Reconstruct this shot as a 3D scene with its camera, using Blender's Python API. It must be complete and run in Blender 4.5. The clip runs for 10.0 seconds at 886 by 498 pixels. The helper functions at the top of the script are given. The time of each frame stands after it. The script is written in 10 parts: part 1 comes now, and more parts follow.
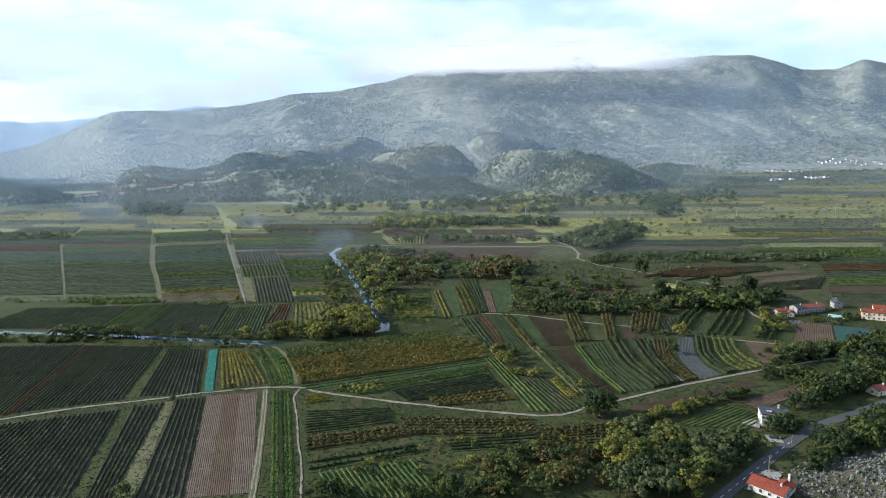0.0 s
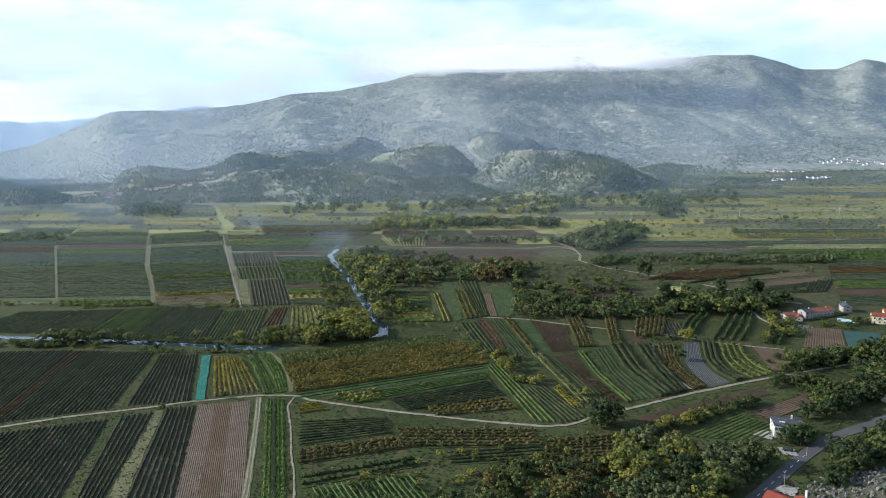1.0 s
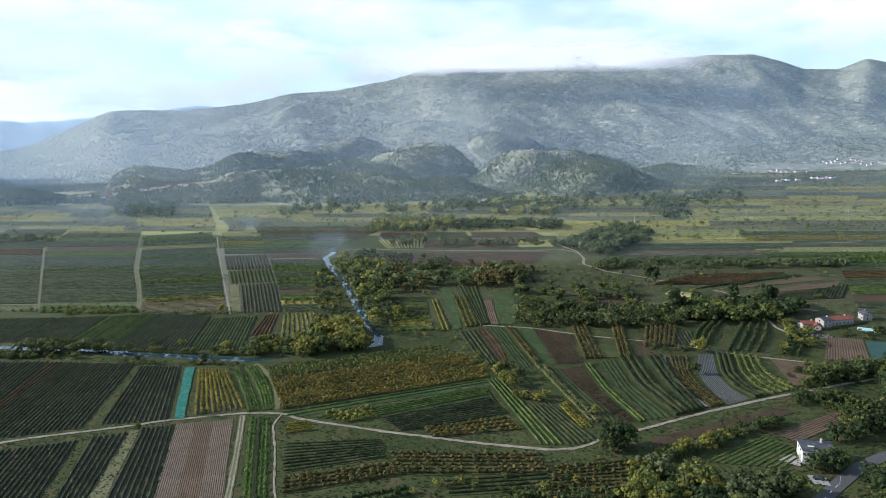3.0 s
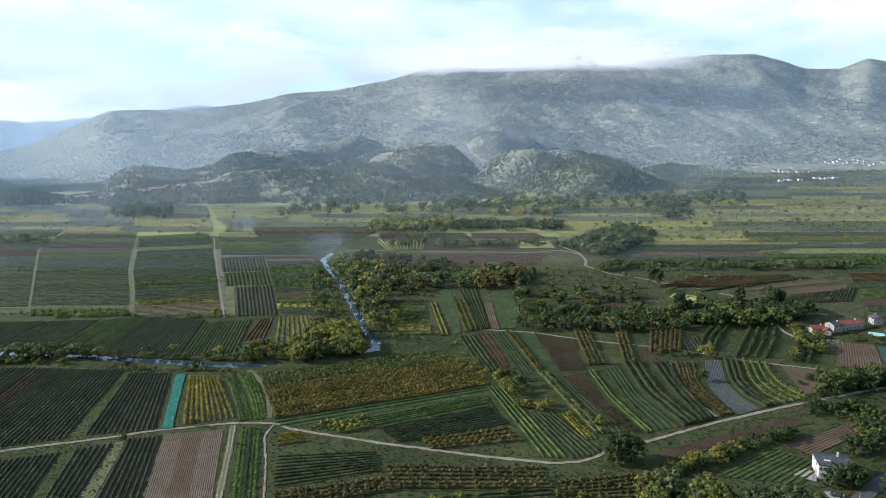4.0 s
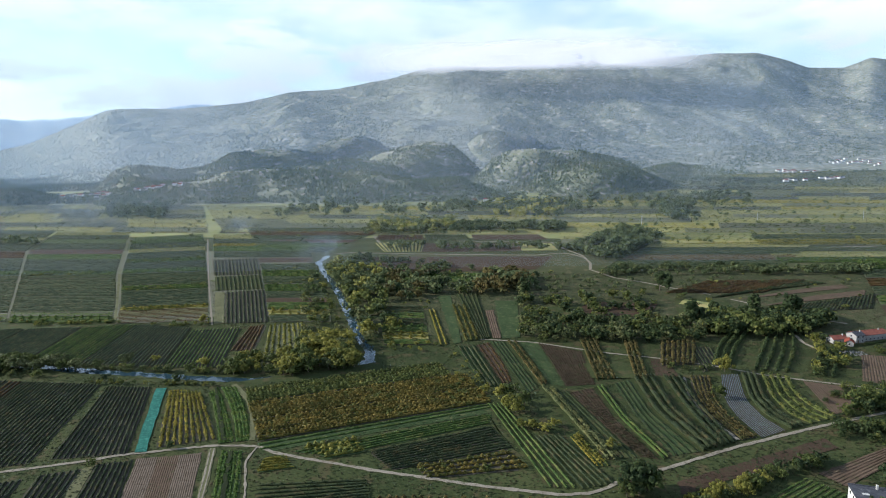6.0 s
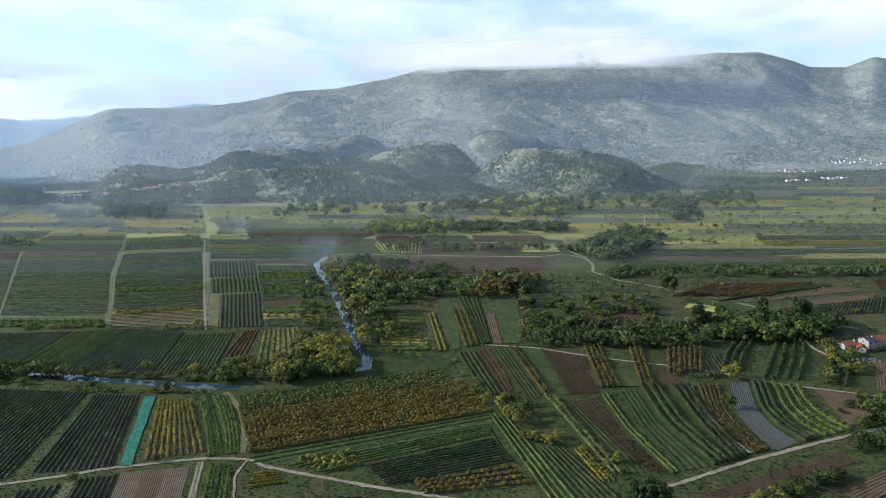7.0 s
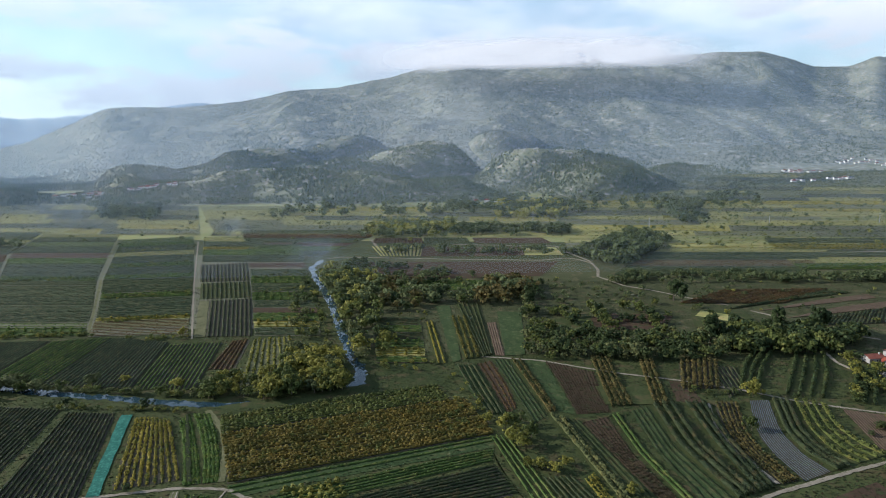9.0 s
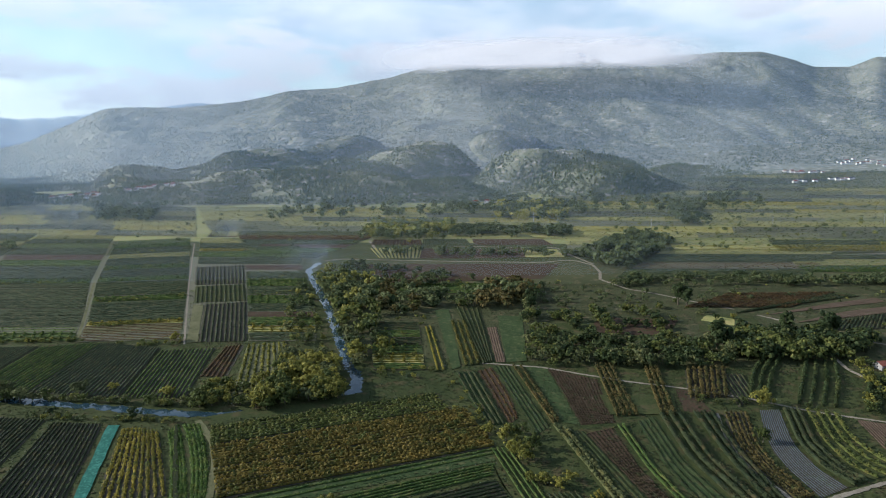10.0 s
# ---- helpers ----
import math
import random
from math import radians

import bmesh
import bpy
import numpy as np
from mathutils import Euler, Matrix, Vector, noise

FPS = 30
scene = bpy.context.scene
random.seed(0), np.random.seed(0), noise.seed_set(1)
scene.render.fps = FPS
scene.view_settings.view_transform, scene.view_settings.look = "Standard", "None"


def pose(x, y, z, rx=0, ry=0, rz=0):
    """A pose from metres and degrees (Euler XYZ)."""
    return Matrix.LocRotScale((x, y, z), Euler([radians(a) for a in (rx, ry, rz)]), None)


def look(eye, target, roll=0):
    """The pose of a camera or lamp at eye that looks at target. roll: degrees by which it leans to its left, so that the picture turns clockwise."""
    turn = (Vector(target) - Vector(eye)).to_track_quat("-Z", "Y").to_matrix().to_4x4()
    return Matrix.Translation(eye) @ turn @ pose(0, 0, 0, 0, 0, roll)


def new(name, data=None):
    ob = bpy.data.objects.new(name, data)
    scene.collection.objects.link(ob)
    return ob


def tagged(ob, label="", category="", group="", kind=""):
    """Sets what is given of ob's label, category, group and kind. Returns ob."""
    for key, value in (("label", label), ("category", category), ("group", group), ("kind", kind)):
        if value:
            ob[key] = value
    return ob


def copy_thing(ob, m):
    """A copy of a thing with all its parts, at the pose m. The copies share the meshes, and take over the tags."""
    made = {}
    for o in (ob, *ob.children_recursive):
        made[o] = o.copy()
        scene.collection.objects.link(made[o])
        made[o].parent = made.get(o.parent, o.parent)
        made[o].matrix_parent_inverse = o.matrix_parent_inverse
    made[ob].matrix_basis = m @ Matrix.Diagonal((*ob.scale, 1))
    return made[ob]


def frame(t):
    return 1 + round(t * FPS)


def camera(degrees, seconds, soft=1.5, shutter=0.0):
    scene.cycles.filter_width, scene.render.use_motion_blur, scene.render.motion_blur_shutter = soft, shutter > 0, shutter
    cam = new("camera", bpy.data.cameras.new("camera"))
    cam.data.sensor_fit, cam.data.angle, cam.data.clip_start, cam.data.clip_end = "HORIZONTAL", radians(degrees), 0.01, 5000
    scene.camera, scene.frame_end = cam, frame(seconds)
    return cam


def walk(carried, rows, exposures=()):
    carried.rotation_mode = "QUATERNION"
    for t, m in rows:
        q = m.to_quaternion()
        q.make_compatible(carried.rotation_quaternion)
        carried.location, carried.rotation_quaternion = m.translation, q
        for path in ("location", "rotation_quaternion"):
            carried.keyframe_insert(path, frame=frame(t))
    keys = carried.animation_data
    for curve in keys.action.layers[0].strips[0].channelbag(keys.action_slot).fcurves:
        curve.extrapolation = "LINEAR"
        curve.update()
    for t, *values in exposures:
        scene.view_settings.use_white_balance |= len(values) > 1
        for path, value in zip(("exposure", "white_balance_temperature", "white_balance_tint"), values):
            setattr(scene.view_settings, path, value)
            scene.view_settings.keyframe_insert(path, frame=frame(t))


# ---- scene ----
def aim(x, y, z, yaw, pitch, roll):
    """A pose from the eye and the turn to the left, up and the lean, in degrees."""
    return pose(x, y, z, 90, 0, yaw) @ pose(0, 0, 0, pitch, 0, 0) @ pose(0, 0, 0, 0, 0, roll)


# ---- the camera's flight ----
cam = camera(71.45, 10.0, soft=1.0)
PATH = [
    (0.0, aim(0.00, 0.00, 140.00, 0.000, -9.593, -1.216)),
    (1.0, aim(0.21, 12.32, 139.90, -0.018, -9.593, -1.208)),
    (2.0, aim(0.74, 24.80, 139.61, -0.023, -9.588, -1.198)),
    (3.0, aim(1.46, 37.41, 139.28, -0.013, -9.589, -1.184)),
    (4.0, aim(2.29, 50.12, 138.98, 0.012, -9.601, -1.168)),
    (5.0, aim(3.13, 62.90, 138.79, 0.050, -9.626, -1.150)),
    (6.0, aim(3.95, 75.67, 138.73, 0.096, -9.661, -1.129)),
    (7.0, aim(4.69, 88.37, 138.77, 0.142, -9.699, -1.108)),
    (8.0, aim(5.35, 100.92, 138.87, 0.179, -9.729, -1.087)),
    (9.0, aim(5.92, 113.23, 138.94, 0.194, -9.738, -1.066)),
    (10.0, aim(6.43, 125.17, 138.84, 0.174, -9.706, -1.047)),
]
walk(cam, PATH, exposures=[(0.0, 0.82, 5680, 11), (5.0, 0.77, 5700, 11), (7.5, 0.64, 5740, 11), (10.0, 0.48, 5800, 12)])

# ---- daylight: a hazy low sun beyond broken cloud ----
SUN_FROM = Vector((-0.95, 0.14, 0.43)).normalized()
world = bpy.data.worlds.new("sky")
scene.world = world
world.use_nodes = True
wt = world.node_tree
wt.nodes.clear()


def wnode(kind, **values):
    n = wt.nodes.new(kind)
    for key, v in values.items():
        n.inputs[key].default_value = v
    return n


sky = wt.nodes.new("ShaderNodeTexSky")
sky.sky_type = 'NISHITA'
sky.sun_disc = False
sky.sun_elevation = math.asin(SUN_FROM.z)
sky.sun_rotation = math.atan2(SUN_FROM.x, SUN_FROM.y)
sky.air_density, sky.dust_density, sky.ozone_density = 1.0, 0.9, 1.3
coord = wt.nodes.new("ShaderNodeTexCoord")
flat = wt.nodes.new("ShaderNodeMapping")
flat.inputs["Scale"].default_value = (1.0, 1.0, 3.2)
wt.links.new(coord.outputs["Generated"], flat.inputs["Vector"])
puff = wnode("ShaderNodeTexNoise", Scale=3.4, Detail=7.0, Roughness=0.55, Distortion=0.25)
wt.links.new(flat.outputs[0], puff.inputs["Vector"])
cover = wt.nodes.new("ShaderNodeMapRange")
cover.interpolation_type = 'SMOOTHSTEP'
for key, v in (("From Min", 0.36), ("From Max", 0.66), ("To Min", 0.30), ("To Max", 0.76)):
    cover.inputs[key].default_value = v
wt.links.new(puff.outputs[0], cover.inputs["Value"])
tone = wnode("ShaderNodeTexNoise", Scale=5.0, Detail=5.0, Roughness=0.6)
wt.links.new(flat.outputs[0], tone.inputs["Vector"])
cloud = wt.nodes.new("ShaderNodeValToRGB")
cloud.color_ramp.elements[0].position, cloud.color_ramp.elements[0].color = 0.35, (4.7, 5.2, 5.8, 1)
cloud.color_ramp.elements[1].position, cloud.color_ramp.elements[1].color = 0.62, (6.7, 6.9, 7.0, 1)
wt.links.new(tone.outputs[0], cloud.inputs[0])
tint = wt.nodes.new("ShaderNodeMix")
tint.data_type, tint.blend_type = 'RGBA', 'MULTIPLY'
tint.inputs[0].default_value = 1.0
tint.inputs[7].default_value = (0.90, 1.05, 1.0, 1)
wt.links.new(sky.outputs[0], tint.inputs[6])
over = wt.nodes.new("ShaderNodeMix")
over.data_type = 'RGBA'
rise = wt.nodes.new("ShaderNodeSeparateXYZ")
wt.links.new(coord.outputs["Generated"], rise.inputs[0])
clear = wt.nodes.new("ShaderNodeMapRange")
for key, v in (("From Min", 0.30), ("From Max", 0.60), ("To Min", 1.0), ("To Max", 0.6)):
    clear.inputs[key].default_value = v
wt.links.new(rise.outputs[2], clear.inputs["Value"])
share = wt.nodes.new("ShaderNodeMath")
share.operation = 'MULTIPLY'
wt.links.new(cover.outputs[0], share.inputs[0])
wt.links.new(clear.outputs[0], share.inputs[1])
wt.links.new(share.outputs[0], over.inputs[0])
wt.links.new(tint.outputs[2], over.inputs[6])
wt.links.new(cloud.outputs[0], over.inputs[7])


def wcalc(op, a, b=0.0):
    n = wt.nodes.new("ShaderNodeMath")
    n.operation = op
    for k, v in enumerate((a, b)):
        if isinstance(v, (int, float)):
            n.inputs[k].default_value = v
        else:
            wt.links.new(v, n.inputs[k])
    return n.outputs[0]


# the cloud banks over the mountain: bearing and height in degrees, half sizes, shade (0 lavender, 1 white), cover
BANKS = ((-33.6, 6.3, 4.5, 1.0, 0.05, 0.8), (-22.0, 4.4, 9.5, 1.9, 0.15, 0.85), (-15.0, 7.6, 6.5, 2.6, 0.75, 0.8), (-3.5, 7.3, 7.0, 1.9, 0.25, 0.85),
         (9.0, 8.2, 12.0, 1.5, 0.55, 0.9), (26.5, 10.6, 3.8, 1.2, 0.6, 0.8), (35.0, 8.8, 6.5, 2.6, 0.85, 0.95), (-30.0, 10.5, 8.0, 1.3, 0.9, 0.5), (48.0, 9.0, 8.0, 3.0, 0.7, 0.8),
         (-50.0, 8.0, 9.0, 3.0, 0.6, 0.7))
bearing = wcalc('MULTIPLY', wcalc('ARCTAN2', rise.outputs[0], rise.outputs[1]), 57.296)
height = wcalc('MULTIPLY', wcalc('ARCSINE', rise.outputs[2]), 57.296)
fray = wnode("ShaderNodeTexNoise", Scale=16.0, Detail=8.0, Roughness=0.62, Distortion=0.3)
wt.links.new(flat.outputs[0], fray.inputs["Vector"])
ragged = wcalc('MULTIPLY', wcalc('SUBTRACT', fray.outputs[0], 0.5), 4.2)
shown = over.outputs[2]
for u, v, wide, tall, shade, amount in BANKS:
    du = wcalc('DIVIDE', wcalc('SUBTRACT', bearing, u), wide)
    dv = wcalc('DIVIDE', wcalc('SUBTRACT', height, v), tall)
    far = wcalc('ADD', wcalc('ADD', wcalc('MULTIPLY', du, du), wcalc('MULTIPLY', dv, dv)), ragged)
    thick = wt.nodes.new("ShaderNodeMapRange")
    thick.interpolation_type = 'SMOOTHSTEP'
    for key, w in (("From Min", 1.35), ("From Max", 0.1), ("To Min", 0.0), ("To Max", amount)):
        thick.inputs[key].default_value = w
    wt.links.new(far, thick.inputs["Value"])
    glow = wt.nodes.new("ShaderNodeMapRange")
    for key, w in (("From Min", -0.8), ("From Max", 0.9), ("To Min", 0.0), ("To Max", 1.0)):
        glow.inputs[key].default_value = w
    wt.links.new(wcalc('ADD', dv, wcalc('MULTIPLY', ragged, 0.3)), glow.inputs["Value"])
    body = wt.nodes.new("ShaderNodeMix")
    body.data_type = 'RGBA'
    wt.links.new(glow.outputs[0], body.inputs[0])
    body.inputs[6].default_value = (3.6 + 1.7 * shade, 3.95 + 1.5 * shade, 4.4 + 1.1 * shade, 1)
    body.inputs[7].default_value = (4.8 + 1.9 * shade, 5.1 + 1.6 * shade, 5.45 + 1.2 * shade, 1)
    lay = wt.nodes.new("ShaderNodeMix")
    lay.data_type = 'RGBA'
    wt.links.new(thick.outputs[0], lay.inputs[0])
    wt.links.new(shown, lay.inputs[6])
    wt.links.new(body.outputs[2], lay.inputs[7])
    shown = lay.outputs[2]
back = wnode("ShaderNodeBackground", Strength=0.118)
wt.links.new(shown, back.inputs["Color"])
wout = wt.nodes.new("ShaderNodeOutputWorld")
wt.links.new(back.outputs[0], wout.inputs["Surface"])

sun = new("sun", bpy.data.lights.new("sun", "SUN"))
sun.data.energy, sun.data.angle, sun.data.color = 5.0, radians(0.6), (1.0, 0.91, 0.75)
sun.matrix_world = look((0, 0, 0), -SUN_FROM)


# ---- materials ----
def material(name, dark, light, scale=1.0, rough=0.9, third=None, patch=0.05, bump=0.0, island=0.0, each=0.0, metal=0.0,
             specular=0.06):
    """Two colours mixed by fine grain and by broad patches, with a third colour in stains, and a drift from piece to piece."""
    m = bpy.data.materials.new(name)
    m.use_nodes = True
    t = m.node_tree
    p = t.nodes["Principled BSDF"]
    p.inputs["Roughness"].default_value, p.inputs["Metallic"].default_value = rough, metal
    p.inputs["Specular IOR Level"].default_value = specular
    c = t.nodes.new("ShaderNodeTexCoord")

    def grain(s, detail=4.0, r=0.6):
        n = t.nodes.new("ShaderNodeTexNoise")
        n.inputs["Scale"].default_value, n.inputs["Detail"].default_value, n.inputs["Roughness"].default_value = s, detail, r
        t.links.new(c.outputs["Object"], n.inputs["Vector"])
        return n.outputs[0]

    def calc(op, a, b):
        n = t.nodes.new("ShaderNodeMath")
        n.operation = op
        for k, v in enumerate((a, b)):
            if isinstance(v, (int, float)):
                n.inputs[k].default_value = v
            else:
                t.links.new(v, n.inputs[k])
        return n.outputs[0]

    def blend(f, a, b):
        n = t.nodes.new("ShaderNodeMix")
        n.data_type = 'RGBA'
        t.links.new(f, n.inputs[0])
        for k, v in ((6, a), (7, b)):
            if isinstance(v, tuple):
                n.inputs[k].default_value = (*v, 1)
            else:
                t.links.new(v, n.inputs[k])
        return n.outputs[2]

    fine = grain(scale)
    f = calc('ADD', calc('MULTIPLY', fine, 1.6), calc('MULTIPLY', grain(patch, 3.0), 1.6))
    f = calc('SUBTRACT', f, 1.1)
    if island:
        g = t.nodes.new("ShaderNodeNewGeometry")
        f = calc('ADD', f, calc('MULTIPLY', calc('SUBTRACT', g.outputs["Random Per Island"], 0.5), island))
    if each:
        o = t.nodes.new("ShaderNodeObjectInfo")
        f = calc('ADD', f, calc('MULTIPLY', calc('SUBTRACT', o.outputs["Random"], 0.5), each))
    n = t.nodes.new("ShaderNodeClamp")
    t.links.new(f, n.inputs[0])
    colour = blend(n.outputs[0], dark, light)
    if third:
        r = t.nodes.new("ShaderNodeMapRange")
        r.interpolation_type = 'SMOOTHSTEP'
        r.inputs["From Min"].default_value, r.inputs["From Max"].default_value = 0.5, 0.68
        t.links.new(grain(patch * 3.1 + scale * 0.06, 5.0), r.inputs["Value"])
        colour = blend(r.outputs[0], colour, third)
    t.links.new(colour, p.inputs["Base Color"])
    if bump:
        b = t.nodes.new("ShaderNodeBump")
        b.inputs["Strength"].default_value, b.inputs["Distance"].default_value = 0.7, bump
        t.links.new(fine, b.inputs["Height"])
        t.links.new(b.outputs[0], p.inputs["Normal"])
    return m


def leaves(name, dark, light, third=None):
    """Foliage: a matt leaf that lets some light through."""
    m = material(name, dark, light, 0.5, 0.65, third, 0.06, island=0.5, each=0.5, specular=0.12)
    t = m.node_tree
    p, out = t.nodes["Principled BSDF"], t.nodes["Material Output"]
    thin, both = t.nodes.new("ShaderNodeBsdfTranslucent"), t.nodes.new("ShaderNodeMixShader")
    t.links.new(p.inputs["Base Color"].links[0].from_socket, thin.inputs["Color"])
    both.inputs[0].default_value = 0.42
    t.links.new(p.outputs[0], both.inputs[1])
    t.links.new(thin.outputs[0], both.inputs[2])
    t.links.new(both.outputs[0], out.inputs["Surface"])
    return m


GRASS = material("meadow_grass", (0.020, 0.031, 0.011), (0.056, 0.063, 0.024), 0.9, third=(0.062, 0.052, 0.026), patch=0.018, bump=0.15)
ROUGH = material("rough_olive_ground", (0.028, 0.036, 0.016), (0.070, 0.072, 0.034), 0.7, third=(0.085, 0.072, 0.040), patch=0.02, bump=0.12)
WEEDS = material("bright_weeds", (0.018, 0.033, 0.013), (0.046, 0.066, 0.025), 1.1, third=(0.068, 0.073, 0.032), patch=0.05, bump=0.15)
SOIL = material("dark_soil", (0.034, 0.031, 0.023), (0.070, 0.062, 0.046), 1.3, third=(0.046, 0.056, 0.025), patch=0.04, bump=0.08)
TILLED = material("tilled_soil", (0.050, 0.034, 0.024), (0.105, 0.075, 0.053), 1.6, third=(0.055, 0.048, 0.026), patch=0.05, bump=0.14)
RUST = material("rust_brown_soil", (0.030, 0.020, 0.014), (0.066, 0.044, 0.029), 1.2, third=(0.034, 0.040, 0.018), patch=0.05, bump=0.15)
DITCH = material("damp_ditch_earth", (0.010, 0.014, 0.007), (0.026, 0.032, 0.014), 1.0, patch=0.08, bump=0.1)
PALE_TILLED = material("pale_tilled_soil", (0.066, 0.050, 0.037), (0.122, 0.096, 0.074), 1.6, third=(0.062, 0.047, 0.032), patch=0.09, bump=0.12)
DIRT = material("pale_dirt", (0.135, 0.116, 0.090), (0.235, 0.206, 0.165), 1.2, third=(0.10, 0.092, 0.062), patch=0.09, bump=0.05)
VERGE = material("worn_verge", (0.06, 0.065, 0.030), (0.13, 0.125, 0.068), 1.0, patch=0.08, bump=0.05)
# both pastures are lighter than dry grass: the plain's haze is in their colour
OLIVE = material("hazed_olive_pasture", (0.155, 0.162, 0.056), (0.280, 0.262, 0.098), 0.5, third=(0.28, 0.22, 0.10), patch=0.012, bump=0.1)
PASTURE = material("hazed_green_pasture", (0.118, 0.135, 0.053), (0.218, 0.222, 0.090), 0.5, third=(0.21, 0.175, 0.09), patch=0.012, bump=0.1)
VINE = leaves("dark_vine_leaves", (0.022, 0.036, 0.018), (0.072, 0.088, 0.040), (0.090, 0.078, 0.036))
VINE_MID = leaves("green_vine_leaves", (0.036, 0.070, 0.019), (0.118, 0.168, 0.044), (0.155, 0.165, 0.05))
VINE_GOLD = leaves("golden_vine_leaves", (0.085, 0.084, 0.016), (0.285, 0.235, 0.040), (0.075, 0.10, 0.026))
VINE_RUST = leaves("rust_vine_leaves", (0.050, 0.034, 0.018), (0.13, 0.080, 0.030), (0.07, 0.075, 0.028))
RANK_WEED = leaves("rank_weed_leaves", (0.018, 0.030, 0.012), (0.052, 0.068, 0.026), (0.060, 0.060, 0.024))
DRY_WEED = leaves("dry_weed_leaves", (0.030, 0.026, 0.014), (0.062, 0.050, 0.026), (0.040, 0.045, 0.02))
RANK_GREEN = leaves("lush_weed_leaves", (0.032, 0.068, 0.014), (0.105, 0.160, 0.036), (0.125, 0.150, 0.036))
# crop rows of the far plain, with haze lightening the leaf colour
CROP = leaves("hazed_crop_leaves", (0.092, 0.110, 0.042), (0.185, 0.190, 0.078), (0.215, 0.195, 0.08))
ORANGE = leaves("autumn_orchard_leaves", (0.052, 0.062, 0.016), (0.215, 0.160, 0.040), (0.078, 0.100, 0.028))
ORCHARD = leaves("olive_brown_orchard_leaves", (0.046, 0.048, 0.018), (0.155, 0.118, 0.042), (0.060, 0.078, 0.028))
LEAF_DARK = leaves("dark_tree_leaves", (0.022, 0.038, 0.017), (0.068, 0.092, 0.034), (0.080, 0.090, 0.030))
LEAF_MID = leaves("tree_leaves", (0.040, 0.060, 0.018), (0.132, 0.152, 0.044), (0.172, 0.162, 0.046))
LEAF_GREY = leaves("willow_leaves", (0.052, 0.068, 0.030), (0.155, 0.168, 0.070), (0.170, 0.158, 0.056))
LEAF_GOLD = leaves("yellowing_leaves", (0.090, 0.100, 0.022), (0.290, 0.265, 0.058), (0.11, 0.135, 0.04))
# the next two: far tree leaves with distance haze painted into the colour
HAZED_GREEN = leaves("hazed_green_tree_leaves", (0.044, 0.066, 0.032), (0.125, 0.150, 0.066), (0.145, 0.152, 0.06))
HAZED_GOLD = leaves("hazed_yellow_tree_leaves", (0.125, 0.138, 0.036), (0.320, 0.300, 0.080), (0.16, 0.17, 0.055))
SCRUB = leaves("hill_scrub_leaves", (0.064, 0.084, 0.048), (0.160, 0.178, 0.096), (0.185, 0.180, 0.10))
# copies of the near vine and soil, their colours lightened to imitate haze
HAZED_VINE = leaves("hazed_vine_leaves", (0.040, 0.060, 0.034), (0.100, 0.122, 0.062), (0.125, 0.122, 0.062))
HAZED_SOIL = material("hazed_field_soil", (0.075, 0.076, 0.055), (0.135, 0.130, 0.092), 0.6, third=(0.100, 0.118, 0.055), patch=0.02, bump=0.08)
BARK = material("tree_bark", (0.06, 0.05, 0.038), (0.13, 0.11, 0.085), 4.0, bump=0.04)
ASPHALT = material("worn_asphalt", (0.048, 0.048, 0.051), (0.082, 0.082, 0.083), 2.0, third=(0.06, 0.06, 0.06), bump=0.01)
PAINT = material("road_paint", (0.55, 0.55, 0.53), (0.8, 0.8, 0.78), 3.0)
ROCK = material("limestone", (0.055, 0.056, 0.052), (0.20, 0.198, 0.19), 1.5, third=(0.06, 0.06, 0.05), patch=0.3, bump=0.2)
# white plaster with weather stains, its base darkened to imitate standing in shade
PLASTER = material("shaded_white_plaster", (0.36, 0.355, 0.345), (0.50, 0.49, 0.47), 0.7, third=(0.32, 0.30, 0.27), patch=0.3)
WHITEWASH = material("whitewashed_plaster", (0.56, 0.55, 0.53), (0.74, 0.73, 0.70), 0.7, third=(0.50, 0.47, 0.42), patch=0.3)
CREAM = material("cream_plaster", (0.50, 0.42, 0.32), (0.64, 0.55, 0.43), 0.7, patch=0.3)
GREY_PLASTER = material("grey_plaster", (0.20, 0.195, 0.19), (0.30, 0.29, 0.28), 0.7, third=(0.22, 0.18, 0.16), patch=0.3)
TILE_RED = material("red_roof_tile", (0.125, 0.030, 0.020), (0.21, 0.056, 0.036), 2.2, third=(0.17, 0.056, 0.038), patch=0.3, bump=0.05)
TILE_DARK = material("dark_red_roof_tile", (0.12, 0.04, 0.032), (0.22, 0.085, 0.06), 2.2, patch=0.3, bump=0.05)
GREY_ROOF = material("grey_flat_roof", (0.034, 0.036, 0.044), (0.066, 0.068, 0.078), 0.8, third=(0.09, 0.09, 0.10), patch=0.2)
CONCRETE = material("grey_concrete", (0.18, 0.172, 0.158), (0.28, 0.265, 0.24), 1.5, patch=0.2)
GLASS = material("dark_window_glass", (0.02, 0.022, 0.025), (0.04, 0.044, 0.05), 1.0, rough=0.08, specular=0.5)
NET = material("teal_net", (0.011, 0.062, 0.048), (0.030, 0.125, 0.096), 1.4, rough=0.7, third=(0.048, 0.165, 0.128), patch=0.2, bump=0.25)
NETGREY = material("grey_green_net", (0.018, 0.042, 0.037), (0.036, 0.072, 0.062), 1.4, rough=0.7, patch=0.2, bump=0.1)
FILM = material("blue_grey_mulch_film", (0.026, 0.036, 0.046), (0.058, 0.073, 0.088), 0.8, rough=0.5, patch=0.2, specular=0.3)
POOL = material("pool_water", (0.10, 0.42, 0.48), (0.16, 0.52, 0.58), 1.0, rough=0.1, specular=0.5)
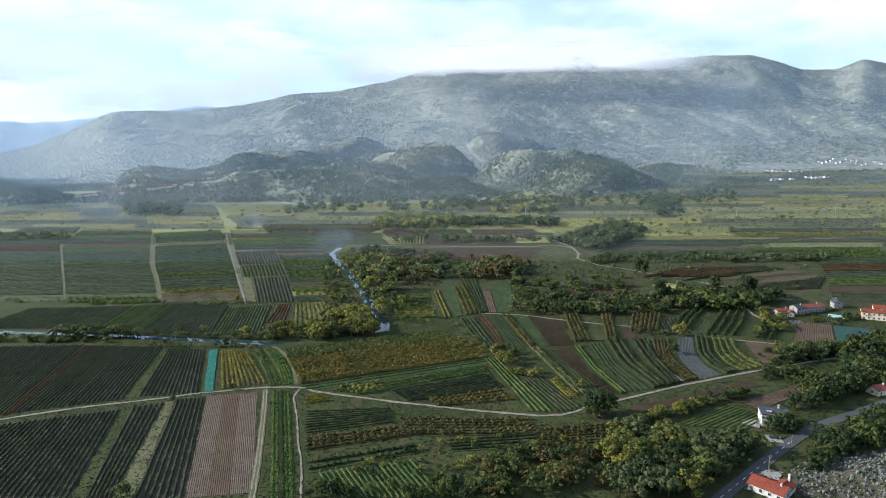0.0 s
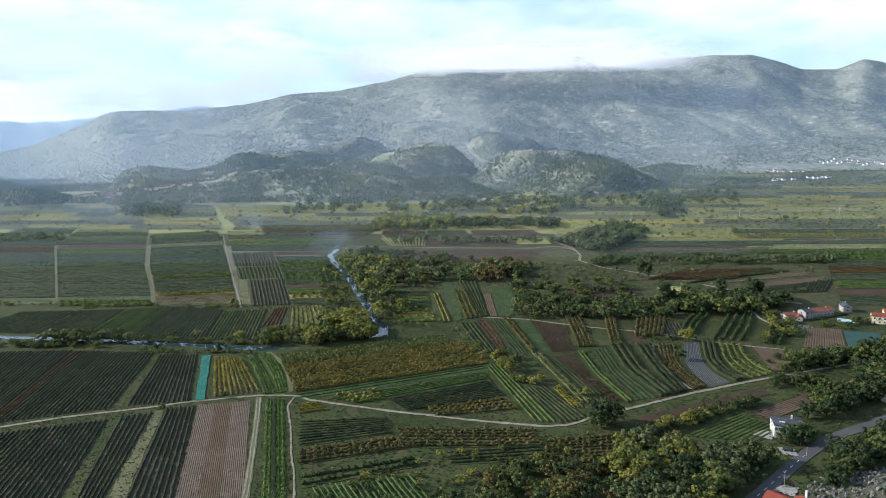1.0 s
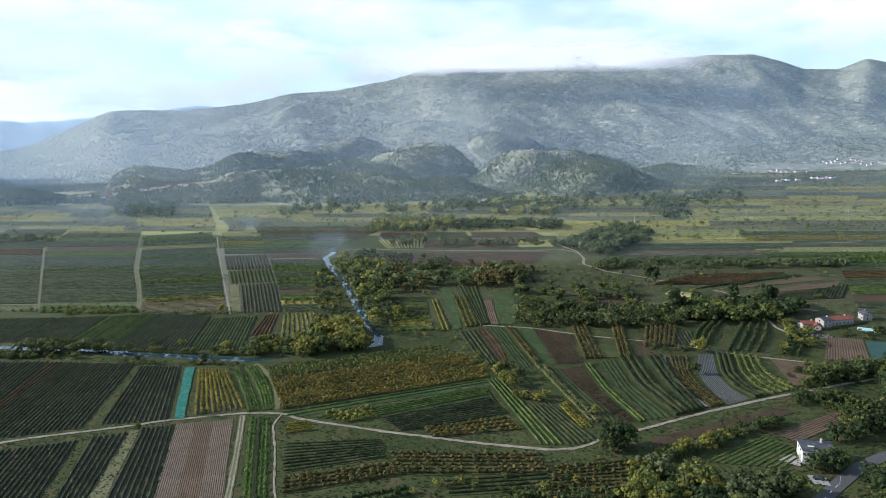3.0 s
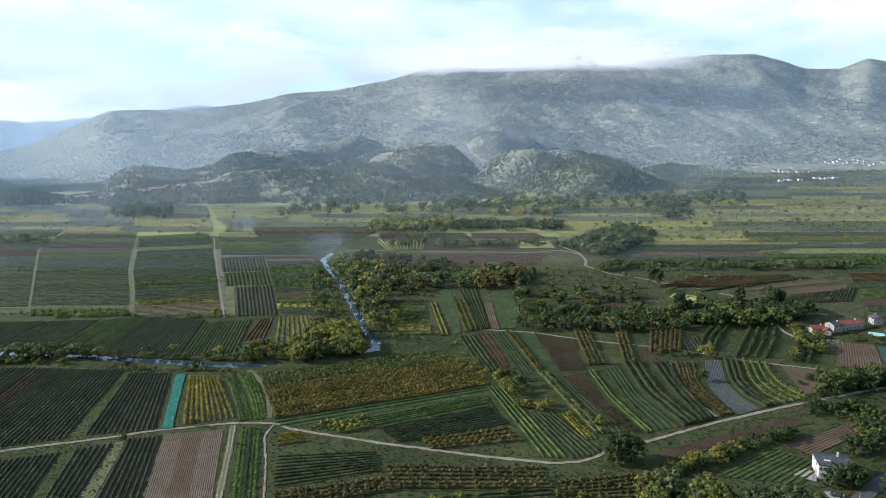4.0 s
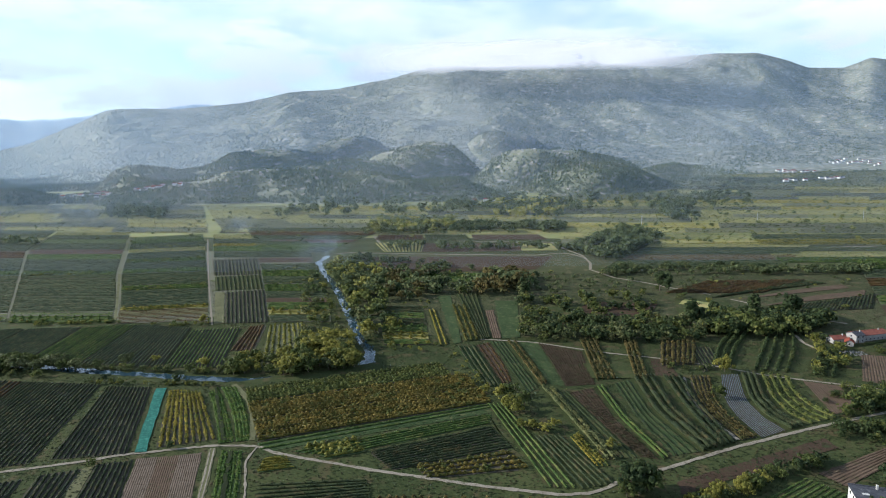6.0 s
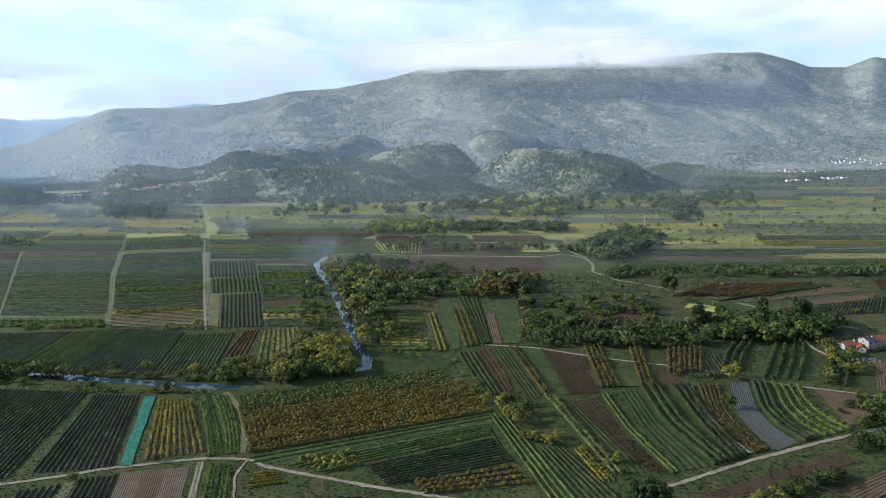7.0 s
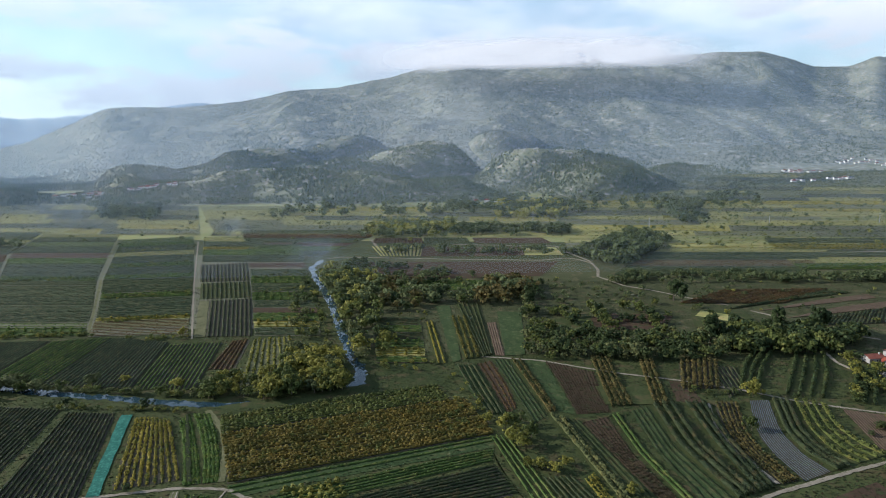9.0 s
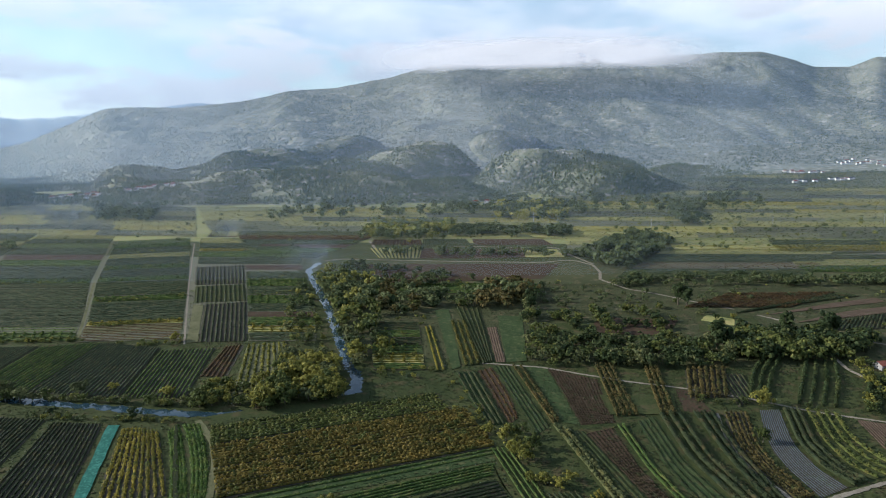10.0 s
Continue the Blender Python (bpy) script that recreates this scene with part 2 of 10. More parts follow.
DARK_PAINT = material("dark_car_paint", (0.02, 0.024, 0.026), (0.03, 0.036, 0.038), 1.0, rough=0.25, specular=0.5)
PALE_PAINT = material("white_car_paint", (0.6, 0.6, 0.6), (0.7, 0.7, 0.7), 1.0, rough=0.25, specular=0.5)
RUBBER = material("black_rubber", (0.015, 0.015, 0.015), (0.03, 0.03, 0.03), 3.0, rough=0.8)
STEEL = material("galvanised_steel", (0.35, 0.36, 0.37), (0.5, 0.51, 0.52), 3.0, rough=0.45, metal=0.6)
POST = material("weathered_post", (0.16, 0.14, 0.11), (0.26, 0.24, 0.20), 3.0)
WATER = material("river_water", (0.012, 0.026, 0.036), (0.022, 0.042, 0.055), 0.15, rough=0.06, specular=0.2)
wb = WATER.node_tree.nodes.new("ShaderNodeBump")
wb.inputs["Strength"].default_value, wb.inputs["Distance"].default_value = 0.12, 0.05
wn = WATER.node_tree.nodes.new("ShaderNodeTexNoise")
wn.inputs["Scale"].default_value = 1.3
WATER.node_tree.links.new(wn.outputs[0], wb.inputs["Height"])
WATER.node_tree.links.new(wb.outputs[0], WATER.node_tree.nodes["Principled BSDF"].inputs["Normal"])


# ---- mesh helpers ----
def mesh_object(name, verts, faces, mat, parent=None, label="", smooth=False, **tags):
    me = bpy.data.meshes.new(name)
    me.from_pydata([tuple(v) for v in verts], [], [tuple(f) for f in faces])
    for m in (mat if isinstance(mat, (list, tuple)) else [mat]):
        me.materials.append(m)
    if smooth:
        me.polygons.foreach_set("use_smooth", [True] * len(me.polygons))
    me.update()
    ob = new(name, me)
    ob.parent = parent
    return tagged(ob, label, **tags)


def soften(me, ways):
    """Shade the leaves of a mesh by the swell of the crown that they belong to."""
    ways = np.asarray(ways, np.float32)
    ways = ways / np.maximum(np.linalg.norm(ways, axis=1, keepdims=True), 1e-6)
    me.attributes.new("custom_normal", 'FLOAT_VECTOR', 'POINT').data.foreach_set("vector", ways.ravel())


def quads_object(name, corners, mat, parent=None, label="", ways=None, **tags):
    """corners: an array (n, 4, 3) of loose four-cornered leaves; ways: the way out of the crown at each."""
    n = len(corners)
    me = bpy.data.meshes.new(name)
    me.vertices.add(n * 4)
    me.vertices.foreach_set("co", np.asarray(corners, np.float32).ravel())
    me.loops.add(n * 4)
    me.loops.foreach_set("vertex_index", np.arange(n * 4, dtype=np.int32))
    me.polygons.add(n)
    me.polygons.foreach_set("loop_start", np.arange(0, n * 4, 4, dtype=np.int32))
    me.materials.append(mat)
    me.update(calc_edges=True)
    if ways is not None:
        soften(me, np.repeat(ways, 4, 0))
    ob = new(name, me)
    ob.parent = parent
    return tagged(ob, label, **tags)


def empty(name, x, y, z=0.0, turn=0.0, label="", **tags):
    ob = new(name)
    ob.matrix_world = pose(x, y, z, 0, 0, turn)
    ob.empty_display_size = 0.5
    return tagged(ob, label, **tags)


def leaf_quads(rng, centres, size, outward=None):
    """Four-cornered leaf sprays at the centres, of about that size, turned outward with some scatter."""
    n = len(centres)
    w = rng.normal(size=(n, 3))
    if outward is not None:
        w = outward + 0.38 * w
    w /= np.linalg.norm(w, axis=1, keepdims=True)
    u = np.cross(w, rng.normal(size=(n, 3)))
    u /= np.linalg.norm(u, axis=1, keepdims=True)
    v = np.cross(w, u)
    s = (size * rng.uniform(0.55, 1.4, n))[:, None] * 0.5
    k = rng.uniform(0.45, 1.0, (n, 1))
    c = np.asarray(centres)
    return np.stack([c - u * s - v * s * k, c + u * s * k - v * s, c + u * s + v * s * k, c - u * s * k + v * s], 1)


def box_into(verts, faces, x0, y0, z0, x1, y1, z1):
    b = len(verts)
    verts += [(x0, y0, z0), (x1, y0, z0), (x1, y1, z0), (x0, y1, z0), (x0, y0, z1), (x1, y0, z1), (x1, y1, z1), (x0, y1, z1)]
    faces += [tuple(b + i for i in f) for f in ((0, 3, 2, 1), (4, 5, 6, 7), (0, 1, 5, 4), (1, 2, 6, 5), (2, 3, 7, 6), (3, 0, 4, 7))]


def box_part(name, x0, y0, z0, x1, y1, z1, mat, parent=None, label="", **tags):
    v, f = [], []
    box_into(v, f, x0, y0, z0, x1, y1, z1)
    ob = mesh_object(name, v, f, mat, parent, label, **tags)
    return ob


ROADS, PLOTS = [], []


def ribbon(name, points, width, z, mat, label="", wobble=0.18, seed=1, thick=0.12, parent=None, shift=0.0, **tags):
    """A strip of that width along a smooth line through the points, with uneven edges and a little thickness."""
    ROADS.append((points, width))
    rng = np.random.default_rng(seed)
    pts = np.array(points, float)
    d = np.r_[0, np.cumsum(np.linalg.norm(np.diff(pts, axis=0), axis=1))]
    n = max(4, int(d[-1] / 2.5))
    s = np.linspace(0, d[-1], n)
    x, y = np.interp(s, d, pts[:, 0]), np.interp(s, d, pts[:, 1])
    for _ in range(3):
        x[1:-1], y[1:-1] = (x[:-2] + 2 * x[1:-1] + x[2:]) / 4, (y[:-2] + 2 * y[1:-1] + y[2:]) / 4
    tx, ty = np.gradient(x), np.gradient(y)
    ln = np.hypot(tx, ty)
    nx, ny = -ty / ln, tx / ln
    x, y = x + nx * shift, y + ny * shift
    a = width / 2 + rng.normal(size=n) * wobble
    b = width / 2 + rng.normal(size=n) * wobble
    verts, faces = [], []
    for i in range(n):
        for off, h in ((-b[i], z - thick), (-b[i], z), (-b[i] * 0.33, z + 0.02), (a[i] * 0.33, z + 0.02), (a[i], z), (a[i], z - thick)):
            verts.append((x[i] + nx[i] * off, y[i] + ny[i] * off, h))
    for i in range(n - 1):
        for k in range(5):
            faces.append((6 * i + k, 6 * i + 6 + k, 6 * i + 7 + k, 6 * i + 1 + k)[::-1])
    return mesh_object(name, verts, faces, mat, parent, label, **tags)


def patch_mesh(name, quad, z, mat, parent=None, label="", bend=0.0, edge=0.5, seed=0, n=14, **tags):
    """A field's ground between four corners (two rows' ends on each side), its sides bent and its edge uneven."""
    rng = np.random.default_rng(seed)
    verts, faces = [], []
    m = 8
    side = Vector((quad[3][0] - quad[0][0], quad[3][1] - quad[0][1])).normalized()
    for i in range(n + 1):
        s = i / n
        off = bend * 4 * s * (1 - s)
        a = Vector(quad[0]).lerp(Vector(quad[1]), s) + side * off
        b = Vector(quad[3]).lerp(Vector(quad[2]), s) + side * off
        for k in range(m + 1):
            p = a.lerp(b, k / m)
            rim = i in (0, n) or k in (0, m)
            j = rng.normal(size=2) * (edge * 0.5 if rim else 0)
            verts.append((p.x + j[0], p.y + j[1], -0.15 if rim and edge < 0 else z))
    w = m + 1
    for i in range(n):
        for k in range(m):
            faces.append((i * w + k, i * w + k + 1, i * w + w + k + 1, i * w + w + k))
    ob = mesh_object(name, verts, faces, mat, parent, label, **tags)
    if ob.data.polygons[0].normal.z < 0:
        ob.data.flip_normals()
    return ob


SEED = [100]


def plot(kind, quad, leaf, soil, spacing=2.3, height=1.25, width=0.7, per=3.4, size=0.5, bend=0.0, gap=0.0,
         label="", z=0.0, row="vine_hedge", core=2.0):
    """A planted field: its soil and, as parts, its rows: hedges of leaf sprays, or lines of single bushes where gap is given."""
    SEED[0] += 1
    rng = np.random.default_rng(SEED[0])
    z += 0.05 + 0.0022 * (SEED[0] - 100)
    q = [Vector(p) for p in quad]
    c = (q[0] + q[1] + q[2] + q[3]) / 4
    top = empty(kind, c.x, c.y, 0, label=label, category="field", group="planted fields")
    l = [p - c for p in q]
    patch_mesh("soil", [tuple(p) for p in l], z, soil, top, bend=bend, seed=SEED[0])
    if leaf is not None or soil in (TILLED, NET, NETGREY, FILM):
        PLOTS.append(quad)
    if leaf is None:
        return top
    breadth = ((l[3] - l[0]).length + (l[2] - l[1]).length) / 2
    side = (l[3] - l[0]).normalized()
    n = max(1, round(breadth / spacing))
    for r in range(n):
        f = (r + 0.5) / n
        a, b = l[0].lerp(l[3], f), l[1].lerp(l[2], f)
        if (b - a).length < 3:
            continue
        hedge(row, rng, a, b, side * bend, z, height * rng.uniform(0.92, 1.08), width, leaf, top, per, size, r + SEED[0], core, gap)
    return top


def hedge(name, rng, a, b, bow, z, height, width, leaf, parent, per, size, seed, step, gap, pts=None):
    """One row: an uneven leafy core that swells and sags, with leaf sprays standing out of it."""
    length = (b - a).length
    ux, uy = (b - a).normalized()

    if pts is not None:
        length = np.linalg.norm(np.diff(pts, axis=0), axis=1).sum()
        u = np.linspace(0, 1, len(pts))
        tan = np.gradient(pts, axis=0)
        tan /= np.linalg.norm(tan, axis=1, keepdims=True)

    def line(s, cross):
        if pts is not None:
            nx, ny = -np.interp(s, u, tan[:, 1]), np.interp(s, u, tan[:, 0])
            return np.interp(s, u, pts[:, 0]) + nx * cross, np.interp(s, u, pts[:, 1]) + ny * cross
        off = 4 * s * (1 - s)
        return a.x + (b.x - a.x) * s + bow.x * off - uy * cross, a.y + (b.y - a.y) * s + bow.y * off + ux * cross

    n = max(3, int(length / step) + 1)
    s = np.linspace(0, 1, n)
    full = 0.8 + 0.2 * noise_line(s * length * 1.9, seed) + rng.normal(size=n) * 0.12
    core_h = height * (0.5 if gap else 0.85)
    full = np.clip(full, 0.3, 1.2)
    full[[0, -1]] *= 0.5
    cross = ((-0.30, 0.0), (-0.5, 0.5), (-0.22, 0.92), (0.24, 0.95), (0.5, 0.48), (0.30, 0.0))
    rings = []
    for w, h in cross:
        x, y = line(s, w * width * (0.4 if gap else 1.0) * (0.55 + 0.5 * full) + rng.normal(size=n) * 0.06 * width)
        rings.append(np.stack([x, y, z - 0.02 + h * core_h * full + (h > 0.3) * rng.normal(size=n) * 0.08 * core_h], -1))
    rings = np.stack(rings, 1)
    i, k = np.meshgrid(np.arange(n - 1), np.arange(5), indexing="ij")
    core = np.stack([i * 6 + k, i * 6 + 6 + k, i * 6 + 7 + k, i * 6 + 1 + k], -1).reshape(-1, 4)
    m = int(length * per)
    t = rng.uniform(0, 1, m)
    big = np.ones(m)
    if gap:
        count = max(1, int(length / gap))
        bush = rng.integers(0, count, m)
        swell = rng.uniform(0.6, 1.15, count)
        swell[rng.uniform(size=count) < 0.08] = 0.2
        big = swell[bush]
        where = (np.arange(count) + 0.5 + rng.normal(size=count) * 0.1)[bush] / count
        ball = rng.normal(size=(m, 3))
        ball /= np.linalg.norm(ball, axis=1, keepdims=True)
        ball[:, 2] = np.abs(ball[:, 2]) * 1.25 - 0.25
        ball *= rng.uniform(0.75, 1.05, (m, 1))
        t = np.clip(where + ball[:, 0] * big * width * 0.5 / length, 0, 1)
        px, py = line(t, ball[:, 1] * big * width * 0.5)
        pz = z + height * big * (0.45 + 0.55 * ball[:, 2])
        out = np.stack([ux * ball[:, 0] - uy * ball[:, 1], uy * ball[:, 0] + ux * ball[:, 1], ball[:, 2] + 0.25], 1)
    else:
        hole = noise_line(t * length * 1.2, seed * 7.3)
        t = t[hole > -0.5]
        m = len(t)
        ang, rad = rng.uniform(-0.5, np.pi + 0.5, m), rng.uniform(0.7, 1.1, m)
        rise = height * (1 + 0.12 * noise_line(t * length * 2.3, seed * 3.1))
        px, py = line(t, np.cos(ang) * rad * width * 0.55)
        pz = z + rise * (0.5 + 0.46 * np.sin(ang) * rad)
        out = np.stack([-uy * np.cos(ang), ux * np.cos(ang), np.sin(ang) + 0.2], 1)
    sprays = leaf_quads(rng, np.stack([px, py, pz], 1), size, out)
    m, base = len(sprays), n * 6
    me = bpy.data.meshes.new(name)
    me.vertices.add(base + m * 4)
    me.vertices.foreach_set("co", np.concatenate([rings.reshape(-1, 3), sprays.reshape(-1, 3)]).astype(np.float32).ravel())
    loops = np.concatenate([core.ravel(), base + np.arange(m * 4)]).astype(np.int32)
    me.loops.add(len(loops))
    me.loops.foreach_set("vertex_index", loops)
    me.polygons.add(len(loops) // 4)
    me.polygons.foreach_set("loop_start", np.arange(0, len(loops), 4, dtype=np.int32))
    me.materials.append(leaf)
    me.update(calc_edges=True)
    if m:
        ring = np.array([(-uy * w, ux * w, h - 0.2) for w, h in cross])
        soften(me, np.concatenate([np.tile(ring, (n, 1)), np.repeat(out + 0.25 * rng.normal(size=out.shape), 4, 0)]))
    ob = new(name, me)
    ob.parent = parent
    return ob


def curve(points, n=26):
    """A smooth line through the points, cut into even steps."""
    p = np.array(points, float)
    d = np.r_[0, np.cumsum(np.linalg.norm(np.diff(p, axis=0), axis=1))]
    s = np.linspace(0, d[-1], n)
    q = np.stack([np.interp(s, d, p[:, 0]), np.interp(s, d, p[:, 1])], 1)
    for _ in range(6):
        q[1:-1] = (q[:-2] + 2 * q[1:-1] + q[2:]) / 4
    return q


def band(kind, one, two, leaf, soil, rows=0, height=1.25, width=0.9, per=6.0, size=0.48, gap=0.0, label="", row="vine_hedge", core=2.0):
    """A field between two curving edges, its rows bending with them."""
    SEED[0] += 1
    rng = np.random.default_rng(SEED[0])
    z = 0.05 + 0.0022 * (SEED[0] - 100)
    a, b = curve(one), curve(two)
    mid = (a.mean(0) + b.mean(0)) / 2
    top = empty(kind, mid[0], mid[1], 0, label=label, category="field", group="planted fields")
    a, b = a - mid, b - mid
    n, m = len(a), 5
    v = [(*(a[i] + (b[i] - a[i]) * k / m + (rng.normal(size=2) * 0.3 if k in (0, m) else 0)), z) for i in range(n) for k in range(m + 1)]
    f = [(i * (m + 1) + k, i * (m + 1) + k + 1, (i + 1) * (m + 1) + k + 1, (i + 1) * (m + 1) + k) for i in range(n - 1) for k in range(m)]
    ob = mesh_object("soil", v, f, soil, top)
    if ob.data.polygons[0].normal.z < 0:
        ob.data.flip_normals()
    if rows or soil is RUST:
        PLOTS.extend([(tuple(a[i] + mid), tuple(a[i + 5] + mid), tuple(b[i + 5] + mid), tuple(b[i] + mid)) for i in range(0, n - 5, 5)])
    for r in range(rows):
        p = a + (b - a) * (r + 0.5) / rows
        hedge(row, rng, Vector(p[0]), Vector(p[-1]), Vector((0, 0)), z, height * rng.uniform(0.9, 1.1), width, leaf, top, per, size, r + SEED[0], core, gap, pts=p)
    return top


def noise_line(x, seed):
    """Smooth noise from -1 to 1 along a line."""
    return (np.sin(x * 0.37 + seed * 1.7) + np.sin(x * 0.91 + seed * 2.9) + np.sin(x * 1.83 + seed * 0.7) + np.sin(x * 0.13 + seed)) / 3.0


# ---- trees ----
LOOKS = {
    "willow": (LEAF_GREY, (1.0, 1.0, 0.95), "grey-green willow with a round leafy crown"),
    "round": (LEAF_MID, (1.05, 1.05, 0.85), "green broadleaf tree with a round crown"),
    "dark": (LEAF_DARK, (1.0, 1.0, 0.9), "dark green broadleaf tree with a dense crown"),
    "gold": (LEAF_GOLD, (1.05, 1.05, 0.85), "yellowing autumn tree with a loose crown"),
    "rusty": (ORCHARD, (1.05, 1.05, 0.9), "brownish-red autumn tree with a loose crown"),
    "hazed": (HAZED_GREEN, (1.05, 1.05, 0.85), "sage-green broadleaf tree"),
    "pale": (HAZED_GOLD, (1.05, 1.05, 0.85), "yellow-green broadleaf tree paled for haze"),
    "poplar": (LEAF_DARK, (0.3, 0.3, 1.25), "tall slender dark poplar"),
}


def crown_points(rng, shape, n):
    """Points over the lobes of a crown one metre high, and the way out of it at each."""
    sx, sy, sz = shape
    k = 26
    lobes = np.stack([rng.normal(size=k) * 0.21 * sx, rng.normal(size=k) * 0.21 * sy, rng.uniform(0.26, 0.8, k)], 1)
    radius = rng.uniform(0.08, 0.19, k) * (1.25 - lobes[:, 2] * 0.5)
    pick = rng.integers(0, k, n)
    d = rng.normal(size=(n, 3))
    d[:, 2] = np.abs(d[:, 2]) * 1.1 - 0.35 * np.abs(rng.normal(size=n))
    d /= np.linalg.norm(d, axis=1, keepdims=True)
    p = lobes[pick] + d * (radius[pick] * rng.uniform(0.62, 1.14, n))[:, None] * (max(sx, 0.55), max(sy, 0.55), 1.0)
    p[:, 2] = np.clip(p[:, 2], 0.06, 1.02)
    return p, d + 0.5 * (p - (0, 0, 0.45))


def trunk_mesh(rng):
    """A tapered trunk with four limbs, one metre high in all."""
    verts, faces = [], []

    def limb(a, b, r0, r1, sides=6):
        a, b = Vector(a), Vector(b)
        u = (b - a).orthogonal().normalized()
        v = (b - a).cross(u).normalized()
        base = len(verts)
        for c, r in ((a, r0), (a.lerp(b, 0.5) + u * 0.012, (r0 + r1) / 2), (b, r1)):
            for i in range(sides):
                w = 2 * math.pi * i / sides
                verts.append(tuple(c + u * r * math.cos(w) + v * r * math.sin(w)))
        for k in range(2):
            for i in range(sides):
                j = (i + 1) % sides
                faces.append((base + k * sides + i, base + k * sides + j, base + k * sides + sides + j, base + k * sides + sides + i))

    limb((0, 0, -0.02), (0.01, 0.01, 0.45), 0.028, 0.017)
    for i in range(4):
        w = i * 1.57 + rng.uniform(0, 0.8)
        limb((0, 0, 0.28 + 0.04 * i), (0.2 * math.cos(w), 0.2 * math.sin(w), 0.62 + 0.05 * i), 0.014, 0.005, 5)
    return verts, faces


MODELS = {}


def plant(kind, x, y, height, label=""):
    """A tree of its own: trunk and crown. Each kind has four models that the copies turn and scale."""
    leaf, shape, words = LOOKS[kind]
    rng = random.Random(int(x * 131 + y * 17))
    number = rng.randrange(4)
    turn = rng.uniform(0, 360)
    wide = height * rng.uniform(0.85, 1.2)
    m = pose(x, y, 0, 0, 0, turn) @ Matrix.Diagonal((wide, wide, height, 1))
    if (kind, number) not in MODELS:
        r = np.random.default_rng(number * 31 + len(kind) * 7)
        top = empty("poplar_tree" if kind == "poplar" else "tree", 0, 0, label=words, category="tree", group="trees of the valley")
        v, f = trunk_mesh(r)
        mesh_object("trunk", v, f, BARK, top)
        c, out = crown_points(r, shape, 1150)
        quads_object("crown", leaf_quads(r, c, 0.062, out), leaf, top, ways=out + 0.22 * r.normal(size=out.shape))
        top.matrix_world = m
        MODELS[(kind, number)] = top
        return top
    model = MODELS[(kind, number)]
    t = copy_thing(model, Matrix.Identity(4))
    t.matrix_basis = m
    return t


def inside(quad, rng):
    a, b = rng.random(), rng.random()
    p = Vector(quad[0]).lerp(Vector(quad[1]), a)
    return p.lerp(Vector(quad[3]).lerp(Vector(quad[2]), a), b)


def grove(quad, count, kinds, low, high, seed, label):
    """Trees that stand singly, each a thing of its own."""
    rng = random.Random(seed)
    placed = []
    for _ in range(count * 12):
        if len(placed) >= count:
            break
        p = inside(quad, rng)
        if all((p - o).length > low * 0.42 for o in placed):
            placed.append(p)
            plant(rng.choice(kinds), p.x, p.y, rng.uniform(low, high))


def far_wood(quad, count, kinds, low, high, seed, label):
    """A wood too far off to count its trees: crowns and trunks in one mesh for each colour."""
    rng, r = random.Random(seed), np.random.default_rng(seed)
    bunch = {}
    for _ in range(count):
        p, kind, h = inside(quad, rng), rng.choice(kinds), rng.uniform(low, high)
        # past 640 m the crowns take the leaf colours paled for haze
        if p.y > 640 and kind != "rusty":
            kind = "pale" if kind == "gold" else "hazed"
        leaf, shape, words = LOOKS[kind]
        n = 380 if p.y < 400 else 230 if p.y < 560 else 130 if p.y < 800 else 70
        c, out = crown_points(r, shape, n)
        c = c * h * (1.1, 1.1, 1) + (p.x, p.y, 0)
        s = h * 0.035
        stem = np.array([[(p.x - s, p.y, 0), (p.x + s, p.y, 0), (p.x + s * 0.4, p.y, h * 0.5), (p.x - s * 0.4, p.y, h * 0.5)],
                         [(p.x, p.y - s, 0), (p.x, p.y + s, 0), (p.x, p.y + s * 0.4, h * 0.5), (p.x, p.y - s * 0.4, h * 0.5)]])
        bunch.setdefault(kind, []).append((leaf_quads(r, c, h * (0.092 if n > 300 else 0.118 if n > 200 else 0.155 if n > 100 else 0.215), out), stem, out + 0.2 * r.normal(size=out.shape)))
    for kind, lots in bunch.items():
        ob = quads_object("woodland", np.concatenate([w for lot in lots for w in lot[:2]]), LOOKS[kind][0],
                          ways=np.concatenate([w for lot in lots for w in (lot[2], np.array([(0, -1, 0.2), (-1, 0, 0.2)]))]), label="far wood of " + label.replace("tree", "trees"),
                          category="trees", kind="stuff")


# ---- buildings ----
def gable_roof(name, w, d, base, rise, over, mat, parent, thick=0.22):
    """Two tiled slopes with thickness and eaves, along x."""
    x0, x1, y0, y1 = -w / 2 - over, w / 2 + over, -d / 2 - over, d / 2 + over
    drop = rise * over / (d / 2)
    a, r = base - drop, base + rise
    v = [(x0, y0, a), (x1, y0, a), (x1, 0, r), (x0, 0, r), (x0, y1, a), (x1, y1, a)]
    v += [(x, y, z - thick) for x, y, z in v]
    f = [(0, 1, 2, 3), (3, 2, 5, 4), (7, 6, 9, 8), (8, 9, 10, 11), (0, 6, 7, 1), (4, 5, 11, 10), (0, 3, 9, 6), (3, 4, 10, 9), (1, 7, 8, 2), (2, 8, 11, 5)]
    roof = mesh_object(name, v, f, mat, parent)
    box_part("ridge_cap", x0, -0.14, r - 0.06, x1, 0.14, r + 0.1, mat, roof)
    return roof


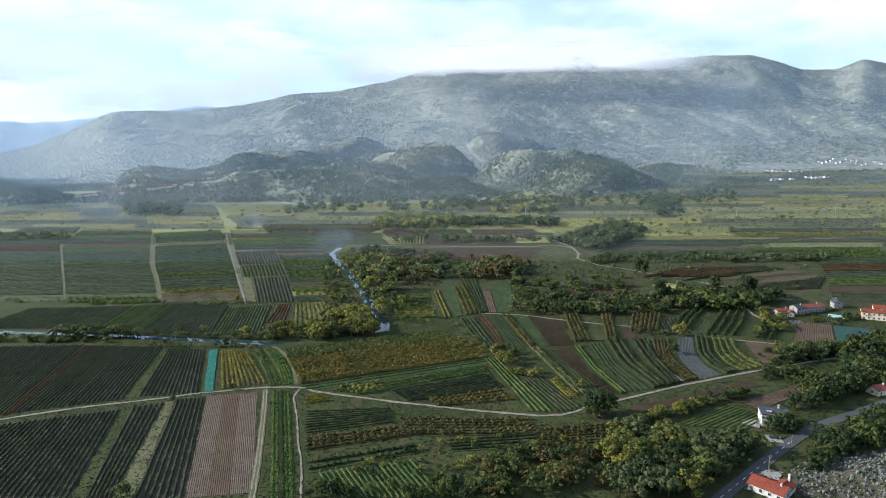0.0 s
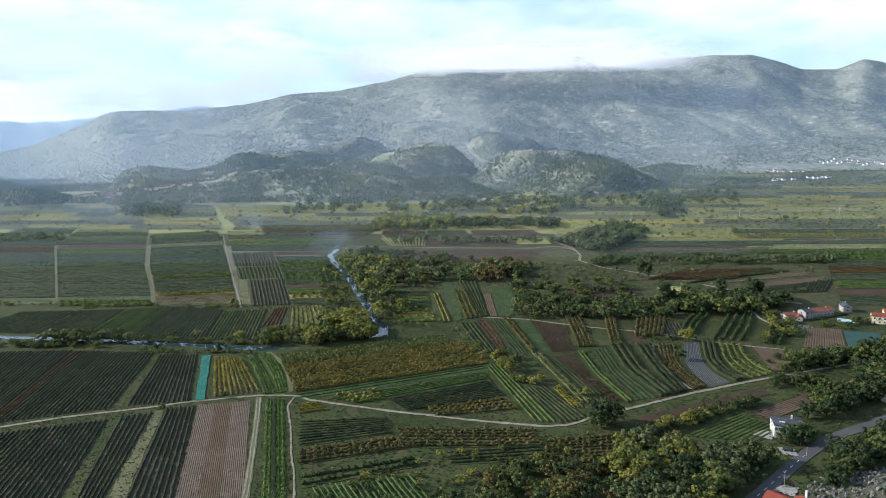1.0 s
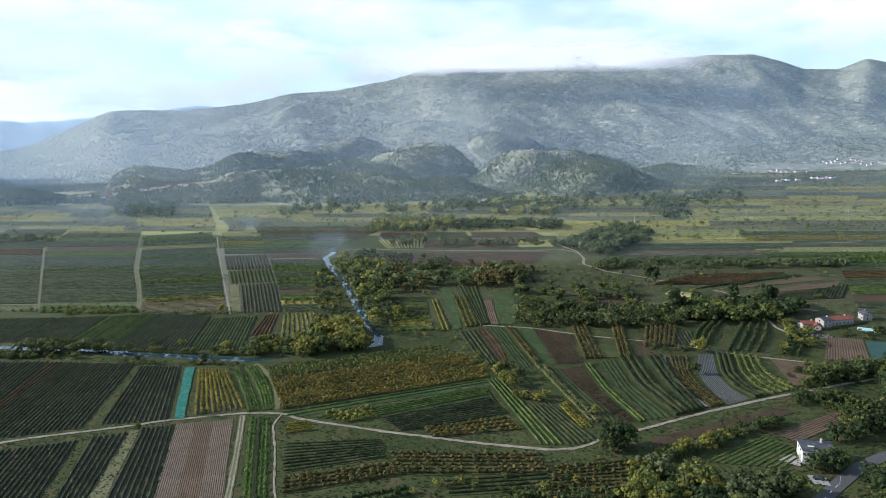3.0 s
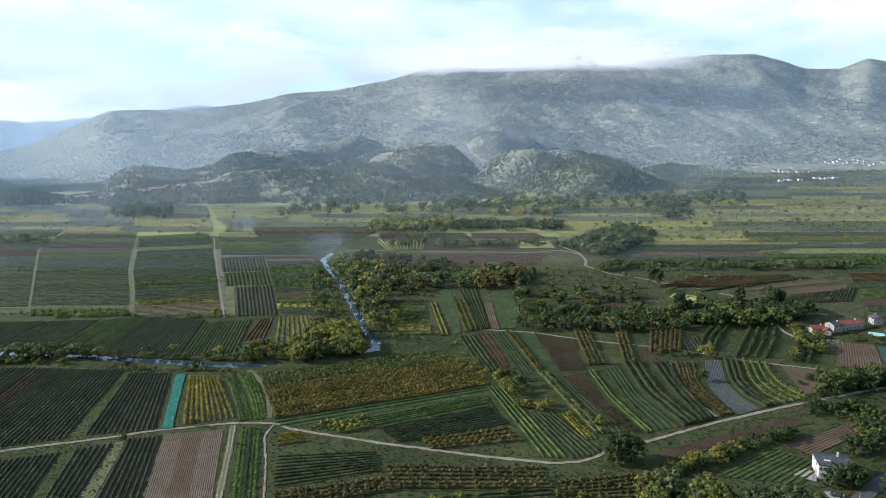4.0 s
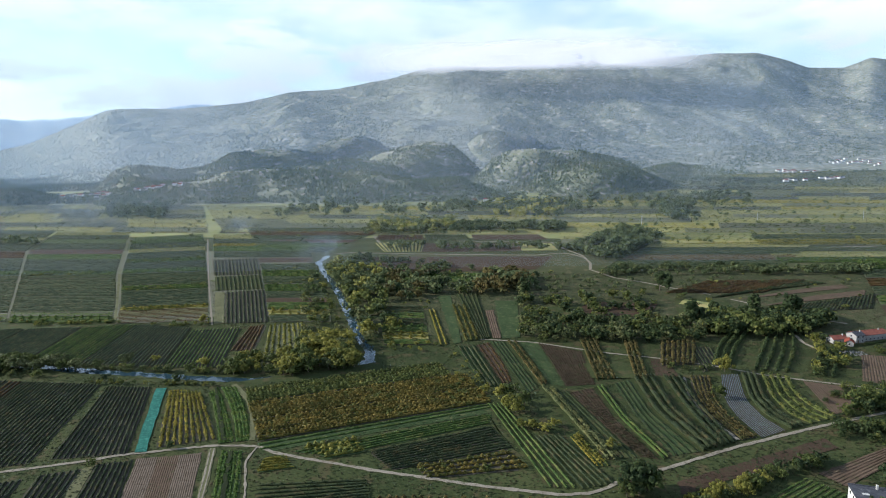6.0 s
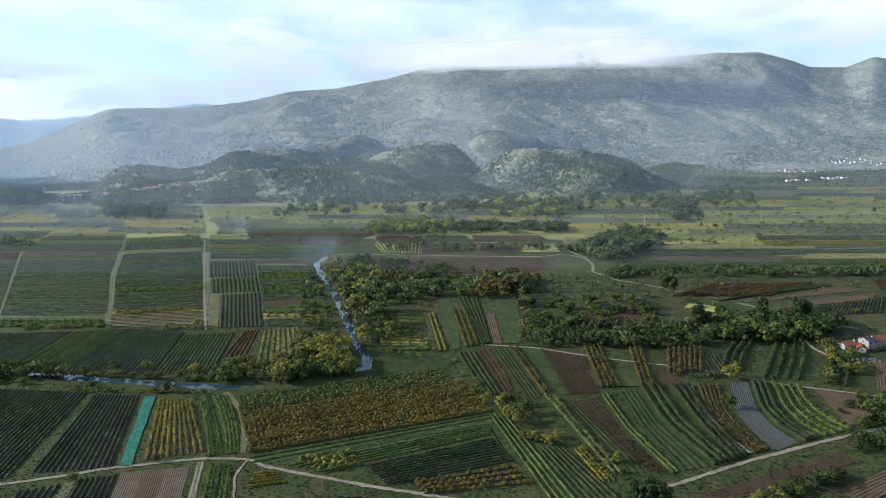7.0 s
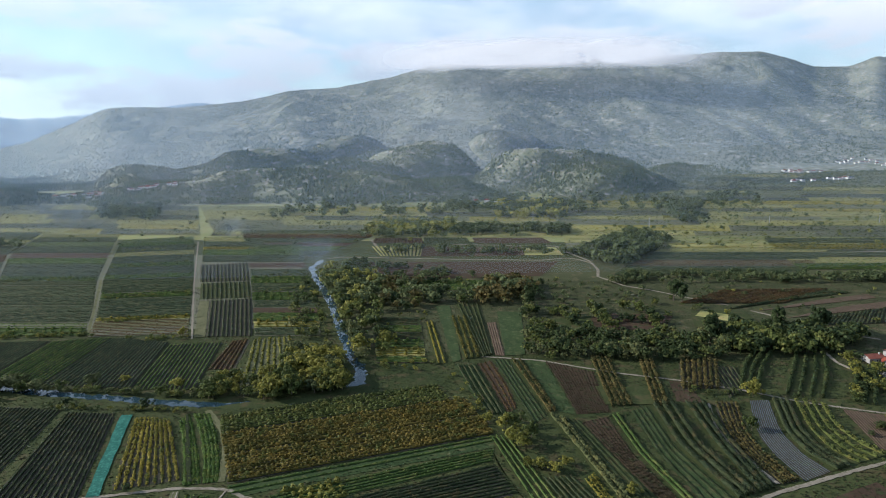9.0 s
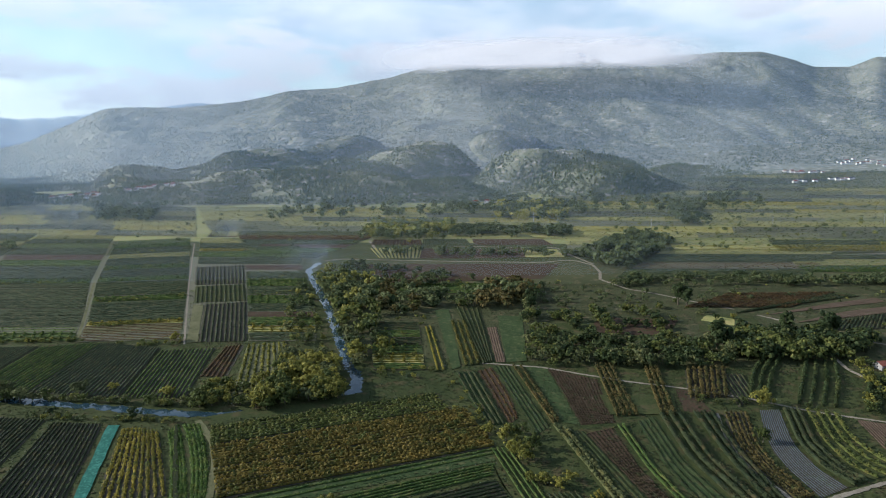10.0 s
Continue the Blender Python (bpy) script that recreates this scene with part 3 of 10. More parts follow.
def window(parent, x, y, z, w, h, face):
    """A framed pane set into a wall; face: the side of the house that it looks from."""
    t = 0.05
    if face in "sn":
        k = -1 if face == "s" else 1
        fr = box_part("window_frame", x - w / 2 - 0.08, min(y, y + k * t), z - 0.08, x + w / 2 + 0.08, max(y, y + k * t), z + h + 0.08, PLASTER, parent)
        box_part("pane", x - w / 2, min(y + k * t, y + k * (t + 0.02)), z, x + w / 2, max(y + k * t, y + k * (t + 0.02)), z + h, GLASS, fr)
    else:
        k = -1 if face == "w" else 1
        fr = box_part("window_frame", min(x, x + k * t), y - w / 2 - 0.08, z - 0.08, max(x, x + k * t), y + w / 2 + 0.08, z + h + 0.08, PLASTER, parent)
        box_part("pane", min(x + k * t, x + k * (t + 0.02)), y - w / 2, z, max(x + k * t, x + k * (t + 0.02)), y + w / 2, z + h, GLASS, fr)


def walls(w, d, h, rise, mat, parent):
    """Four walls with their gables."""
    v = [(-w / 2, -d / 2, -0.3), (w / 2, -d / 2, -0.3), (w / 2, d / 2, -0.3), (-w / 2, d / 2, -0.3),
         (-w / 2, -d / 2, h), (w / 2, -d / 2, h), (w / 2, d / 2, h), (-w / 2, d / 2, h), (-w / 2, 0, h + rise), (w / 2, 0, h + rise)]
    f = [(0, 1, 5, 4), (1, 2, 6, 9, 5), (2, 3, 7, 6), (3, 0, 4, 8, 7), (0, 3, 2, 1), (4, 5, 9, 8), (6, 7, 8, 9)]
    return mesh_object("wall", v, f, mat, parent)


def house(x, y, turn, w, d, h, roof, wall, label, rise=1.6, z=0.0, storeys=1, chimney=True):
    top = empty("house", x, y, z, turn, label, category="house")
    body = walls(w, d, h, rise, wall, top)
    gable_roof("roof", w, d, h + 0.12, rise, 0.45, roof, top)
    if chimney:
        box_part("chimney", w * 0.3, -0.9, h, w * 0.3 + 0.6, -0.3, h + rise + 0.9, PLASTER, top)
    for s in range(storeys):
        zz = 0.9 + s * 2.8
        for k in range(max(2, int(w / 3.2))):
            px = -w / 2 + w * (k + 0.5) / max(2, int(w / 3.2))
            for face, yy in (("s", -d / 2), ("n", d / 2)):
                if s == 0 and k == 0 and face == "s":
                    box_part("door", px - 0.5, yy - 0.06, 0.0, px + 0.5, yy, 2.1, DOOR, top)
                else:
                    window(top, px, yy, zz, 1.1, 1.2, face)
        for face, xx in (("w", -w / 2), ("e", w / 2)):
            window(top, xx, 0, zz, 1.1, 1.2, face)
    return top


DOOR = material("brown_door", (0.10, 0.06, 0.04), (0.16, 0.10, 0.06), 3.0)
COTTAGE = []


def cottage(x, y, z, w, d, h, turn, roof):
    """A village house, small in the distance: walls, roof and windows on two storeys."""
    words = "white village house with a red tiled roof" if roof is TILE_RED else "white village house with a pale grey roof"
    top = empty("house", x, y, z, turn, words, category="house", group="village houses")
    walls(w, d, h, 1.8, WHITEWASH, top)
    gable_roof("roof", w, d, h + 0.12, 1.8, 0.4, roof, top)
    for s in range(2):
        for k in (-0.3, 0.0, 0.3):
            window(top, k * w, -d / 2, 0.9 + s * 2.7, 1.3, 1.3, "s")
    return top


# ---- the valley floor and the mountains ----
def ridge(x):
    """The height of the long mountain's crest along the valley."""
    xs = (-4400, -3318, -3057, -2657, -2437, -1889, -1422, -1083, -746, -367, -72, 95, 512, 1136, 1926, 2301, 2513, 2684, 2935, 3138, 3300, 4200)
    hs = (90, 138, 184, 335, 418, 418, 466, 522, 546, 610, 680, 706, 716, 722, 735, 738, 686, 630, 625, 690, 660, 520)
    return np.interp(x, xs, hs)


HILLS = ((-384, 2838, 173, 300, 330), (-451, 2620, 133, 230, 240), (-43, 2350, 147, 250, 300), (-180, 2480, 123, 200, 240), (372, 2006, 113, 270, 290), (268, 2040, 108, 190, 240), (-688, 2300, 119, 330, 300), (-567, 2400, 102, 300, 260), (-952, 2050, 84, 210, 220), (-712, 1900, 50, 420, 230), (-373, 1850, 53, 380, 230), (-168, 1820, 53, 300, 220), (-2, 1830, 39, 190, 180), (491, 1930, 48, 150, 180), (-1261, 1850, 38, 170, 120), (-1370, 2500, 14, 420, 260), (-560, 1980, 71, 400, 260), (-1985, 2600, 36, 420, 300), (-294, 2150, 92, 300, 260), (258, 2950, 182, 270, 300), (440, 2480, 112, 120, 180), (1560, 2640, 38, 330, 260), (820, 2330, 48, 130, 200), (1950, 2800, 60, 300, 240))


def slope(x, y):
    """The height of the long mountain beyond the plain."""
    foot = 2080 + 120 * np.sin(x / 520.0) + np.clip((x - 500) * 0.42, 0, 520) + np.clip((-x - 700) * 0.3, 0, 420)
    crest = 4700 - np.clip((-x - 1300) * 0.2, 0, 420)
    s = np.clip((y - foot) / (crest - foot), 0, 1.25)
    up = np.where(s <= 1, s ** 1.5, 1 - (s - 1) * 1.6)
    return (ridge(x * (4700 / np.maximum(y, 2000))) + 8) * up


def knolls(x, y):
    """The height of the foothills before it: rounded summits that run into one another, with wandering outlines."""
    wx = x + 45 * np.sin(y / 170.0 + 1.3) + 26 * np.sin(x / 71.0 + y / 97.0)
    wy = y + 45 * np.sin(x / 190.0) + 24 * np.sin(x / 83.0 - y / 61.0)
    h = 0 * x
    for hx, hy, top, sx, sy in HILLS:
        cx = hx + 45 * np.sin(hy / 170.0 + 1.3) + 26 * np.sin(hx / 71.0 + hy / 97.0)
        cy = hy + 45 * np.sin(hx / 190.0) + 24 * np.sin(hx / 83.0 - hy / 61.0)
        d = np.hypot((wx - cx) / (sx * 1.12), (wy - cy) / (sy * 1.12))
        h = h + (top * np.clip(1 - d * d, 0, 1) ** 1.35) ** 5
    return h ** 0.2


def relief(gx, gy, scale, octaves):
    out = np.zeros_like(gx)
    for i in range(gx.shape[0]):
        for j in range(gx.shape[1]):
            out[i, j] = noise.fractal(Vector((gx[i, j], gy[i, j], 0)) / scale, 0.9, 2.1, octaves)
    return out


def sheet(name, gx, gy, z, mat, label, category="mountain"):
    idx = np.arange(gx.size).reshape(gx.shape)
    faces = np.stack([idx[:-1, :-1], idx[:-1, 1:], idx[1:, 1:], idx[1:, :-1]], -1).reshape(-1, 4)
    mesh_object(name, np.stack([gx, gy, z], -1).reshape(-1, 3), faces.tolist(), mat, smooth=True, label=label, category=category, kind="structure")


def mountain():
    """The long mountain with spurs and gullies running down it."""
    xs, ys = np.arange(-4500, 4301, 26.0), np.arange(1950, 4960, 22.0)
    gx, gy = np.meshgrid(xs, ys)
    z = slope(gx, gy)
    rough = relief(gx, gy, 420.0, 6)
    bend = gx + 160 * rough + 0.22 * gy
    spur = 1 - np.abs(np.sin(bend / 330.0)) + 0.45 * (1 - np.abs(np.sin(bend / 121.0 + 1.7 * rough)))
    body = np.clip(z / 160.0, 0, 1) * np.clip((ridge(gx * 4700 / gy) - z) / 120.0 + 0.2, 0.2, 1)
    z = z + body * (rough * 26 + (spur - 0.6) * 34) - 1.5
    sheet("mountain", gx, gy, z, MOUNTAIN, "long limestone mountain with grey-green scrub slopes")
    return xs, ys, z


def foothills():
    """Low wooded knolls along the mountain's foot."""
    xs, ys = np.arange(-2500, 900, 17.0), np.arange(1560, 3560, 14.0)
    gx, gy = np.meshgrid(xs, ys)
    z = knolls(gx, gy)
    z = np.where(z > 0, z + np.clip(z / 50.0, 0, 1) * relief(gx, gy, 150.0, 5) * 17, -4.0) - 1.0
    sheet("foothills", gx, gy, z, HILLSIDE, "low rounded foothills of dark scrub and pale rock", "hill")
    return xs, ys, z


MOUNTAIN = material("scrub_and_limestone", (0.118, 0.135, 0.094), (0.230, 0.232, 0.184), 0.16, third=(0.33, 0.32, 0.29), patch=0.009, bump=3.0)
HILLSIDE = material("scrubby_hillside", (0.092, 0.105, 0.066), (0.178, 0.180, 0.124), 0.1, third=(0.27, 0.255, 0.215), patch=0.012, bump=2.0)
# limestone of the distant range, made paler than MOUNTAIN to paint in haze
HAZY = material("hazed_far_limestone", (0.17, 0.19, 0.155), (0.27, 0.27, 0.235), 0.02, patch=0.004, bump=2.0)
MOUNT = mountain()
KNOLL = foothills()


DISTANT, DISTANT_FACES = [], []


def far_range():
    xs = np.arange(-4300, -1500, 30.0)
    tops = np.interp(xs, (-4300, -3388, -3215, -2956, -2736, -2513, -2255, -1859, -1500), (350, 384, 380, 364, 382, 436, 412, 466, 400))
    verts, faces = [], []
    for i, x in enumerate(xs):
        jag = 7 * math.sin(x / 97.0) + 4 * math.sin(x / 41.0)
        for k, (y, s) in enumerate(((4560, 0.0), (4660, 0.45), (4760, 0.78), (4850, 1.0), (4950, 0.6))):
            verts.append((x * y / 4850, y + 6 * math.sin(x / 190.0 + k), tops[i] * s + jag * s))
    for i in range(len(xs) - 1):
        for k in range(4):
            faces.append((i * 5 + k, i * 5 + 5 + k, i * 5 + 6 + k, i * 5 + 1 + k))
    DISTANT.extend([(x, y - 20, z + 10) for x, y, z in verts])
    DISTANT_FACES.extend(faces)
    mesh_object("distant_mountain", verts, faces, HAZY, smooth=True, label="distant mountain range beyond the valley, paled for haze",
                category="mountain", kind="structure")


far_range()


def ground():
    """The flat valley floor, one sheet out to the far horizon, cut finer near the flight."""
    xs = np.r_[np.linspace(-4900, -500, 30), np.linspace(-480, 680, 140), np.linspace(700, 4900, 30)]
    ys = np.r_[np.linspace(-4600, -100, 24), np.linspace(-80, 900, 120), np.linspace(920, 4960, 50)]
    gx, gy = np.meshgrid(xs, ys)
    z = np.array([[-0.04 + 0.05 * noise.noise(Vector((x / 17.0, y / 17.0, 0))) for x in xs] for y in ys])
    idx = np.arange(gx.size).reshape(gx.shape)
    faces = np.stack([idx[:-1, :-1], idx[:-1, 1:], idx[1:, 1:], idx[1:, :-1]], -1).reshape(-1, 4)
    mesh_object("ground", np.stack([gx, gy, z], -1).reshape(-1, 3), faces.tolist(), GRASS, smooth=True,
                label="flat green valley floor of grass and weeds", category="ground", kind="structure")


ground()


# ---- scrub and outcrops on the slopes ----
def grid_height(grid, x, y):
    gx, gy, gz = grid
    i = np.clip(np.searchsorted(gy, y) - 1, 0, len(gy) - 2)
    j = np.clip(np.searchsorted(gx, x) - 1, 0, len(gx) - 2)
    fy, fx = np.clip((y - gy[i]) / (gy[i + 1] - gy[i]), 0, 1), np.clip((x - gx[j]) / (gx[j + 1] - gx[j]), 0, 1)
    return (gz[i, j] * (1 - fx) + gz[i, j + 1] * fx) * (1 - fy) + (gz[i + 1, j] * (1 - fx) + gz[i + 1, j + 1] * fx) * fy


def height_at(x, y):
    """The height of the slopes at places, from their grids."""
    return np.maximum(grid_height(MOUNT, x, y), grid_height(KNOLL, x, y))


def peaks(name, rng, x, y, size, tall, mat, label, category):
    """Tufts of far scrub in one mesh, four-sided and uneven."""
    n = len(x)
    z = height_at(x, y)
    turn = rng.uniform(0, 6.28, n)
    ring = [np.stack([x + size * 0.5 * r * np.cos(turn + k * 1.5708), y + size * 0.5 * r * np.sin(turn + k * 1.5708), z - 1.0], 1)
            for k, r in enumerate(rng.uniform(0.7, 1.3, (4, n)))]
    v = np.stack(ring + [np.stack([x + rng.normal(size=n) * size * 0.12, y, z + size * tall * rng.uniform(0.7, 1.2, n)], 1)], 1)
    f = (np.arange(n) * 5)[:, None, None] + np.array([(0, 1, 4), (1, 2, 4), (2, 3, 4), (3, 0, 4)])
    return mesh_object(name, v.reshape(-1, 3), f.reshape(-1, 3).tolist(), mat, label=label, category=category, kind="stuff")


def clumps(name, rng, x, y, size, tall, mat, label, category):
    """Low lumpy domes in one mesh: bushes or rocks past counting."""
    n = len(x)
    z = height_at(x, y)
    turn = rng.uniform(0, 6.28, n)
    verts = []
    for r, h in ((0.85, -0.15), (1.0, 0.42)):
        for k in range(5):
            w = turn + k * 1.2566
            rr = size * 0.5 * r * rng.uniform(0.75, 1.25, n)
            verts.append(np.stack([x + rr * np.cos(w), y + rr * np.sin(w), z + size * tall * h * rng.uniform(0.8, 1.2, n)], 1))
    verts.append(np.stack([x + rng.normal(size=n) * size * 0.1, y, z + size * tall * rng.uniform(0.85, 1.15, n)], 1))
    v = np.stack(verts, 1)
    quads = [(k, (k + 1) % 5, 5 + (k + 1) % 5, 5 + k) for k in range(5)]
    tris = [(5 + k, 5 + (k + 1) % 5, 10) for k in range(5)]
    base = (np.arange(n) * 11)[:, None]
    loops = np.concatenate([(base + np.array(quads).ravel()), (base + np.array(tris).ravel())], 1).astype(np.int32)
    per = np.r_[np.arange(0, 20, 4), np.arange(20, 35, 3)]
    me = bpy.data.meshes.new(name)
    me.vertices.add(n * 11)
    me.vertices.foreach_set("co", v.astype(np.float32).ravel())
    me.loops.add(n * 35)
    me.loops.foreach_set("vertex_index", loops.ravel())
    me.polygons.add(n * 10)
    me.polygons.foreach_set("loop_start", ((np.arange(n) * 35)[:, None] + per).astype(np.int32).ravel())
    me.materials.append(mat)
    me.polygons.foreach_set("use_smooth", [True] * (n * 10))
    me.update(calc_edges=True)
    return tagged(new(name, me), label, category, kind="stuff")


def domes(name, rng, x, y, size, tall, mat, label, category):
    """Tree crowns of a far hillside in one mesh, each a small uneven dome."""
    n, k = len(x), 5
    z = height_at(x, y)
    turn = rng.uniform(0, 6.28, n)
    verts, ways = [], []
    for i in range(k):
        w = turn + i * 6.2832 / k
        r = size * 0.55 * rng.uniform(0.75, 1.25, n)
        verts.append(np.stack([x + r * np.cos(w), y + r * np.sin(w), z + size * tall * rng.uniform(-0.1, 0.35, n)], 1))
        ways.append(np.stack([np.cos(w), np.sin(w), np.full(n, 0.25)], 1))
    verts.append(np.stack([x + rng.normal(size=n) * size * 0.14, y + rng.normal(size=n) * size * 0.1, z + size * tall * rng.uniform(0.8, 1.25, n)], 1))
    ways.append(np.tile((0.0, 0.0, 1.0), (n, 1)))
    f = (np.arange(n) * (k + 1))[:, None, None] + np.array([(i, (i + 1) % k, k) for i in range(k)])
    ob = mesh_object(name, np.stack(verts, 1).reshape(-1, 3), f.reshape(-1, 3).tolist(), mat, label=label, category=category, kind="stuff")
    soften(ob.data, np.stack(ways, 1).reshape(-1, 3))
    return ob


def stony(x, y):
    """Where the slopes lie bare: broken patches, more of them on the summits."""
    out = np.zeros(len(x))
    for i, (a, b) in enumerate(zip(x, y)):
        out[i] = noise.fractal(Vector((a / 150.0, b / 150.0, 3.0)), 0.8, 2.2, 4)
    return out


def slopes():
    rng = np.random.default_rng(5)

    def spread(n, x0, x1, y0, y1, least, most=2000.0):
        x, y = rng.uniform(x0, x1, n), rng.uniform(y0, y1, n)
        z = height_at(x, y)
        k = (z > least) & (z < most)
        return x[k], y[k]

    x, y = spread(150000, -2400, 1000, 1560, 3300, 1.0)
    k = knolls(x, y) > slope(x, y) - 4
    x, y = x[k], y[k]
    bare = stony(x, y) + np.clip(grid_height(KNOLL, x, y) - 70, 0, 90) / 170.0 + rng.normal(size=len(x)) * 0.16
    keep = bare < 0.42
    x, y = x[keep], y[keep]
    pine = stony(x + 900, y) + rng.normal(size=len(x)) * 0.3 > 0.1
    domes("hill_scrub", rng, x[~pine], y[~pine], rng.uniform(3.6, 7.6, (~pine).sum()), 0.75, SCRUB, "dense green scrub oak on the foothills", "bushes")
    domes("hill_pines", rng, x[pine], y[pine], rng.uniform(3.6, 6.6, pine.sum()), 1.35, PINE, "dense dark green pines on the foothills", "trees")
    x, y = spread(110000, -4000, 4000, 2080, 4700, 2.0)
    k = slope(x, y) > knolls(x, y)
    x, y = x[k], y[k]
    k = stony(x / 2.2, y / 2.2) + height_at(x, y) / 1100.0 + rng.normal(size=len(x)) * 0.25 < 0.62
    x, y = x[k], y[k]
    peaks("mountain_scrub", rng, x, y, rng.uniform(5.0, 11, len(x)), 0.6, SCRUB_FAR, "dark green scrub over the limestone mountain", "bushes")
    x, y = spread(26000, -4000, 4000, 2200, 4690, 20.0)
    k = stony(x / 2.2, y / 2.2) + height_at(x, y) / 1100.0 + rng.normal(size=len(x)) * 0.2 > 0.62
    x, y = x[k], y[k]
    peaks("limestone_outcrop", rng, x, y, rng.uniform(4, 12, len(x)), 0.4, OUTCROP, "pale limestone outcrops on the mountain", "rocks")
    x, y = spread(9000, -1500, 800, 1650, 3300, 40.0)
    bare = stony(x, y) + np.clip(grid_height(KNOLL, x, y) - 70, 0, 90) / 170.0
    k = (bare > 0.45) & (knolls(x, y) > slope(x, y))
    x, y = x[k], y[k]
    clumps("limestone_outcrop", rng, x, y, rng.uniform(3, 8, len(x)), 0.45, OUTCROP, "pale limestone outcrops on the foothills", "rocks")


PINE = leaves("pine_needles", (0.052, 0.080, 0.046), (0.132, 0.162, 0.084), (0.160, 0.176, 0.088))
SCRUB_FAR = leaves("mountain_scrub_leaves", (0.080, 0.100, 0.064), (0.155, 0.175, 0.108))
OUTCROP = material("pale_outcrop", (0.29, 0.28, 0.26), (0.44, 0.425, 0.40), 0.1, patch=0.02)
slopes()


# ---- cloud and smoke ----
def cloud_material(name, upright, most, scale, colour, through_it=0.3):
    m = bpy.data.materials.new(name)
    m.use_nodes = True
    t = m.node_tree
    t.nodes.clear()
    c, o = t.nodes.new("ShaderNodeTexCoord"), t.nodes.new("ShaderNodeOutputMaterial")
    n = t.nodes.new("ShaderNodeTexNoise")
    n.inputs["Scale"].default_value, n.inputs["Detail"].default_value, n.inputs["Roughness"].default_value = scale, 7.0, 0.6
    t.links.new(c.outputs["Object"], n.inputs["Vector"])
    s = t.nodes.new("ShaderNodeSeparateXYZ")
    t.links.new(c.outputs["Generated"], s.inputs[0])

    def calc(op, a, b):
        k = t.nodes.new("ShaderNodeMath")
        k.operation = op
        for i, v in enumerate((a, b)):
            if isinstance(v, (int, float)):
                k.inputs[i].default_value = v
            else:
                t.links.new(v, k.inputs[i])
        return k.outputs[0]

    def hump(v):
        return calc('MULTIPLY', calc('MULTIPLY', v, calc('SUBTRACT', 1.0, v)), 4.0)

    soft = calc('MULTIPLY', hump(s.outputs[0]), hump(s.outputs[2 if upright else 1]))
    lump = t.nodes.new("ShaderNodeMapRange")
    lump.interpolation_type = 'SMOOTHSTEP'
    lump.inputs["From Min"].default_value, lump.inputs["From Max"].default_value = (0.2, 0.5) if through_it > 0.7 else (0.34, 0.62)
    t.links.new(n.outputs[0], lump.inputs["Value"])
    amount = calc('MULTIPLY', calc('MULTIPLY', soft, lump.outputs[0]), most)
    clamp = t.nodes.new("ShaderNodeClamp")
    t.links.new(amount, clamp.inputs[0])
    d, w, tr = t.nodes.new("ShaderNodeBsdfDiffuse"), t.nodes.new("ShaderNodeBsdfTranslucent"), t.nodes.new("ShaderNodeBsdfTransparent")
    toward = t.nodes.new("ShaderNodeCombineXYZ")
    for i, v in enumerate((-0.6, -0.3, 0.75)):
        toward.inputs[i].default_value = v
    t.links.new(toward.outputs[0], d.inputs["Normal"])
    if through_it > 0.7:
        away = t.nodes.new("ShaderNodeCombineXYZ")
        for i, v in enumerate((0.75, -0.3, -0.6)):
            away.inputs[i].default_value = v
        t.links.new(away.outputs[0], w.inputs["Normal"])
    for node in (d, w):
        node.inputs["Color"].default_value = (*colour, 1)
    body, mix = t.nodes.new("ShaderNodeMixShader"), t.nodes.new("ShaderNodeMixShader")
    body.inputs[0].default_value = through_it
    t.links.new(d.outputs[0], body.inputs[1])
    t.links.new(w.outputs[0], body.inputs[2])
    t.links.new(clamp.outputs[0], mix.inputs[0])
    t.links.new(tr.outputs[0], mix.inputs[1])
    t.links.new(body.outputs[0], mix.inputs[2])
    t.links.new(mix.outputs[0], o.inputs["Surface"])
    return m


CLOUD = cloud_material("flat_cloud", False, 1.6, 0.0022, (0.42, 0.43, 0.47), 0.9)
SMOKE = cloud_material("grey_smoke", True, 0.26, 0.035, (0.42, 0.49, 0.58), 0.5)


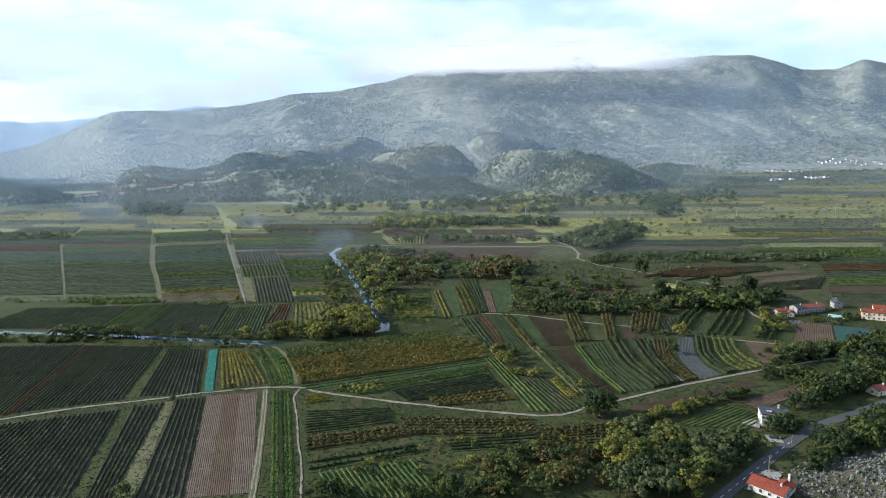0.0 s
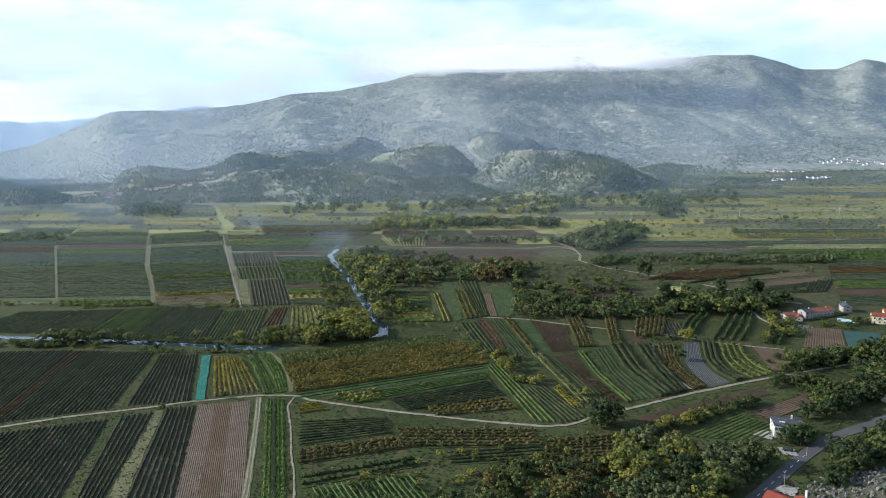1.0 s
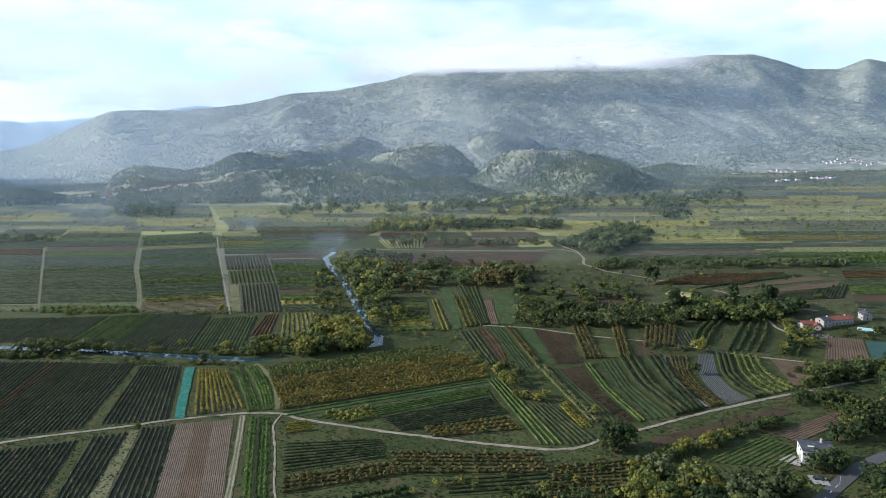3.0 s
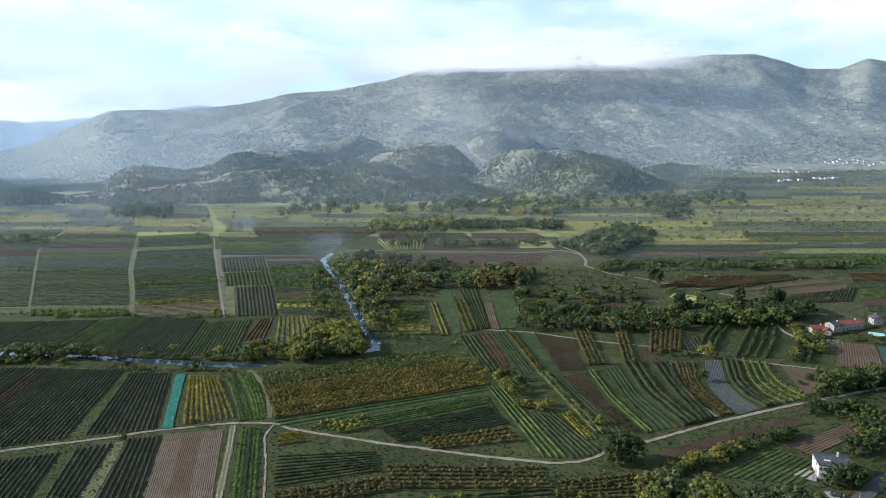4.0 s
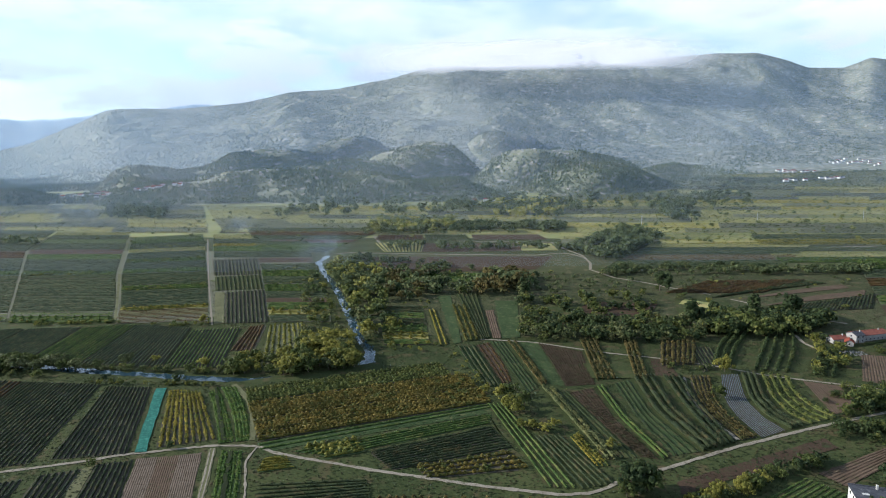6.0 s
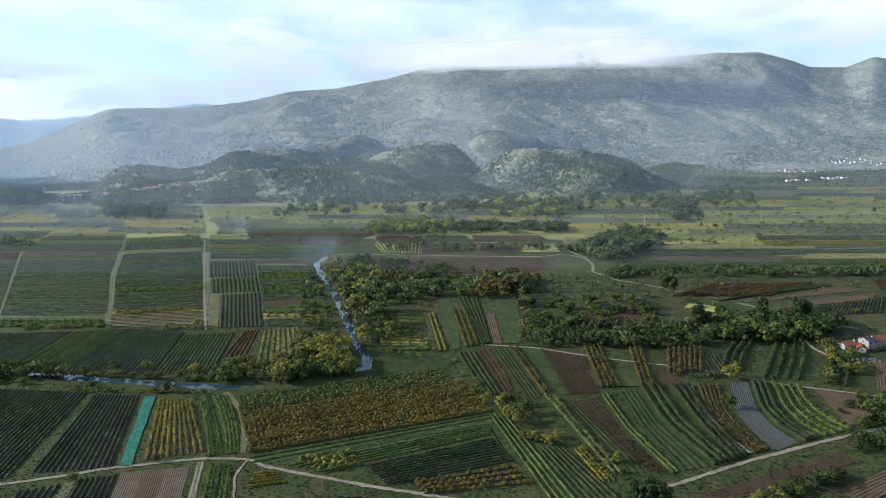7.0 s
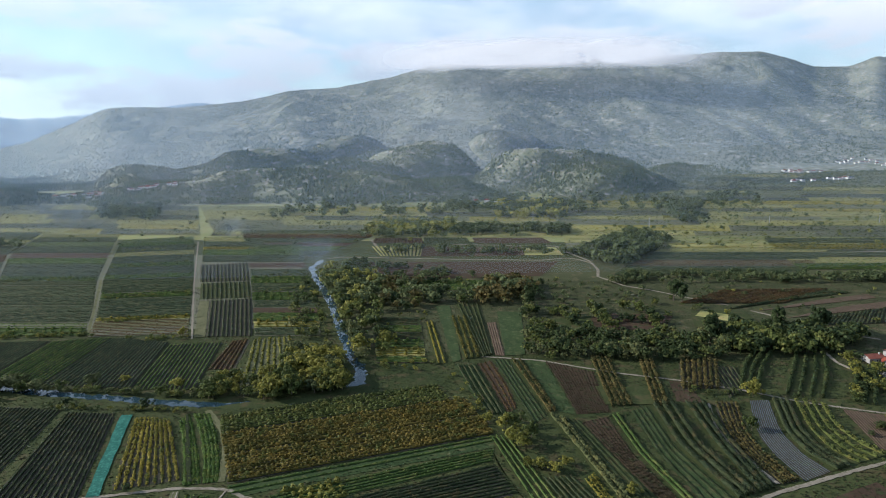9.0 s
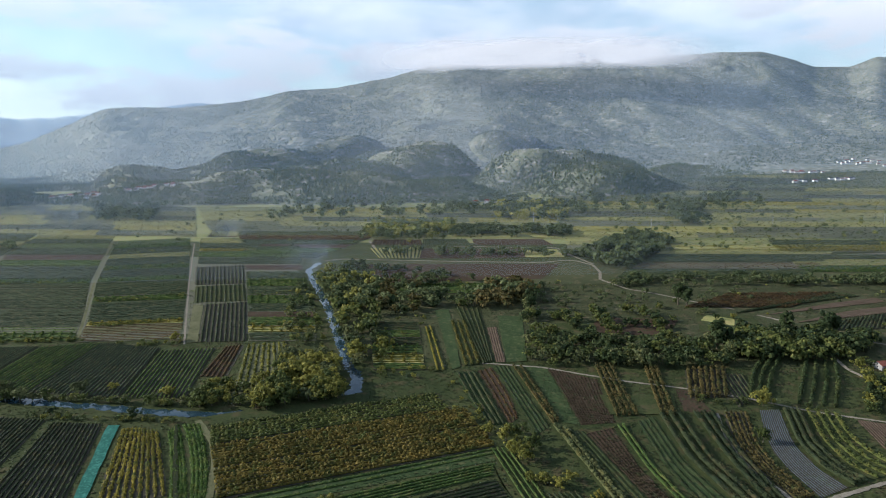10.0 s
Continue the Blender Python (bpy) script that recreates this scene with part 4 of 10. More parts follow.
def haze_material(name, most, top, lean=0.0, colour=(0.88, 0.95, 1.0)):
    """Haze imitated by a faint tinted mirror of the sky: mostly clear, thinning out with height; lean: how much thicker
    it is towards the sun.
    """
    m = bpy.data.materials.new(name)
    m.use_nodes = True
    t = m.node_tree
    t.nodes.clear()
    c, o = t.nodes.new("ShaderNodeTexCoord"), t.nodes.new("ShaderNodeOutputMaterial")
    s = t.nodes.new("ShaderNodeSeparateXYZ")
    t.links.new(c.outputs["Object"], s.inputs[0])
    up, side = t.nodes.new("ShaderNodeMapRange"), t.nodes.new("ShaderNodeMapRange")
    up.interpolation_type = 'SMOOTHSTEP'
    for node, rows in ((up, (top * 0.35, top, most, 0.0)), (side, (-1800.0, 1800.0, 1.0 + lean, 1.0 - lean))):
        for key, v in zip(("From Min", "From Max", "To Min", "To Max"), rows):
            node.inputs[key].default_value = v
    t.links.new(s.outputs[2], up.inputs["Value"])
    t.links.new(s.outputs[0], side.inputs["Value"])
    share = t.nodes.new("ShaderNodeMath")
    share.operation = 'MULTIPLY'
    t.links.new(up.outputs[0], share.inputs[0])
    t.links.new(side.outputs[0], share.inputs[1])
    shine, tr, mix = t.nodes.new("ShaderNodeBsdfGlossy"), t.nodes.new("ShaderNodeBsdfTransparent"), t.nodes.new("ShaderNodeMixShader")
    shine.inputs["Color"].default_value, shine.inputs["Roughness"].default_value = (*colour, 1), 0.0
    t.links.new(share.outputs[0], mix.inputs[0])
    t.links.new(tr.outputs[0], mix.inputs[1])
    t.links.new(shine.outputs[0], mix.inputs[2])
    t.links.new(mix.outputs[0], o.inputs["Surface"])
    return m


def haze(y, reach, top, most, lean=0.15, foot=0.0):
    """A mirror sheet in place of valley haze, from side to side, leaning back; foot: how far it follows the mountain's
    foot.
    """
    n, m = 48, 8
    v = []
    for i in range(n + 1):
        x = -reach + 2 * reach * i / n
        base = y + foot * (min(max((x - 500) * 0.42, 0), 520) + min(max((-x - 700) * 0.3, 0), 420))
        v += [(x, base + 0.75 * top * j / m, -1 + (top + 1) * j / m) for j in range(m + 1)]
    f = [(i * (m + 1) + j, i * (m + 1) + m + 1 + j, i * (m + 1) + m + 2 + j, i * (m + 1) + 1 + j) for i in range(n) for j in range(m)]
    mesh_object("haze", v, f, haze_material("valley_haze_mirror", most, top, lean), smooth=True, label="tinted mirror sheet in place of valley haze", category="haze", kind="structure")


# added sheets: the sky they mirror imitates the brightness of hazy air
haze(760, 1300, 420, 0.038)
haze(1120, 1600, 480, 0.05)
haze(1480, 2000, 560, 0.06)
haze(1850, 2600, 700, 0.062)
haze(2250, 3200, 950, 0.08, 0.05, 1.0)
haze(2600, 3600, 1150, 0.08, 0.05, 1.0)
mesh_object("haze", DISTANT, DISTANT_FACES, haze_material("distant_haze_mirror", 0.5, 4000.0), smooth=True, label="tinted mirror sheet in place of haze before the distant range", category="haze",
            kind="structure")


def billow(name, x, y, z, length, height, layers, gap, lean, swell, mat, label, category, kind=""):
    """Upright soft layers one behind another, each billowing and leaning back."""
    top = empty(name, x, y, z, 0, label, category=category, kind=kind)
    for k in range(layers):
        v, f = [], []
        n, m = 40, 8
        for i in range(n + 1):
            a = -1 + 2 * i / n
            for j in range(m + 1):
                b = -1 + 2 * j / m
                w = swell * noise.noise(Vector((a * 6 + k * 5, b * 2, k + x / 90)))
                v.append((a * length / 2, k * gap + lean * b + w, (b + 1) * height / 2 + w * 0.5))
        for i in range(n):
            for j in range(m):
                f.append((i * (m + 1) + j, i * (m + 1) + m + 1 + j, i * (m + 1) + m + 2 + j, i * (m + 1) + 1 + j))
        mesh_object(name + "_layer", v, f, mat, top, smooth=True)


def flat_cloud(x, y, z, length, depth, rise, label):
    """A low sheet of cloud that shades the slope under it."""
    v, f = [], []
    n, m = 30, 14
    for i in range(n + 1):
        a = -1 + 2 * i / n
        for j in range(m + 1):
            b = -1 + 2 * j / m
            v.append((x + a * length / 2, y + b * depth / 2, z - rise * b / 2 + 16 * noise.noise(Vector((a * 4, b * 3, 0))) - 25 * a * a))
    for i in range(n):
        for j in range(m):
            f.append((i * (m + 1) + j, i * (m + 1) + m + 1 + j, i * (m + 1) + m + 2 + j, i * (m + 1) + 1 + j))
    mesh_object("cloud", v, f, CLOUD, smooth=True, label=label, category="cloud", kind="structure")


def smoke(x, y, length, height):
    billow("smoke", x, y, 0.0, length, height, 2, 12.0, 5.0, height * 0.15, SMOKE, "thin blue-grey smoke drifting over the fields", "smoke")


flat_cloud(640, 4150, 682, 2350, 500, 130, "low white cloud lying before the mountain crest")


# ---- tracks, river and fields ----

# the river and the dirt tracks
ribbon("water", [(-363.5, 475.1), (-272.6, 462.8), (-225.7, 451.4), (-189.7, 443.9), (-148.4, 435.1), (-110.3, 430.1), (-75.6, 434.3), (-53.9, 448.9), (-45.6, 461.3), (-49.3, 483.4), (-58.7, 508.7), (-73.8, 563.4), (-90.5, 626.0), (-110.5, 692.2), (-132.7, 754.9), (-149.1, 811.9), (-144.8, 855.4)], 6.6, 0.06, WATER, "dark slow river between wooded banks", kind="structure", category='river', wobble=0.8, seed=2)
ribbon("road", [(-267.1, 300.7), (-239.0, 310.6), (-204.4, 324.0), (-162.0, 335.0), (-146.4, 340.6), (-108.3, 347.9), (-85.8, 346.7), (-75.3, 339.3), (-28.1, 322.5), (18.0, 308.5), (49.8, 300.7), (62.7, 302.1), (79.1, 312.6), (94.5, 318.5), (133.8, 336.3), (173.6, 351.7), (194.3, 359.0), (233.0, 371.6), (277.9, 384.8)], 1.95, 0.2, DIRT, "pale rutted dirt farm track", kind="structure", category='track', seed=3)
ribbon("road", [(-106.5, 345.2), (-100.1, 320.2), (-92.8, 289.4), (-84.6, 253.6), (-79.9, 230.7), (-72.5, 195.7)], 3.2, 0.14, VERGE, "grassy middle of a farm track", kind="structure", category='track', seed=4)
ribbon("road", [(-106.5, 345.2), (-100.1, 320.2), (-92.8, 289.4), (-84.6, 253.6), (-79.9, 230.7), (-72.5, 195.7)], 0.62, 0.21, DIRT, "pale wheel rut of a farm track", kind="structure", category='track', seed=54, shift=0.8, wobble=0.1)
ribbon("road", [(-106.5, 345.2), (-100.1, 320.2), (-92.8, 289.4), (-84.6, 253.6), (-79.9, 230.7), (-72.5, 195.7)], 0.62, 0.212, DIRT, "pale wheel rut of a farm track", kind="structure", category='track', seed=55, shift=-0.8, wobble=0.1)
ribbon("road", [(-85.6, 345.8), (-87.4, 333.4), (-78.6, 304.9), (-72.4, 279.5), (-65.7, 257.7), (-59.8, 230.4), (-54.5, 195.1)], 1.0, 0.21, DIRT, "narrow pale stony farm track", kind="structure", category='track', seed=5)
ribbon("road", [(29.0, 501.0), (65.3, 491.9), (108.3, 467.8), (139.1, 455.4), (169.9, 439.4), (193.6, 421.9), (226.1, 407.1), (251.0, 395.4), (286.4, 383.8)], 1.7, 0.2, DIRT, "narrow pale lane between orchards", kind="structure", category='track', seed=6)
ribbon("road", [(-90.2, 352.4), (-97.6, 380.2), (-107.3, 401.8), (-122.8, 423.9)], 3.4, 0.16, VERGE, "worn grassy headland beside the orchard", kind="structure", category='track', seed=7)
ribbon("road", [(-269.8, 569.6), (-391.4, 814.5), (-504.9, 1063.9)], 2.1, 0.16, VERGE, "grassy farm track between long fields", kind="structure", category='track', seed=8)
ribbon("road", [(-182.0, 549.6), (-264.0, 759.9), (-362.7, 1022.2)], 1.4, 0.16, DIRT, "pale farm track between long fields", kind="structure", category='track', seed=9)
ribbon("road", [(-402.6, 585.3), (-521.3, 808.9), (-680.9, 1143.1)], 2.1, 0.16, VERGE, "grassy farm track between long fields", kind="structure", category='track', seed=10)
ribbon("road", [(-130.5, 829.9), (-127.9, 788.5), (-113.8, 745.4)], 3, 0.2, DIRT, "pale river bank track", kind="structure", category='track', seed=12)
ribbon("road", [(-140.6, 866.0), (-125.0, 875.7), (-82.0, 867.8), (14.8, 847.7), (120.0, 830.8), (148.6, 842.2), (161.0, 837.5), (174.1, 809.0), (172.4, 771.8), (164.1, 738.9)], 3.0, 0.2, DIRT, "pale gravel lane across the plain", kind="structure", category='track', seed=11)
ribbon("road", [(16.4, 958.5), (92.0, 941.1), (154.5, 929.9), (161.9, 874.6), (175.6, 815.5)], 3.0, 0.2, DIRT, "pale gravel lane across the plain", kind="structure", category='track', seed=13)
ribbon("road", [(-104.4, 1022.4), (-88.3, 951.1), (-78.3, 898.5)], 4, 0.2, DIRT, "pale gravel lane across the plain", kind="structure", category='track', seed=14)
ribbon("road", [(163.0, 739.0), (178.3, 693.3), (198.5, 674.0), (218.4, 645.9), (244.0, 616.5)], 2.2, 0.2, DIRT, "pale lane beside the far orchards", kind="structure", category='track', seed=15)
ribbon("road", [(253.7, 598.9), (268.0, 576.1)], 2.2, 0.2, DIRT, "pale lane beside the far orchards", kind="structure", category='track', seed=16)
ribbon("road", [(282.4, 544.6), (295.6, 528.8), (305.4, 521.1)], 2.2, 0.2, DIRT, "pale lane beside the far orchards", kind="structure", category='track', seed=17)
ribbon("road", [(252.7, 497.4), (247.9, 478.9), (250.0, 466.9)], 2.0, 0.2, DIRT, "pale lane beside the far orchards", kind="structure", category='track', seed=18)
ribbon("road", [(425.8, 859.9), (472.7, 847.6), (553.1, 847.1)], 4.0, 0.2, DIRT, "pale lane across the pasture", kind="structure", category='track', seed=19)
ribbon("road", [(143.8, 421.3), (137.3, 397.4), (135.1, 369.9), (139.4, 343.2)], 1.7, 0.50, DIRT, "pale bare path between vine rows", kind="structure", category='track', seed=20, thick=0.5)
ribbon("road", [(-128.3, 474.9), (-138.4, 545.0)], 2.2, 0.14, SOIL, "dark farm track beside shrubs", kind="structure", category='track', seed=21)
ribbon("road", [(72.7, 191.0), (101.4, 217.7), (118.5, 232.7), (131.1, 242.9), (146.4, 256.3), (158.6, 266.4), (179.3, 281.7), (194.2, 289.1), (211.5, 296.8), (229.9, 306.3), (267.6, 324.1)], 5.6, 0.2, ASPHALT, "worn two-lane asphalt road with a dashed centre line", kind="structure", category='road', wobble=0.05, seed=22)
plot("meadow", [(-1317.3, 1186.7), (920.1, 848.4), (1971.6, 2226.4), (-2069.2, 2306.3)], None, PASTURE,
     label="pasture of the far plain, paled for haze")
plot("meadow", [(-604.1, 591.4), (-121.7, 572.1), (-172.6, 890.0), (-951.2, 993.7)], None, HAZED_SOIL,
     label="ground between long fields, greyed for haze")
plot("meadow", [(-72.1, 521.1), (343.5, 467.3), (596.0, 774.1), (-67.1, 860.9)], None, ROUGH,
     label="dry olive-brown rough ground of the plain")

ribbon("ditch", [(-103.5, 352.0), (-118.0, 386.0), (-131.5, 418.0)], 1.8, 0.75, DITCH, "dark damp ditch between weedy banks", kind="structure", category="ditch", seed=31, wobble=0.3)
ribbon("ditch", [(-97.0, 342.0), (-82.0, 284.0), (-67.5, 229.0)], 1.8, 0.75, DITCH, "dark damp ditch between weedy banks", kind="structure", category="ditch", seed=32, wobble=0.3)

# near fields left of the ditch
plot("crop_net", [(-141.8, 341.8), (-167.1, 419.7), (-161.1, 419.4), (-136.8, 342.8)], None, NET, z=0.35,
     label="bright teal net laid over a crop strip")
plot("vineyard", [(-133.6, 346.8), (-157.8, 416.5), (-137.7, 412.0), (-108.0, 354.9)], VINE_GOLD, SOIL, spacing=2.5, width=2.2, size=0.5, per=11.0, height=1.7, gap=1.9, core=1.2,
     label="golden autumn vine rows on dark soil")
plot("vineyard", [(-178.5, 337.4), (-198.7, 425.0), (-171.2, 421.9), (-144.7, 341.4)], VINE, SOIL, spacing=2.4,
     label="dark green vine rows on dark soil")
plot("meadow_strip", [(-185.5, 334.6), (-202.9, 425.2), (-198.7, 425.0), (-178.5, 337.4)], None, GRASS,
     label="mown grass strip between vineyards")
plot("vineyard", [(-237.1, 319.0), (-255.4, 435.0), (-204.0, 427.8), (-185.5, 334.6)], VINE, SOIL, spacing=2.4,
     label="dark green vine rows on dark soil")
plot("vineyard", [(-242.4, 316.4), (-264.9, 435.6), (-255.4, 435.0), (-237.1, 319.0)], VINE_RUST, SOIL, spacing=2.4,
     label="rusty red vine rows on dark soil")
plot("vineyard", [(-287.3, 303.5), (-332.7, 437.5), (-266.5, 437.0), (-242.5, 315.7)], VINE, SOIL, spacing=2.4,
     label="dark green vine rows on dark soil")
plot("tilled_field", [(-107.6, 231.4), (-138.1, 336.9), (-128.7, 338.0), (-98.7, 232.3)], PALE_TILLED, PALE_TILLED, spacing=0.9, height=0.13, width=0.6, per=0.0, core=1.5, row='furrow',
     label="bare tilled field of pale brown earth")
plot("tilled_field", [(-98.7, 232.3), (-128.7, 338.0), (-119.6, 339.2), (-90.0, 233.2)], TILLED, TILLED, spacing=0.9, height=0.13, width=0.6, per=0.0, core=1.5, row='furrow',
     label="bare tilled field of darker brown earth")
plot("tilled_field", [(-90.0, 233.2), (-119.6, 339.2), (-110.0, 341.2), (-80.8, 234.5)], PALE_TILLED, PALE_TILLED, spacing=0.9, height=0.13, width=0.6, per=0.0, core=1.5, row='furrow',
     label="bare tilled field of pale brown earth")
plot("vineyard", [(-129.2, 232.2), (-153.7, 332.1), (-138.8, 335.3), (-108.0, 231.4)], VINE, SOIL, spacing=2.6,
     label="dark green vine rows on dark soil")
plot("meadow_strip", [(-138.2, 232.5), (-158.5, 328.5), (-154.0, 331.4), (-129.2, 232.2)], None, VERGE,
     label="dry grass strip between vineyards")
plot("vineyard", [(-149.3, 232.9), (-174.7, 323.2), (-158.5, 328.5), (-138.2, 232.5)], VINE, SOIL, spacing=2.5,
     label="dark green vine rows on dark soil")
plot("meadow_strip", [(-156.0, 233.2), (-179.3, 320.5), (-174.7, 323.2), (-149.3, 232.9)], None, GRASS,
     label="grass strip between vineyards")
plot("vineyard", [(-221.2, 235.6), (-233.0, 304.3), (-179.3, 320.5), (-156.0, 233.2)], VINE, SOIL, spacing=2.5,
     label="dark green vine rows on dark soil")
plot("weed_strip", [(-72.1, 229.2), (-101.7, 342.4), (-91.3, 341.9), (-62.0, 228.9)], RANK_GREEN, WEEDS, spacing=1.9, per=7.0, size=0.5, width=2.6, height=0.8, gap=1.7, row='weed_bank',
     label="rank bright green weeds in a ditch")
plot("weed_strip", [(-105.4, 349.8), (-133.2, 411.7), (-131.2, 420.6), (-98.3, 351.3)], RANK_GREEN, WEEDS, spacing=1.9, per=7.0, size=0.5, width=2.6, height=0.8, gap=1.7, row='weed_bank', bend=1.0,
     label="rank bright green weeds on a ditch bank")
plot("weed_strip", [(-97.7, 351.3), (-129.5, 420.5), (-120.0, 420.0), (-91.2, 352.3)], RANK_GREEN, WEEDS, spacing=1.9, per=7.0, size=0.5, width=2.6, height=0.8, gap=1.7, row='weed_bank', bend=2.0,
     label="rank bright green weeds on a ditch bank")

# orchards and strips between the ditch and the long lane
plot("orchard", [(-86.8, 350.8), (27.9, 391.1), (22.8, 411.6), (-96.3, 373.7)], ORANGE, SOIL, spacing=2.9, height=2.5, width=2.5, per=12.0, size=0.58, gap=2.2, row='orchard_bush', core=1.2,
     label="orange and gold autumn orchard rows")
plot("orchard", [(-96.7, 375.2), (21.8, 412.6), (14.9, 433.8), (-105.7, 395.3)], ORANGE, SOIL, spacing=2.9, height=2.4, width=2.5, per=12.0, size=0.58, gap=2.2, row='orchard_bush', core=1.2,
     label="dark green and orange orchard rows")
plot("orchard", [(-106.2, 396.9), (7.0, 432.2), (-0.1, 453.6), (-113.3, 416.0)], LEAF_MID, SOIL, spacing=2.9, height=2.2, width=2.5, per=12.0, size=0.58, gap=2.2, row='orchard_bush', core=1.2,
     label="dark green orchard rows turning yellow")
plot("meadow_strip", [(-116.6, 418.0), (-2.0, 455.9), (-6.0, 469.9), (-122.4, 427.6)], None, GRASS,
     label="rough grass strip above the orchard")
plot("vineyard", [(-82.5, 341.1), (27.9, 383.3), (27.9, 390.3), (-86.5, 349.6)], VINE_MID, WEEDS, spacing=3.5, height=1.0,
     label="low green rows in a grass strip")
plot("meadow_strip", [(-76.7, 342.0), (26.9, 378.1), (27.3, 382.6), (-83.5, 344.7)], None, WEEDS,
     label="dry mown grass strip beside rows")
plot("vineyard", [(-48.2, 335.1), (25.0, 365.4), (26.8, 376.6), (-68.1, 340.5)], VINE_MID, WEEDS, spacing=3.5, height=0.9, per=4.0,
     label="low weedy green rows on grass")
plot("orchard", [(-50.0, 333.0), (-33.9, 339.1), (-39.6, 351.9), (-65.0, 345.1)], LEAF_GOLD, WEEDS, spacing=4, height=2.6, width=2.4, per=9.0, size=0.8, gap=3.5, row='orchard_bush',
     label="yellowing shrubby orchard corner")
plot("vineyard", [(-20.5, 322.3), (33.9, 339.7), (25.7, 362.6), (-32.0, 339.0)], VINE, SOIL, spacing=2.2,
     label="dense dark green vine rows")
plot("orchard", [(-5.0, 314.7), (39.5, 320.9), (32.3, 337.5), (-10.3, 325.0)], ORANGE, SOIL, spacing=4.2, height=2.0, width=2.5, per=11.0, size=0.62, gap=3.0, row='orchard_bush',
     label="rusty gold orchard rows on soil")
plot("meadow_strip", [(36.3, 306.5), (43.8, 308.0), (27.6, 361.2), (25.2, 379.7)], None, GRASS,
     label="grass strip beside vine rows")
plot("vineyard", [(44.0, 306.6), (25.7, 387.3), (34.3, 390.8), (56.5, 305.3)], VINE_MID, GRASS, spacing=2.7,
     label="long green vine rows on grass")
plot("vineyard", [(57.2, 304.8), (44.6, 351.4), (58.0, 352.0), (72.7, 308.8)], VINE, GRASS, spacing=2.6,
     label="dark green vine rows on grass")
plot("orchard", [(91.5, 420.3), (97.6, 490.8), (110.2, 492.2), (104.5, 421.1)], ORCHARD, GRASS, spacing=3.2, height=3.2, width=2.8, per=11.0, size=0.62, gap=3.0, row='orchard_bush',
     label="olive and gold orchard rows on grass")
plot("orchard", [(114.2, 419.4), (126.5, 484.6), (136.7, 487.0), (123.2, 420.3)], ORCHARD, GRASS, spacing=3.2, height=3.2, width=2.8, per=11.0, size=0.62, gap=3.0, row='orchard_bush',
     label="olive and gold orchard rows on grass")
plot("tilled_field", [(129.1, 425.5), (135.0, 454.5), (145.3, 451.7), (142.4, 421.9)], None, RUST,
     label="bare brown field beside orchard rows")
plot("tilled_field", [(199.3, 368.4), (209.2, 412.6), (225.1, 404.5), (218.3, 374.8)], TILLED, TILLED, spacing=1.5, height=0.1, width=1.1, per=0.0, core=4.0, row='furrow',
     label="bare tilled patch of brown soil")
plot("orchard", [(137.0, 440.9), (151.6, 483.4), (177.2, 485.1), (159.4, 441.5)], ORCHARD, SOIL, spacing=3.3, height=3.2, width=2.8, per=11.0, size=0.62, gap=3.0, row='orchard_bush',
     label="rusty olive orchard rows above the lane")
plot("vineyard", [(158.7, 427.8), (167.8, 476.3), (182.7, 474.1), (176.0, 443.3)], VINE, SOIL, spacing=3,
     label="dark vine rows beside the lane")
plot("tilled_field", [(242.6, 410.7), (270.6, 454.1), (292.2, 448.0), (265.7, 400.6)], TILLED, TILLED, spacing=1.5, height=0.1, width=1.1, per=0.0, core=4.0, row='furrow',
     label="bare reddish-brown tilled garden field")
plot("crop_net", [(267.9, 402.9), (290.4, 443.7), (312.5, 436.4), (290.9, 403.7)], None, NETGREY, z=0.4,
     label="green-grey net over a garden plot")

# curving strips between the lane and the track
band("vineyard", [(11.2, 485.7), (18.2, 444.7), (26.1, 413.1)],
     [(24.0, 486.2), (30.1, 449.2), (35.5, 413.5)], VINE, WEEDS, rows=4, width=1.2, height=1.5, per=8.0, label="dark green vine rows on grass")
band("tilled_field", [(25.3, 487.4), (32.1, 447.0), (37.4, 413.4)],
     [(34.9, 493.2), (41.3, 448.6), (42.6, 421.1)], VINE_RUST, RUST, rows=3, height=0.7, width=1.6, per=4.0, size=0.6, gap=2.6, row="dry_shrub_row", label="rust-brown strip of dry shrubs on soil")
band("meadow_strip", [(35.9, 495.7), (42.4, 448.5), (49.2, 401.8)],
     [(45.6, 495.1), (51.8, 448.0), (57.1, 411.5)], RANK_WEED, WEEDS, rows=4, height=0.35, width=1.4, per=3.0, row="grass_tuft_line", label="grass strip between orchard rows")
band("orchard", [(46.0, 495.1), (52.9, 447.9), (58.1, 411.5)],
     [(54.9, 494.5), (59.7, 447.5), (62.9, 416.5)], ORCHARD, GRASS, rows=2, height=2.4, width=2.2, per=13.0, size=0.58, gap=2.8, row="orchard_bush", label="rust and gold orchard rows on grass")
band("meadow_strip", [(55.7, 494.5), (60.9, 445.4), (63.6, 414.7)],
     [(68.1, 493.7), (70.5, 446.9), (71.7, 411.6)], None, WEEDS, label="bright grass strip between fields")
band("tilled_field", [(68.6, 491.1), (71.6, 446.9), (72.7, 411.6)],
     [(94.9, 469.8), (91.6, 440.6), (90.0, 413.3)], DRY_WEED, RUST, rows=14, height=0.45, width=0.9, per=3.5, size=0.5, gap=2.0, row="stubble_line", label="bare rust-brown field with dry stubble")
